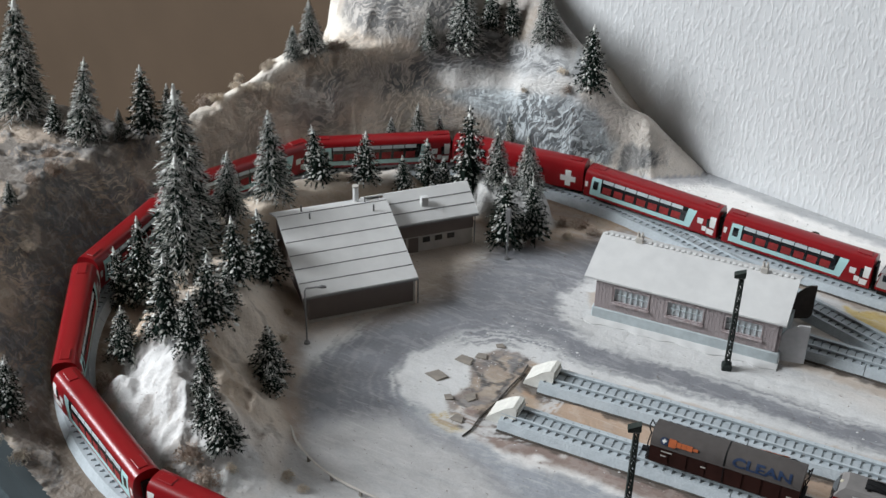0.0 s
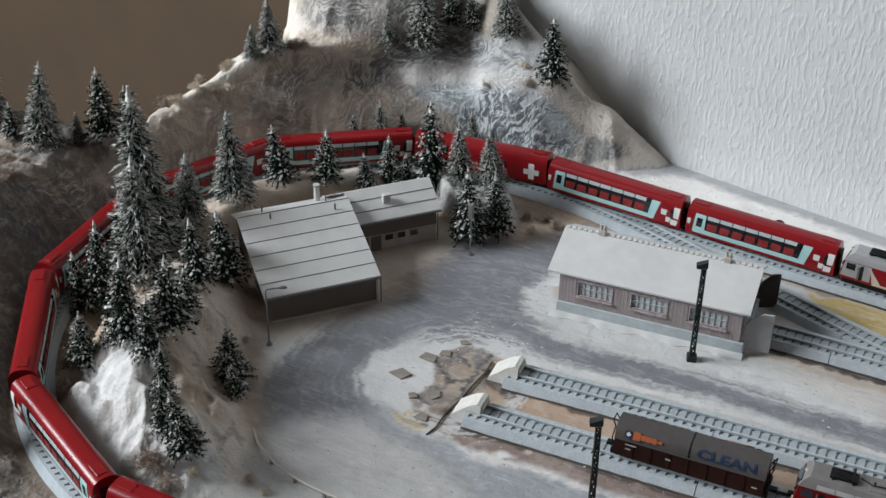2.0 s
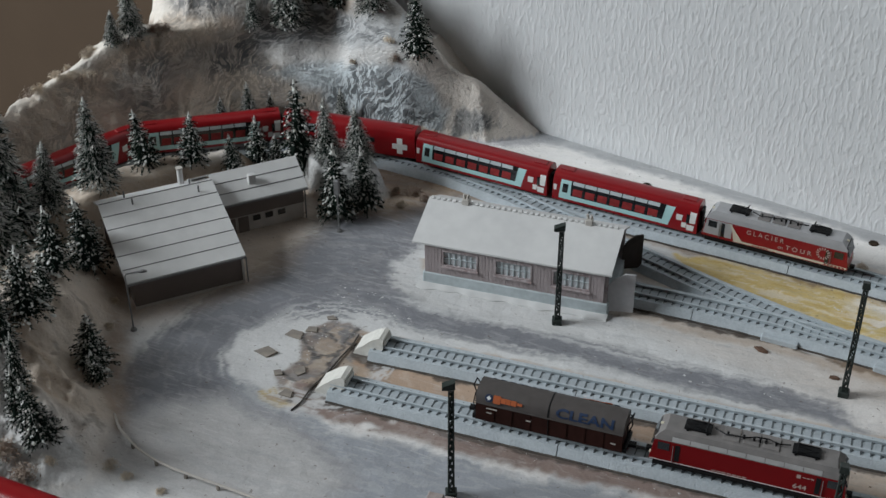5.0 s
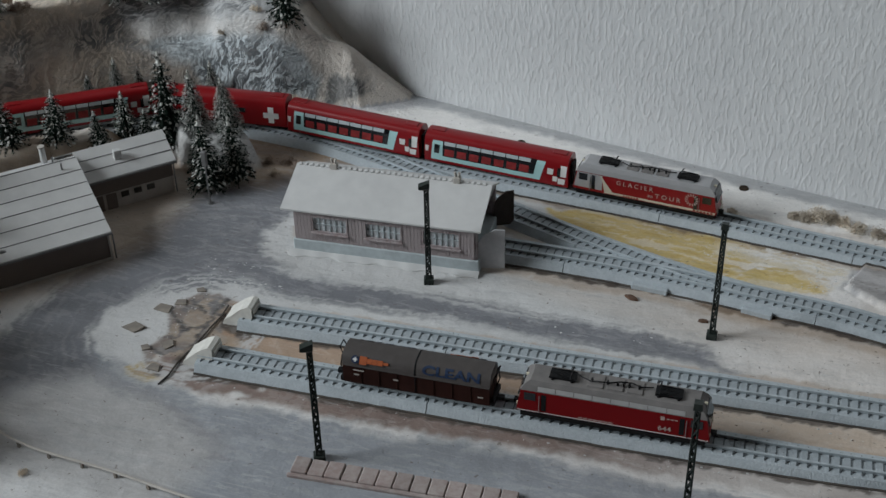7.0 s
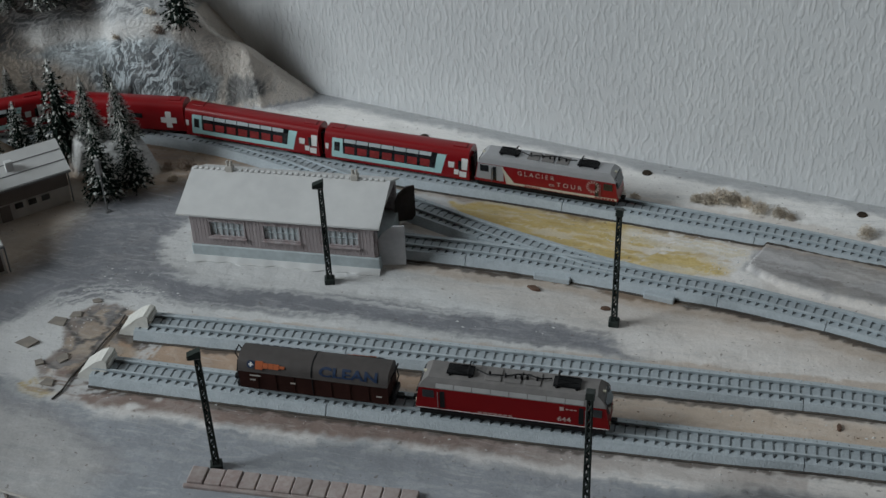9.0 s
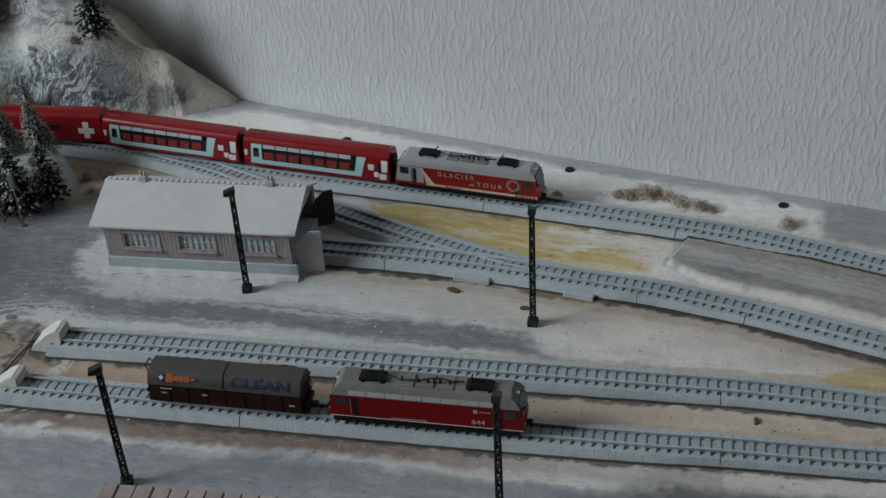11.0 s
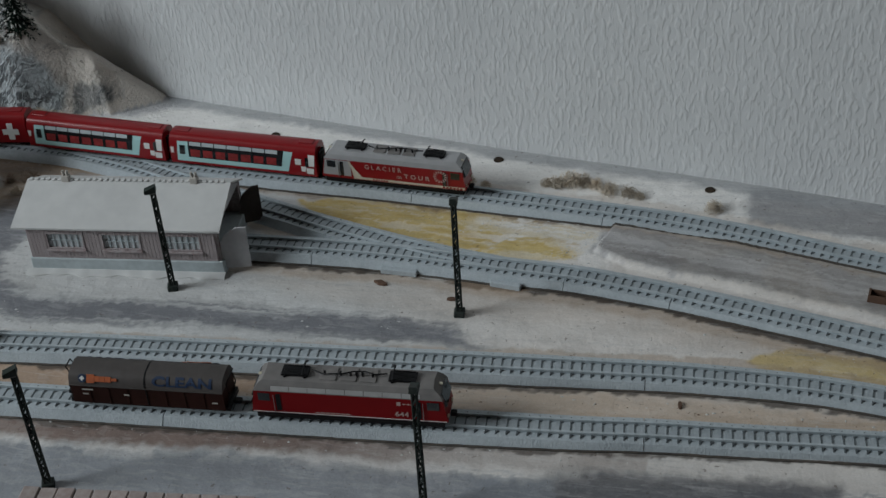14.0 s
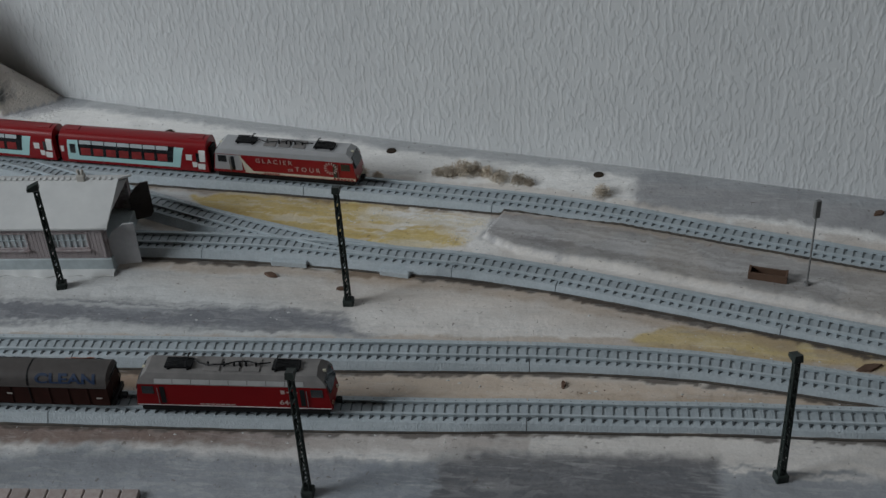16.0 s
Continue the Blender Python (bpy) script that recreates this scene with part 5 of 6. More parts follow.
part("wall", hull(.003, L1 - .002, [(-D1 + .0016, -.002), (BACK - .002, -.002), (BACK - .002, .0265), (0, RID - .0012), (-D1 + .0016, E1 - .0008)]), M_HOUSE, house)
part("wall", hull(L1 - .002, L2 - .003, [(-D2 + .0016, .0125), (BACK - .002, .0125), (BACK - .002, .027), (B2, R2 - .001), (-D2 + .0016, E2 - .0006)]), M_HOUSE, house)
part("wall", box(L1 - .002, L2 - .0034, -D2 + .0020, BACK - .002, -.002, .0125), M_PLASTER, house, "pale plaster lower wall")
main = slab("roof", -.001, L1, [(0, RID), (-D1, E1)], .0011, M_ROOF, house)
slab("roof", -.001, L1, [(BACK, .0275), (0, RID)], .0011, M_ROOF, house)
wing = slab("roof", L1 + .0002, L2, [(B2, R2), (-D2, E2)], .0011, M_ROOF, house)
slab("roof", L1 - .012, L2, [(BACK, .0285), (B2, R2)], .0011, M_ROOF, house)
for i in range(0, 6):
    v = .0004 + D1 * i / 6
    part("seam", box(-.0006, L1 - .0004, -v - .00026, -v + .00026, -.0002, .0002, m=Matrix.Translation((0, 0, zr(v) + .0012))), M_SEAM, main)
for i in (1, 2):
    f = i / 3
    part("seam", box(L1 + .0006, L2 - .0004, -.0003, .0003, -.0002, .0002, m=Matrix.Translation((0, B2 + (-D2 - B2) * f, R2 + (E2 - R2) * f + .0012))), M_SEAM, wing)
part("gutter", box(-.001, L1, -D1 - .0009, -D1, E1 - .0006, E1 + .0005), M_GREYMETAL, house)
part("gutter", box(L1 + .0005, L2, -D2 - .0009, -D2, E2 - .0006, E2 + .0005), M_GREYMETAL, house)
part("base_strip", box(.0025, L1 - .0015, -D1 + .0006, -D1 + .0016, -.001, .0016), M_PLASTER, house, "pale strip at the foot of the wall")
part("corner_post", box(L1 - .003, L1 - .0016, -D1 + .0008, -D1 + .0020, 0, E1 - .001), M_PLASTER, house)
part("downpipe", tube([(L1 + .0002, -D1 + .001, 0), (L1 + .0002, -D1 + .001, E1 - .001)], .0005), M_GREYMETAL, house)
part("downpipe", tube([(L2 - .0022, -D2 + .0008, 0), (L2 - .0022, -D2 + .0008, E2 - .001)], .0005), M_GREYMETAL, house)
part("downpipe", tube([(.0022, -.020, .022), (.0022, -.055, .008)], .0005), M_GREYMETAL, house)
win_y = -D2 + .0020
for i in range(3):
    x0 = .0965 + i * .0088
    w = part("window", box(x0 - .0005, x0 + .0058, win_y - .0005, win_y + .0002, .0066, .0118), M_PLASTER, house)
    part("pane", box(x0, x0 + .0053, win_y - .0007, win_y - .0004, .0071, .0113), M_DARKGLASS, w)
part("door", box(.0865, .0935, win_y - .0006, win_y + .0003, -.0005, .0115, bevel=.0001), M_HOUSE, house, "taupe house door")
part("door", box(.0775, .0845, win_y - .0006, win_y + .0003, -.0005, .0115, bevel=.0001), M_HOUSE, house)
chim = part("chimney", tube([(.056, .011, .03), (.056, .011, .0455)], [.0022, .0019], 12), M_ROOF, house, "pale round chimney")
part("chimney_cap", tube([(.056, .011, .0456), (.056, .011, .0468)], .0023, 12), M_PLASTER, chim)
part("chimney", box(.0985, .1035, -.002, .002, .029, .0365, bevel=.0003), M_ROOF, house, "low pale chimney")
for x, y in ((.020, -.006), (.063, -.008), (.017, .005), (.060, .003)):
    part("vent_pipe", tube([(x, y, RID - .008), (x, y, RID + .0035)], .0006, 8), M_GREYMETAL, house)

# ---- the engine shed ----
SH = Matrix.Translation((-0.209, 0.7225, 0)) @ Matrix.Rotation(math.atan2(0.012, 0.116), 4, "Z")
shed = empty("engine_shed", SH, "limed wooden engine shed with a snow white gable roof", "shed")
SL, SD, SE, SR, BD = 0.1165, 0.066, 0.0308, 0.0422, 0.054
part("plinth", box(-.0012, SL + .0012, -.0012, BD + .001, -.001, .0093, bevel=.0006), M_PLINTH, shed, "blue grey stone plinth")
skirt = bmesh.new()
rows = []
for i in range(41):
    x = -.004 + (SL + .0055) * i / 40
    w = .0050 + .0016 * math.sin(i * .9) * math.sin(i * .37 + 1)
    rows.append([skirt.verts.new(p) for p in ((x, -.0010, -.001), (x, -.0012 - w, -.001), (x, -.0010 - w, .0006), (x, -.0028, .0018 + .0004 * math.sin(i * 1.3)), (x, -.0010, .0020))])
for a, b in zip(rows, rows[1:]):
    for q in range(5):
        skirt.faces.new((a[q], a[(q + 1) % 5], b[(q + 1) % 5], b[q]))
skirt.faces.new(list(reversed(rows[0]))), skirt.faces.new(rows[-1])
bmesh.ops.recalc_face_normals(skirt, faces=skirt.faces[:])
part("snow_skirt", skirt, M_ROOF, shed, "ragged strip of snow at the plinth", True)
win = [(.0125, .034), (.0465, .0685), (.083, .105)]
bm = bmesh.new()
xs = sorted({0, SL, *[v for a in win for v in a]})
for a, b in zip(xs, xs[1:]):
    if any(abs(a - w[0]) < 1e-6 for w in win):
        add_box(bm, a, b, 0, .0016, .0090, .0165)
        add_box(bm, a, b, 0, .0016, .0268, SE - .0003)
    else:
        add_box(bm, a, b, 0, .0016, .0055, SE - .0003)
bmesh.ops.remove_doubles(bm, verts=bm.verts[:], dist=1e-6)
front = part("wall", bm, M_WOOD, shed, "limed pinkish board wall")
part("wall", box(0, SL, BD - .0016, BD, .0055, SE - .0003), M_WOOD, shed)
bm = bmesh.new()
gab = [(.0018, .0055), (BD - .0018, .0055), (BD - .0018, SE), (SD / 2, SR - .001), (.0018, SE)]
add_poly(bm, [(0, y, z) for y, z in gab], [(.0016, y, z) for y, z in gab])
part("wall", bm, M_WOOD, shed)
bm = bmesh.new()
for y0, y1 in ((0, .0022), (.050, BD)):
    part("gate_post", box(SL - .0016, SL, y0, y1, .0055, SE), M_WOOD, shed, "limed post beside the gateway")
add_poly(bm, [(SL - .0016, y, z) for y, z in [(.0018, SE), (BD - .0018, SE), (SD / 2, SR - .001)]], [(SL, y, z) for y, z in [(.0018, SE), (BD - .0018, SE), (SD / 2, SR - .001)]])
part("wall", bm, M_GREYWALL, shed, "grey gable over the open gateway")
BOARD = box(-.00102, .00102, -.00022, .00022, 0, 1)
bme = bpy.data.meshes.new("board")
BOARD.to_mesh(bme)
BOARD.free()
bme.materials.append(M_WOOD)
for i in range(int(SL / .0022)):
    x = .0012 + i * .0022
    hole = any(a - .0005 < x < b + .0005 for a, b in win)
    for z0, z1 in (((.0093, .0158), (.0276, SE - .0004)) if hole else ((.0093, SE - .0004),)):
        ob = new("board", bme)
        ob.parent = front
        ob.matrix_basis = Matrix.Translation((x, -.0002, z0)) @ Matrix.Diagonal((1, 1 + .2 * math.sin(i * 5), z1 - z0, 1))
for a, b in win:
    wd = part("window", box(a, b, .0007, .0011, .0165, .0268), M_PANE, shed, "frosted pale glazing")
    for z in (.0158, .0266):
        part("frame", box(a - .0008, b + .0008, -.0007, .0009, z, z + .0009), M_WOOD, wd)
    for x in (a - .0008, b):
        part("frame", box(x, x + .0008, -.0007, .0009, .0167, .0266), M_WOOD, wd)
    for i in range(1, 6):
        x = a + (b - a) * i / 6
        part("glazing_bar", box(x - .0003, x + .0003, .0002, .0009, .0167, .0266), M_PLINTH, wd)
    for z in (.0217,):
        part("glazing_bar", box(a, b, .0001, .0008, z - .0002, z + .0002), M_PLINTH, wd)
    part("sill", box(a - .0012, b + .0012, -.002, .0002, .0149, .0158), M_WOOD, wd, "snow dusted sill")
slab("roof", -.0075, SL + .0022, [(SD / 2, SR), (-.0022, SE - .0004)], .0012, M_ROOF, shed)
slab("roof", -.0075, SL + .0022, [(BD + .0012, SE), (SD / 2, SR)], .0012, M_ROOF, shed)
ridge_me = bpy.data.meshes.new("ridge_tile")
bm = box(-.0012, .0012, -.0014, .0014, 0, .0011, bevel=.0003)
bm.to_mesh(ridge_me)
bm.free()
ridge_me.materials.append(M_ROOF)
for i in range(34):
    ob = new("ridge_tile", ridge_me)
    ob.parent = shed
    ob.matrix_basis = Matrix.Translation((-.005 + i * .0036, SD / 2, SR + .0007))
for x in (.017, .0965):
    c = part("chimney", box(x - .0022, x + .0022, SD / 2 - .0022, SD / 2 + .0022, SR - .001, SR + .0042, bevel=.0003), M_PLASTER, shed, "small pale roof vent")
    for dx in (-.0009, .0009):
        part("chimney_pot", tube([(x + dx, SD / 2, SR + .004), (x + dx * 1.5, SD / 2, SR + .0074)], .0009, 6), M_PLASTER, c)
for hy, turn, ln, ht, ma, lb in ((.0030, 9, .0165, .0300, M_GREYWALL, "half open pale grey wooden door leaf"), (.050, 24, .0130, .0270, M_DARKWOOD, "open dark brown wooden door leaf")):
    leaf = [(0, .0022), (ln, .0022), (ln, ht), (ln * .62, ht), (ln * .2, ht * .84), (0, ht * .66)]
    bm = add_poly(bmesh.new(), [(a, -.0006, b) for a, b in leaf], [(a, .0006, b) for a, b in leaf])
    bmesh.ops.transform(bm, matrix=Matrix.Translation((SL - .0006, hy, 0)) @ Matrix.Rotation(radians(turn), 4, "Z"), verts=bm.verts[:])
    part("door", bm, ma, shed, lb)

# ---- lattice lamp masts ----


def lattice_mast(x, y, h, turn):
    mast = empty("yard_lamp", pose(x, y, ground_z(x, y) + 0.0002, 0, 0, turn), "dark green lattice mast yard lamp", "street lamp", "yard lamps")
    part("base", box(-.0030, .0030, -.0030, .0030, -.001, .0035, bevel=.0005), M_MAST, mast)
    w0, w1 = .0013, .0010
    cor = [(-1, -1), (1, -1), (1, 1), (-1, 1)]
    for a, b in cor:
        part("post", tube([(a * w0, b * w0, .003), (a * w1, b * w1, h)], .00052, 5), M_MAST, mast)
    n = int(h / .0042)
    for f in range(4):
        (a0, b0), (a1, b1) = cor[f], cor[(f + 1) % 4]
        for i in range(n):
            za, zb = .004 + (h - .005) * i / n, .004 + (h - .005) * (i + 1) / n
            wa, wb = w0 + (w1 - w0) * za / h, w0 + (w1 - w0) * zb / h
            p, q = ((a0, b0), (a1, b1)) if i % 2 else ((a1, b1), (a0, b0))
            part("brace", tube([(p[0] * wa, p[1] * wa, za), (q[0] * wb, q[1] * wb, zb)], .00054, 4), M_MAST, mast)
    head = bmesh.new()
    add_poly(head, [(-.0045, -.0020, h - .0020), (-.0045, .0020, h - .0020), (-.0045, .0020, h), (-.0045, -.0020, h)], [(.0020, -.0022, h - .0014), (.0020, .0022, h - .0014), (.0020, .0018, h + .0026), (.0020, -.0018, h + .0026)])
    hd = part("lamp_head", head, M_MAST, mast)
    part("glass", box(-.0038, .0012, -.0016, .0016, h - .0025, h - .0018), M_GREYMETAL, hd)
    return mast


for x, y, h, tn in ((-.118, .555, .0735, 25), (-.118, .716, .0690, 20), (.053, .716, .0755, -85), (.066, .571, .0735, -85), (.283, .603, .0725, -70)):
    lattice_mast(x, y, h, tn)


def gooseneck(x, y, h, arm, turn):
    z = ground_z(x, y)
    g = empty("street_lamp", pose(x, y, z, 0, 0, turn), "thin grey street lamp with a curved arm" if arm else "thin grey street lamp with a flat head", "street lamp", "street lamps")
    part("base", tube([(0, 0, -.001), (0, 0, .0014)], [.0024, .0016], 10), M_GREYMETAL, g)
    if arm:
        part("pole", tube([(0, 0, 0), (0, 0, h - .002), (.0008, 0, h), (arm * .7, 0, h + .0006)], .00055, 6), M_GREYMETAL, g)
        part("lamp_head", tube([(arm * .6, 0, h + .0004), (arm * .8, 0, h + .0006), (arm, 0, h + .0002)], [.0006, .0012, .0007], 8), M_GREYMETAL, g)
    else:
        part("pole", tube([(0, 0, 0), (0, 0, h)], .00055, 6), M_GREYMETAL, g)
        part("lamp_head", box(-.0018, .0018, -.0012, .0012, h - .001, h + .0100, bevel=.0004), M_GREYMETAL, g)
    return g


gooseneck(-.350, .607, .041, .013, 38)
gooseneck(-.287, .754, .030, 0, 0)
gooseneck(.3034, .750, .045, 0, 30)

# ---- buffer blocks at the ends of the sidings ----


def buffer_block(x, y, turn):
    b = empty("buffer_block", pose(x, y, 0, 0, 0, turn) @ Matrix.Diagonal((.9, .95, .95, 1)), "chalk white sloping buffer block at the rail end", "buffer stop", "buffer blocks")
    bm = bmesh.new()
    side = [(-.0165, .0005), (.0040, .0005), (.0040, .0140), (.0012, .0148), (-.0045, .0120), (-.0155, .0035)]
    add_poly(bm, [(px, -.0082, pz - .001) for px, pz in side], [(px, .0082, pz - .001) for px, pz in side])
    bmesh.ops.subdivide_edges(bm, edges=bm.edges[:], cuts=3, use_grid_fill=True)
    rnd = random.Random(int(y * 1e4))
    for v in bm.verts:
        k = 1 - 0.30 * max(0, v.co.z) / .016
        v.co = Vector((v.co.x + rnd.uniform(-1, 1) * .00009, v.co.y * k + rnd.uniform(-1, 1) * .00009, v.co.z + rnd.uniform(-1, 1) * .00009 * (v.co.z > .001)))
    part("block", bm, M_BUMPER, b)
    part("beam", box(.0041, .0052, -.0058, .0058, .0085, .0112, bevel=.0004), M_BUMPER, b)
    for i in range(2):
        part("sleeper", box(.010 + i * .004, .0118 + i * .004, -.0078, .0078, .0045, .0056), M_CRATE, b)
    return b


buffer_block(-.208, .6085, 4)
buffer_block(-.204, .649, 5)

# ---- low wall of blocks, guard rail, shards, holes and odds ----
wall = empty("stone_kerb", pose(-.128, .5455, 0, 0, 0, 6), "low kerb of pinkish stone blocks dusted with snow", "kerb")
for i in range(13):
    rnd = random.Random(i)
    part("stone", box(i * .0089, i * .0089 + .0084, -.0055, .0055, -.001, .0030 + rnd.uniform(-.0003, .0003), bevel=.0005), M_STONE, wall)
part("footing", box(-.0015, .118, -.0075, -.0052, -.001, .0018, bevel=.0005), M_STONE, wall)
rail_pts = smooth_line([(-.312, .535), (-.303, .527), (-.296, .523), (-.281, .516), (-.262, .512), (-.246, .511), (-.212, .510), (-.178, .507), (-.12, .503)], 0.004)
gr = empty("guard_rail", pose(0, 0, 0), "low white guard rail along the road edge", "guard rail")
part("beam", tube([(p.x, p.y, .0038) for p in rail_pts], .0008, 6), M_PLASTER, gr)
for p in rail_pts[2::5]:
    part("post", box(p.x - .0007, p.x + .0007, p.y - .0007, p.y + .0007, -.001, .0036), M_SLAB, gr)


def shard(x, y, r, seed, tilt=4):
    rnd = random.Random(seed)
    n = 4
    a0 = rnd.uniform(0, 6)
    ring = [(r * rnd.uniform(.6, 1.35) * math.cos(a0 + 6.283 * i / n + rnd.uniform(-.3, .3)), r * .8 * rnd.uniform(.75, 1.2) * math.sin(a0 + 6.283 * i / n)) for i in range(n)]
    ob = mesh_ob("stone_slab", add_poly(bmesh.new(), [(a, b, -.001) for a, b in ring], [(a * .96, b * .96, .0008) for a, b in ring]), M_SLAB)
    ob.matrix_world = pose(x, y, ground_z(x, y), tilt, -tilt, 0)
    return tagged(ob, "broken flat grey brown slab on the ground", "slab", "broken slabs")


for i, (x, y, r) in enumerate([(-.265, .620, .0068), (-.258, .642, .0062), (-.251, .650, .0045), (-.246, .665, .0032), (-.250, .606, .0045), (-.236, .592, .0050), (-.238, .612, .0060)]):
    shard(x, y, r, i)
wire = tube([(-.2225, .656, .0008), (-.2215, .645, .0008), (-.2225, .633, .0009), (-.2230, .616, .0008), (-.2252, .601, .0008), (-.2243, .588, .0008), (-.2262, .580, .0004)], .00055, 6)
tagged(mesh_ob("cable", wire, M_FOOT), "dark cable lying across the sand", "cable")
for x, y in ((-.114, .894), (.045, .881), (.183, .859)):
    bm = bmesh.new()
    bmesh.ops.create_cone(bm, cap_ends=True, segments=18, radius1=.0034, radius2=.0030, depth=.0008)
    ob = mesh_ob("drill_hole", bm, M_HOLE)
    ob.matrix_world = pose(x, y, ground_z(x, y) + .0003)
    tagged(ob, "small dark drilled hole with a brown rim", "hole", "drilled holes")
cr = empty("crate", pose(.2827, .754, ground_z(.2827, .754), 0, 0, -9), "small brown wooden trough on the platform", "crate")
for y in (-.003, .003):
    part("plank", box(-.0105, .0105, y - .0005, y + .0005, 0, .0044), M_CRATE, cr)
for x in (-.0100, .0100):
    part("end", box(x - .0006, x + .0006, -.0034, .0034, 0, .0049), M_CRATE, cr)
part("bottom", box(-.0095, .0095, -.0025, .0025, 0, .0012), M_CRATE, cr)
for x, y, ln, tn in ((.010, .7495, .022, -2), (.074, .7448, .018, -7)):
    ob = mesh_ob("switch_box", box(-ln / 2, ln / 2, -.0018, .0018, -.0005, .0034, bevel=.0005), M_BED)
    ob.matrix_world = pose(x, y, ground_z(x, y), 0, 0, tn)
    tagged(ob, "pale grey switch motor cover beside the track", "switch box", "switch covers")
for i, (x, y, r) in enumerate(((.002, .7385, .0050), (.046, .729, .0035), (.331, .686, .0075), (.350, .829, .0050), (-.205, .886, .0070), (.178, .6575, .0035))):
    rnd = random.Random(i + 40)
    ring = [(r * rnd.uniform(.7, 1.3) * math.cos(a), r * .45 * rnd.uniform(.6, 1.3) * math.sin(a)) for a in (k * .9 for k in range(7))]
    ob = mesh_ob("bark_chip", add_poly(bmesh.new(), [(a, b, -.001) for a, b in ring], [(a * .8, b * .75, .0013) for a, b in ring]), M_CRATE)
    ob.matrix_world = pose(x, y, ground_z(x, y), 0, 0, i * 23 - 20)
    tagged(ob, "small brown chip of bark on the snow", "chip", "bark chips")


# ---- crumbs of plaster snow and dirt on the board ----


def crumbs(name, seed, n, zones, r0, r1, material, label, category):
    """Small flat lumps strewn over stretches of the board."""
    rnd = random.Random(seed)
    verts, faces = [], []
    for _ in range(n):
        x0, x1, y0, y1, lean = rnd.choice(zones)
        x = rnd.uniform(x0, x1)
        y = rnd.uniform(y0, y1) + lean * (x - x0)
        r, z = rnd.uniform(r0, r1) * rnd.uniform(.5, 1), ground_z(x, y)
        k, m, a0 = len(verts), 5, rnd.uniform(0, 6)
        sx = rnd.uniform(.7, 1.8)
        for j in range(m):
            a = a0 + 6.2832 * j / m
            verts.append((x + sx * r * math.cos(a) * rnd.uniform(.7, 1.2), y + r * math.sin(a) * rnd.uniform(.7, 1.2), z - .0002))
        verts.append((x, y, z + r * rnd.uniform(.35, .7)))
        faces += [(k + j, k + (j + 1) % m, k + m) for j in range(m)]
    me = bpy.data.meshes.new(name)
    me.from_pydata(verts, [], faces)
    me.materials.append(material)
    return tagged(new(name, me), label, category, kind="stuff")


crumbs("snow_crumbs", 5, 900, [(-.10, .40, .692, .725, -.03), (.03, .13, .795, .815, -.02), (.095, .125, .772, .805, 0), (-.26, -.20, .655, .70, 0), (-.28, -.24, .60, .66, 0), (-.20, .16, .588, .604, .06), (-.22, -.09, .708, .72, .1), (.0, .40, .64, .655, .02)], .0003, .0011, M_ROOF, "crumbs of white plaster snow on the board", "snow")
crumbs("dirt_crumbs", 8, 420, [(-.08, .40, .70, .735, -.05), (-.20, .16, .596, .606, .06), (-.25, -.20, .59, .66, 0), (-.02, .42, .640, .656, .02), (-.44, -.32, .46, .52, -.3), (-.30, -.20, .76, .84, 0), (-.10, .30, .850, .885, -.12)], .0003, .0009, M_CRATE, "small dark crumbs of earth and bark", "debris")

# ---- trains ----
SIDE = [(.0040, .0086), (.0070, .0089), (.0150, .0090), (.0185, .0087), (.0215, .0079), (.0232, .0071), (.0245, .0060), (.0253, .0045), (.0258, .0026), (.0260, 0.0)]  # height over the rail, half width


def half_width(z, sec):
    return float(np.interp(z, [p[0] for p in sec], [p[1] for p in sec]))


def panel(x0, x1, z0, z1, s, sec, off=.00016, lean0=0.0, lean1=0.0, rows=5):
    """A thin sheet that lies on the side of a body; lean: how far an end moves from the bottom to the top."""
    bm = bmesh.new()
    grid = []
    zs = sorted({z0, z1, *[z0 + (z1 - z0) * i / rows for i in range(rows + 1)], *[p[0] for p in sec if z0 < p[0] < z1]})
    for z in zs:
        t = (z - z0) / (z1 - z0)
        w = half_width(z, sec) + off
        grid.append([bm.verts.new((x, s * w, z)) for x in (x0 + lean0 * t, x1 + lean1 * t)])
    for a, b in zip(grid, grid[1:]):
        bm.faces.new((a[0], a[1], b[1], b[0]) if s < 0 else (a[0], b[0], b[1], a[1]))
    return bm


def body_mesh(x0, x1, sec, nose0=0.0, nose1=0.0):
    """A hull from a section; nose: how far the ends slope back towards the top."""
    zt = sec[-1][0]
    loop = [(w, z) for z, w in sec] + [(-w, z) for z, w in reversed(sec) if w > 0]
    bm = bmesh.new()

    def ring(x, nose, sgn):
        return [(x + sgn * nose * max(0, (z - sec[0][0]) / (zt - sec[0][0])) ** 1.6, y, z) for y, z in loop]

    add_poly(bm, ring(x0, nose0, 1), ring(x1, nose1, -1))
    bmesh.ops.recalc_face_normals(bm, faces=bm.faces[:])
    return bm


def bogie(parent, x):
    b = part("bogie", box(x - .0095, x + .0095, -.0058, .0058, .0012, .0040, bevel=.0004), M_BLACK, parent)
    for dx in (-.006, .006):
        bm = bmesh.new()
        for sy in (-.0046, .0046):
            add_tube(bm, [(x + dx, sy - .0007, .0024), (x + dx, sy + .0007, .0024)], .0024, 14)
        add_tube(bm, [(x + dx, -.0046, .0024), (x + dx, .0046, .0024)], .0005, 6)
        part("wheelset", bm, M_GREYMETAL, b)
    return b


def face_at(x, s, z, w):
    """A pose on the side wall, for lettering: reads from the left when seen from that side."""
    return Matrix.Translation((x, s * w, z)) @ Matrix.Rotation(math.pi if s > 0 else 0, 4, "Z") @ Matrix.Rotation(math.pi / 2, 4, "X")


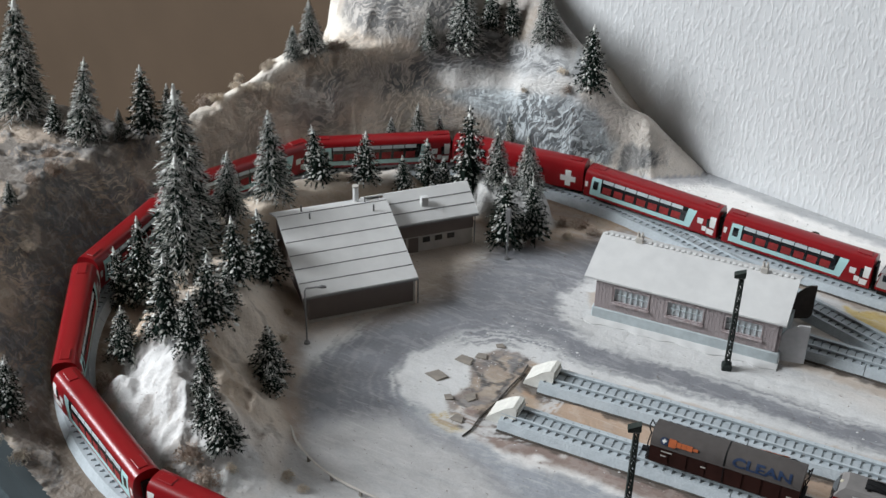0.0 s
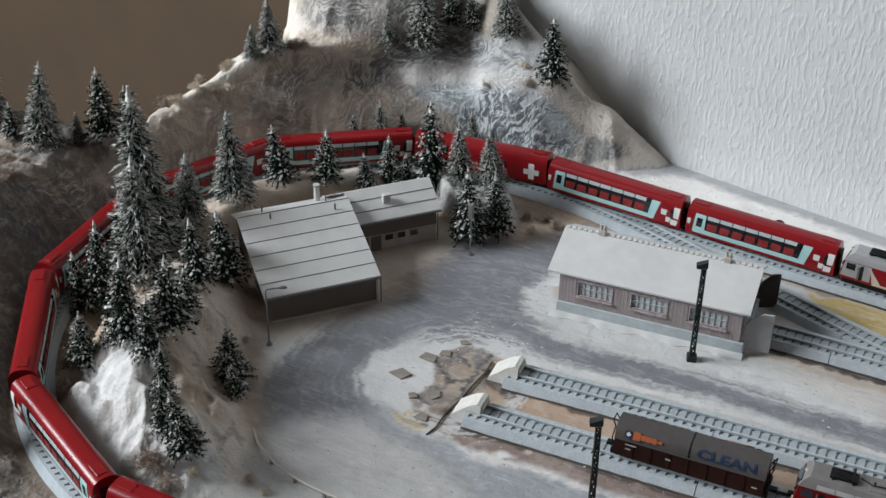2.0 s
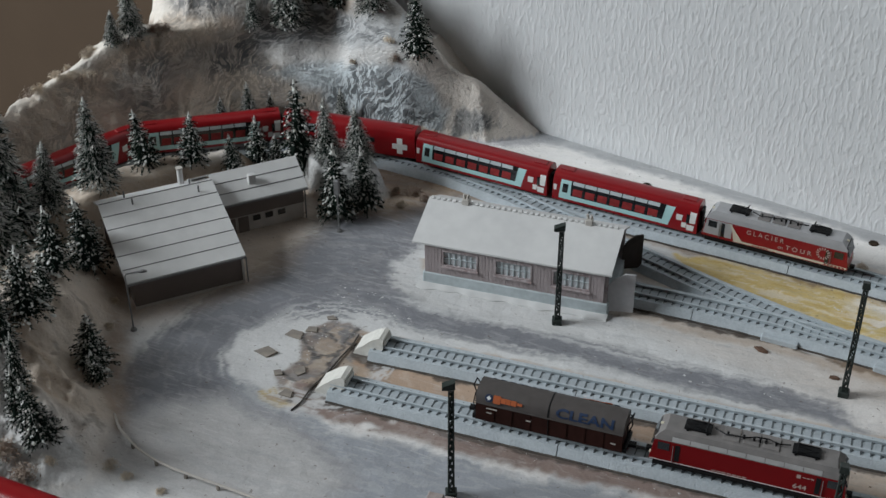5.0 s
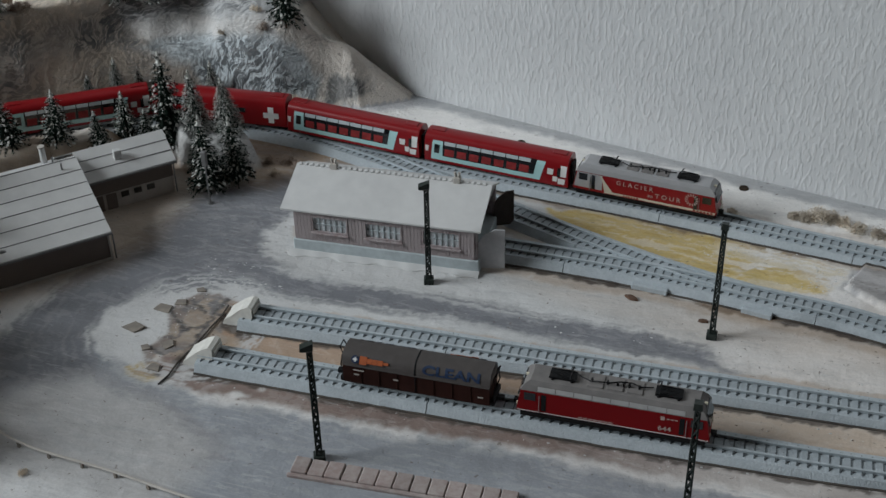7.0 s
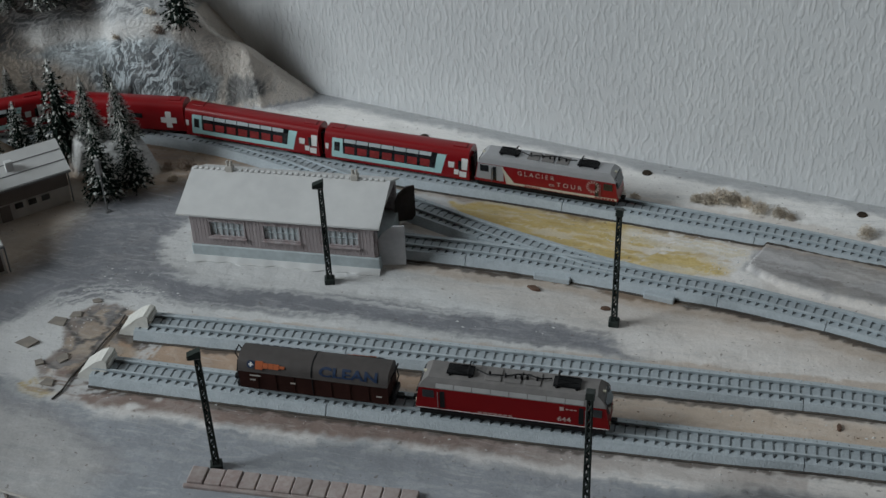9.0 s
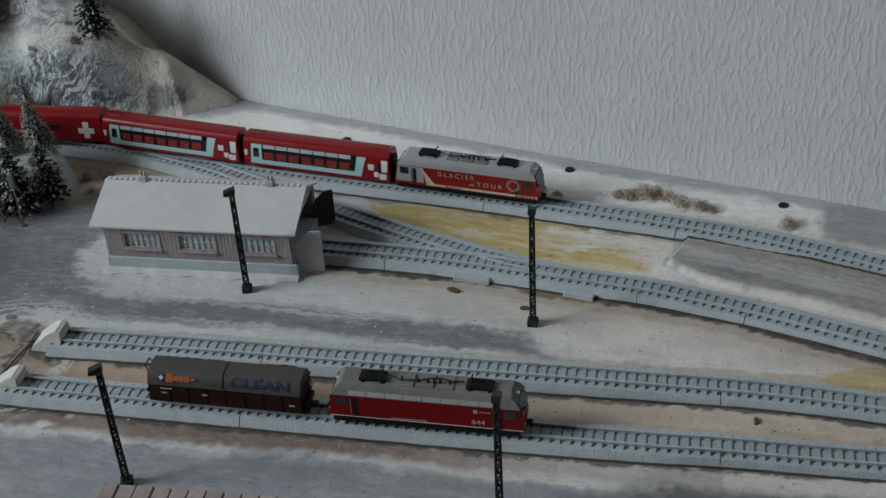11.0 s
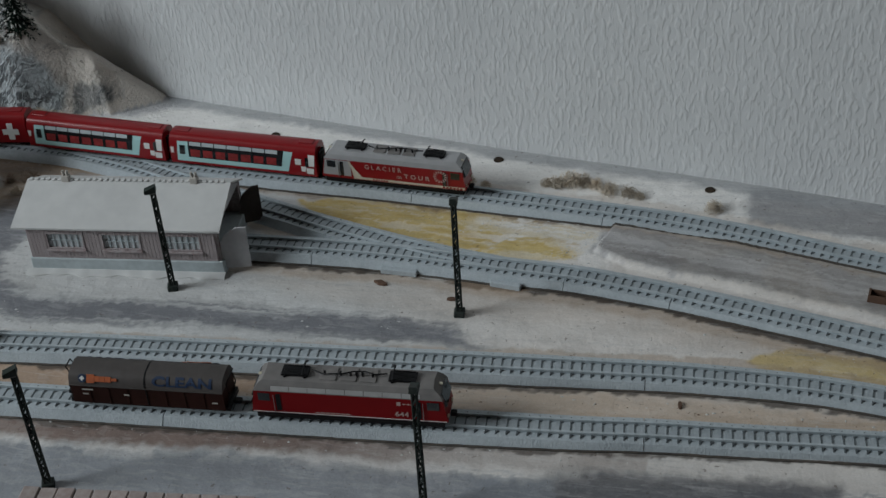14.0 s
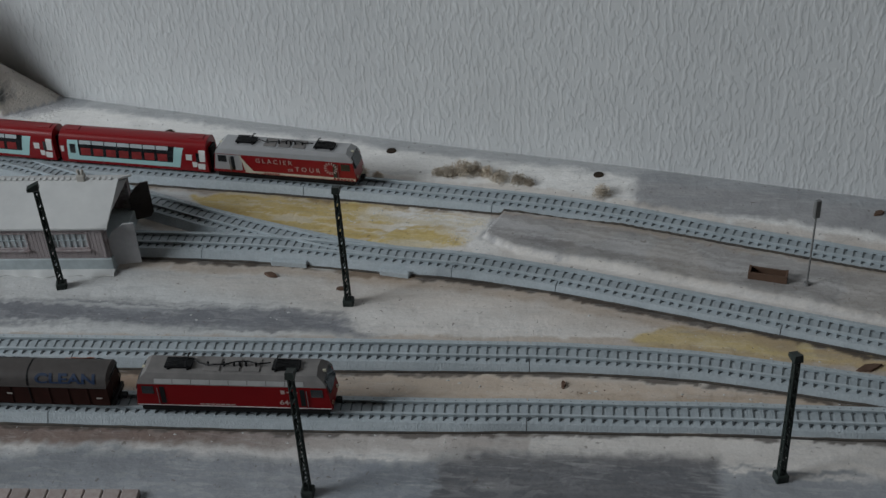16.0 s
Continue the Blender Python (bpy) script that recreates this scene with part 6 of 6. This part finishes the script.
def coach(name, label, panorama):
    c = empty(name, pose(0, 0, 0), label, "railway coach", "coaches of the red train")
    L = .0535
    part("body", body_mesh(-L, L, SIDE, .0006, .0006), M_RED, c, "glossy red coach body", True)
    part("underframe", box(-L + .004, L - .004, -.0066, .0066, .0028, .0044), M_BLACK, c)
    for x in (-.036, .036):
        bogie(c, x)
    for x in (-L - .0016, L - .0002):
        part("gangway", box(x, x + .0018, -.0042, .0042, .004, .0205, bevel=.0004), M_BLACK, c)
    for s in (-1, 1):
        if panorama:
            # pale band with the long window
            part("band", panel(-.0485, .0330, .0062, .0212, s, SIDE, .00012, .0016, .0042), M_AQUA, c, "pale aqua side band")
            part("window", panel(-.0395, .0285, .0098, .0216, s, SIDE, .00022, .0004, .0022), M_DARKGLASS, c, "long dark panorama window")
            for i in range(7):
                x = -.0385 + i * .0093
                part("seat", panel(x + .0004, x + .0074, .0104, .0160, s, SIDE, .00028, .0006, .0006, 2), M_SEAT, c, "dark red seats behind the glass")
                part("roof_pane", panel(x + .0002, x + .0089, .0188, .0214, s, SIDE, .00030, .0002, .0002, 2), M_GLASS, c, "upper pane with its bright reflection in the colour")
                part("window_bar", panel(x - .0003, x + .0001, .0100, .0214, s, SIDE, .00030, 0, .0004, 3), M_BLACK, c)
            part("window", panel(-.0460, -.0420, .0115, .0185, s, SIDE, .00024, .0006, .0006), M_DARKGLASS, c)
            # white and red squares at the end
            for x0, x1, z0, z1 in ((.0385, .0425, .0125, .0170), (.0425, .0455, .0075, .0115), (.0462, .0510, .0060, .0105), (.0480, .0520, .0120, .0205), (-.0525, -.0505, .0120, .0165)):
                part("square_mark", panel(x0, x1, z0, z1, s, SIDE, .00020, 0, .0006, 2), M_WHITE, c)
            part("door_window", panel(.0455, .0478, .0115, .0185, s, SIDE, .00026, .0003, .0003, 2), M_DARKGLASS, c)
        else:
            part("window", panel(-.044, -.026, .0150, .0212, s, SIDE, .0002), M_DARKGLASS, c)
            for i in range(3):
                part("roof_pane", panel(-.0435 + i * .0058, -.0385 + i * .0058, .0175, .0208, s, SIDE, .00028, 0, 0, 2), M_GLASS, c)
            for x in (.000, .013):
                part("window", panel(x, x + .0085, .0135, .0172, s, SIDE, .0002), M_DARKGLASS, c)
            x = .0415
            part("cross_bar", panel(x - .006, x + .006, .0105, .0150, s, SIDE, .0002), M_WHITE, c, "white cross")
            part("cross_post", panel(x - .0022, x + .0022, .0065, .0195, s, SIDE, .00021), M_WHITE, c, "white cross")
            for j in range(7):
                part("letter_bar", panel(-.013 + j * .0033, -.0108 + j * .0033, .0098, .0124, s, SIDE, .0002, rows=1), M_LETTER, c)
                part("letter_bar", panel(-.007 + j * .0024, -.0053 + j * .0024, .0070, .0088, s, SIDE, .0002, rows=1), M_LETTER, c)
    for x in (-.045, .045):
        part("roof_panel", box(x - .005, x + .005, -.0030, .0030, .0256, .0264, bevel=.0003), M_RED, c)
    return c


LOCO_SEC = [(.0035, .0088), (.0060, .0090), (.0190, .0090), (.0222, .0078), (.0244, .0066), (.0250, .0)]


def loco(name, label, livery):
    c = empty(name, pose(0, 0, 0), label, "locomotive")
    L = .0495
    paint = M_RED if livery == "tour" else M_RED2
    low = [(.0052, .0089), (.0062, .0090), (.0190, .0090), (.0191, 0)]
    up = [(.0191, .0090), (.0222, .0079), (.0246, .0066), (.0250, 0)]
    part("body", body_mesh(-L, L, low, .0022, .0022), paint, c, "glossy red loco body")
    part("roof", body_mesh(-L + .0019, L - .0019, up, .0052, .0052), M_LOCOROOF if livery == "tour" else M_GREYROOF, c, "grey sloped loco roof")
    part("skirt", box(-L + .002, L - .002, -.0082, .0082, .0014, .0053), M_BLACK, c)
    part("stripe", box(-L + .0005, L - .0005, -.00915, .00915, .0056, .0059), M_WHITE if livery != "tour" else M_RED, c)
    for x in (-.030, 0, .030):
        bogie(c, x)
    for x in (-L - .003, L):
        part("coupler", box(x, x + .003, -.0016, .0016, .003, .0052, bevel=.0003), M_BLACK, c)
    for e in (-1, 1):
        bm = bmesh.new()
        xs = e * (L - .00195)
        zs = .0202
        add_poly(bm, [(e * (L - .0010), -.0074, .0142), (e * (L - .0010), .0074, .0142), (e * (L - .0034), .0066, .0215), (e * (L - .0034), -.0066, .0215)], [(e * (L - .0001), -.0070, .0145), (e * (L - .0001), .0070, .0145), (e * (L - .0026), .0062, .0213), (e * (L - .0026), -.0062, .0213)])
        part("windscreen", bm, M_DARKGLASS, c)
        for sy in (-.006, .006):
            bm = tube([(e * (L - .001), sy, .0075), (e * (L + .0003), sy, .0075)], .0011, 10)
            part("headlight", bm, M_LAMPGLASS, c)
        part("headlight", tube([(e * (L - .0048), 0, .0228), (e * (L - .0032), 0, .0228)], .0008, 8), M_LAMPGLASS, c)
        for s in (-1, 1):
            a, b = sorted((e * .0455, e * .0395))
            part("cab_window", panel(a, b, .0130, .0180, s, LOCO_SEC, .0002), M_DARKGLASS, c)
            a, b = sorted((e * .0365, e * .0340))
            part("cab_door", panel(a, b, .0070, .0178, s, LOCO_SEC, .00016), M_DARKGLASS if livery == "tour" else M_BLACK, c)
            part("handrail", tube([(e * .0375, s * .0094, .006), (e * .0375, s * .0094, .017)], .0002, 4), M_GREYMETAL, c)
    for s in (-1, 1):
        for i in range(8):
            x = -.0385 + i * .0094
            part("roof_grille", panel(x, x + .0090, .0196, .0220, s, [(.0191, .0090), (.0222, .0079), (.0246, .0066)], .00018), M_LOCOROOF if livery == "tour" else M_LOUVRE, c)
        if livery == "tour":
            part("cream_band", panel(-.0275, .0488, .0055, .0074, s, LOCO_SEC, .00016, .0004, 0), M_CREAM, c, "cream band along the foot")
            part("peak_mark", panel(-.0275, -.0215, .0074, .0130, s, LOCO_SEC, .00017, -.0010, -.0045), M_CREAM, c, "cream mountain shape")
            part("peak_mark", panel(-.0285, -.0260, .0130, .0188, s, LOCO_SEC, .00017, -.0022, -.0040), M_CREAM, c, "cream mountain shape")
            part("cab_side", panel(-.0488, -.0290, .0072, .0188, s, LOCO_SEC, .00012, .002, 0), M_LOCOROOF, c, "silver grey cab side")
            text_part("G L A C I E R", .0046, M_LETTER, c, face_at(-.0065, s, .0156, .00925), squeeze=.98, bold=.004)
            text_part("T O U R", .0046, M_LETTER, c, face_at(.0165, s, .0114, .00925), squeeze=1.05, bold=.004)
            text_part("on", .0034, M_LETTER, c, face_at(.0045, s, .0106, .00925))
            for i, (x, w) in enumerate(((-.014, .011), (.034, .014))):
                for j in range(6):
                    part("letter_bar", panel(x + j * w / 6, x + j * w / 6 + w / 9, .0058, .0070, s, LOCO_SEC, .00022, rows=1), M_RED, c)
            for j in range(14):
                a = j * math.pi / 7
                cx, cz = .0325, .0140
                bm = bmesh.new()
                v = [(cx + r * math.cos(a + da), s * .00922, cz + r * math.sin(a + da)) for r, da in ((.0027, -.09), (.0046, -.11), (.0046, .11), (.0027, .09))]
                bm.faces.new([bm.verts.new(p) for p in v])
                part("ray_mark", bm, M_LETTER, c)
        else:
            text_part("644", .0040, M_LETTER, c, face_at(.0268, s, .0092, .00925), squeeze=1.15)
            for j in range(7):
                part("letter_bar", panel(-.017 + j * .0026, -.0149 + j * .0026, .0066, .0074, s, LOCO_SEC, .0002, rows=1), M_LETTER, c)
            part("crest", panel(.0245, .0265, .0148, .0172, s, LOCO_SEC, .0002, rows=1), M_LETTER, c)
            for j in range(3):
                part("letter_bar", panel(.0275 + j * .002, .0290 + j * .002, .0156, .0163, s, LOCO_SEC, .0002, rows=1), M_LETTER, c)
    for e in (-1, 1):
        p = part("pantograph", box(e * .027 - .0068, e * .027 + .0068, -.0036, .0036, .0252, .0262), M_BLACK, c, "folded black pantograph")
        for s in (-1, 1):
            part("arm", tube([(e * .021, s * .003, .0262), (e * .033, s * .0018, .0276), (e * .022, s * .0012, .0284)], .0003, 5), M_BLACK, p)
        part("contact_bow", tube([(e * .0225, -.0052, .0277), (e * .0225, -.0032, .0287), (e * .0225, .0032, .0287), (e * .0225, .0052, .0277)], .00045, 5), M_BLACK, p)
        for dx in (-.005, .005):
            for s in (-1, 1):
                part("insulator", tube([(e * .027 + dx, s * .0038, .0248), (e * .027 + dx, s * .0038, .0258)], .0007, 8), M_BLACK, p)
    line = part("roof_wire", tube([(-.019, .001, .0262), (-.013, -.002, .0264), (-.009, -.0028, .0274), (-.003, -.0026, .0276), (.002, .000, .0272), (.008, .001, .0268), (.013, -.001, .0268), (.019, .001, .0262)], .0004, 5), M_BLACK, c)
    for x in (-.012, -.004, .001, .004, .007, .012):
        part("isolator", tube([(x, -.001, .0248), (x, -.001, .0276)], .0006, 7), M_BLACK, line)
    for x in (-.010, .0, .010):
        part("roof_box", box(x - .0042, x + .0042, -.0048, .0048, .0247, .0254, bevel=.0003), M_GREYROOF, c)
    return c


def place_on(line, nose, ob, flip=False, base=.017, z=RAIL_TOP, size=1.0):
    """Stand a vehicle with its middle at the arc length nose, resting on two points of the line."""
    def at(s):
        f = min(max(s / .002, 0), len(line) - 1.001)
        return line[int(f)].lerp(line[int(f) + 1], f - int(f))
    a, b = at(nose - base), at(nose + base)
    mid = (a + b) / 2
    d = a - b if not flip else b - a
    ob.matrix_world = Matrix.Translation((mid.x, mid.y, z - .0002)) @ Matrix.Rotation(math.atan2(d.y, d.x), 4, "Z") @ Matrix.Scale(size, 4)
    return ob


FIT = 0.955  # the red train against the parked engine
nose = at_x(MAIN, -0.0115)
place_on(MAIN, nose, loco("electric_locomotive", "red electric locomotive with cream lettering and silver roof", "tour"), base=.03 * FIT, size=FIT)
pano = coach("panorama_coach", "red panorama coach with a pale aqua window band", True)
bar = coach("service_coach", "red service coach with a large white cross", False)
pos = nose + FIT * (.0495 + .0035 + .0535)
fleet = [pano, None, bar, None, None, None, None, None, None, None]
for i, car in enumerate(fleet):
    car = car or copy_thing(pano, Matrix())
    place_on(MAIN, pos, car, base=.036 * FIT, size=FIT)
    pos += FIT * (.107 + .0042)

s644 = loco("electric_locomotive", "parked red electric locomotive with a dusty grey roof", "plain")
mid = at_x(SIDING_A, 0.0185)
place_on(SIDING_A, mid, s644, flip=True, base=.03)


def covered_wagon():
    c = empty("covered_wagon", pose(0, 0, 0), "dark brown sliding wall wagon with grey roof printing", "freight wagon")
    L = .0402
    low = [(.0035, .0084), (.0045, .0087), (.0156, .0088), (.0158, 0)]
    up = [(.0158, .0089), (.0178, .0086), (.0198, .0078), (.0212, .0067), (.0222, .0052), (.0228, .0032), (.0230, 0)]
    part("side_body", body_mesh(-L, L, low), M_WAGON, c, "dark brown sliding walls")
    part("roof", body_mesh(-L - .0002, L + .0002, up), M_WAGONTOP, c, "grey arched roof", True)
    part("roof_joint", body_mesh(-.0006, .0002, [(.0158, .0091), (.0178, .0088), (.0198, .0080), (.0212, .0069), (.0222, .0054), (.0228, .0034), (.0232, 0)]), M_BLACK, c)
    for x in (-.0275, .0275):
        bogie(c, x)
    for e in (-1, 1):
        part("end_frame", box(min(e * L, e * (L + .0022)), max(e * L, e * (L + .0022)), -.0078, .0078, .0028, .0062, bevel=.0004), M_BLACK, c)
        part("coupler", box(min(e * L, e * (L + .006)), max(e * L, e * (L + .006)), -.0014, .0014, .0026, .0046), M_BLACK, c)
        for s in (-1, 1):
            part("end_rail", tube([(e * (L + .0003), s * .0055, .005), (e * (L + .0022), s * .0055, .012), (e * (L + .0012), s * .0050, .0190)], .0004, 5), M_BLACK, c)
        part("grab_ring", tube([(e * (L + .001), -.0035, .018), (e * (L + .003), -.003, .0222), (e * (L + .003), .003, .0222), (e * (L + .001), .0035, .018)], .0004, 5), M_BLACK, c)
    for s in (-1, 1):
        for x in (-.0300, -.0200, -.0100, .0100, .0200, .0300, 0):
            part("door_seam", box(x - .0002, x + .0002, min(s * .0086, s * .00915), max(s * .0086, s * .00915), .0045, .0153), M_BLACK if x == 0 else M_WAGON, c)
        for z in (.0065, .0095, .0125):
            part("wall_rib", panel(-L + .001, L - .001, z, z + .0005, s, [(.0035, .0084), (.0045, .0087), (.0152, .0088)], .0003, rows=1), M_WAGON, c)
        part("rail_strip", box(-L, L, min(s * .0088, s * .0094), max(s * .0088, s * .0094), .0154, .0160), M_WAGONTOP, c)
        tilt = radians(31)

        def on_roof(x, z):
            w = half_width(z, up) + .0003
            return Matrix.Translation((x, s * w, z)) @ Matrix.Rotation(math.pi if s > 0 else 0, 4, "Z") @ Matrix.Rotation(math.pi / 2 - tilt, 4, "X")
        word = text_part("CLEAN", .0060, M_BLUE, c, Matrix.Identity(4), squeeze=1.68, bold=.03)
        bm = bmesh.new()
        bm.from_mesh(word.data)
        for i in range(-5, 6):
            bmesh.ops.bisect_plane(bm, geom=bm.verts[:] + bm.edges[:] + bm.faces[:], plane_co=(0, i * .0004, 0), plane_no=(0, 1, 0))
        for v in bm.verts:
            # laid round the curve of the roof
            h = .0170 + .0050 * min(max((v.co.y + .0026) / .0052, 0), 1)
            w, d = half_width(h, up), .00022 + max(v.co.z, 0)
            v.co = (.0195 + v.co.x if s < 0 else -.0195 - v.co.x, s * (w + d * .8), h + d * .6)
        bm.to_mesh(word.data)
        bm.free()
        # blue badge and orange brush mark
        k = -s
        bm = bmesh.new()
        bmesh.ops.create_circle(bm, cap_ends=True, segments=18, radius=.0022)
        bmesh.ops.transform(bm, matrix=on_roof(s * .0330, .0197), verts=bm.verts[:])
        part("badge", bm, M_BLUE, c)
        bm = box(-.0012, .0012, -.0004, .0004, 0, .0002)
        add_box(bm, -.0004, .0004, -.0012, .0012, 0, .00021)
        bmesh.ops.transform(bm, matrix=on_roof(s * .0330, .0197), verts=bm.verts[:])
        part("badge_cross", bm, M_WHITE, c)
        for dx, w, hh in ((.0285, .0040, .0044), (.0250, .0026, .0028), (.0222, .0026, .0028), (.0192, .0030, .0028), (.0160, .0028, .0014)):
            bm = box(-w / 2, w / 2, -hh / 2, hh / 2, 0, .0002)
            bmesh.ops.transform(bm, matrix=on_roof(s * dx, .0197), verts=bm.verts[:])
            part("brand_bar", bm, M_ORANGE, c)
        for x, z, w in ((-.034, .0128, .006), (-.034, .0098, .003), (-.012, .0105, .0028), (.034, .0085, .003)):
            part("letter_bar", panel(x, x + w, z, z + .0009, s, [(.0035, .0084), (.0045, .0087), (.0152, .0088)], .00045, rows=1), M_PLASTER, c)
    return c


place_on(SIDING_A, at_x(SIDING_A, -0.0862), covered_wagon(), flip=True, base=.0275)
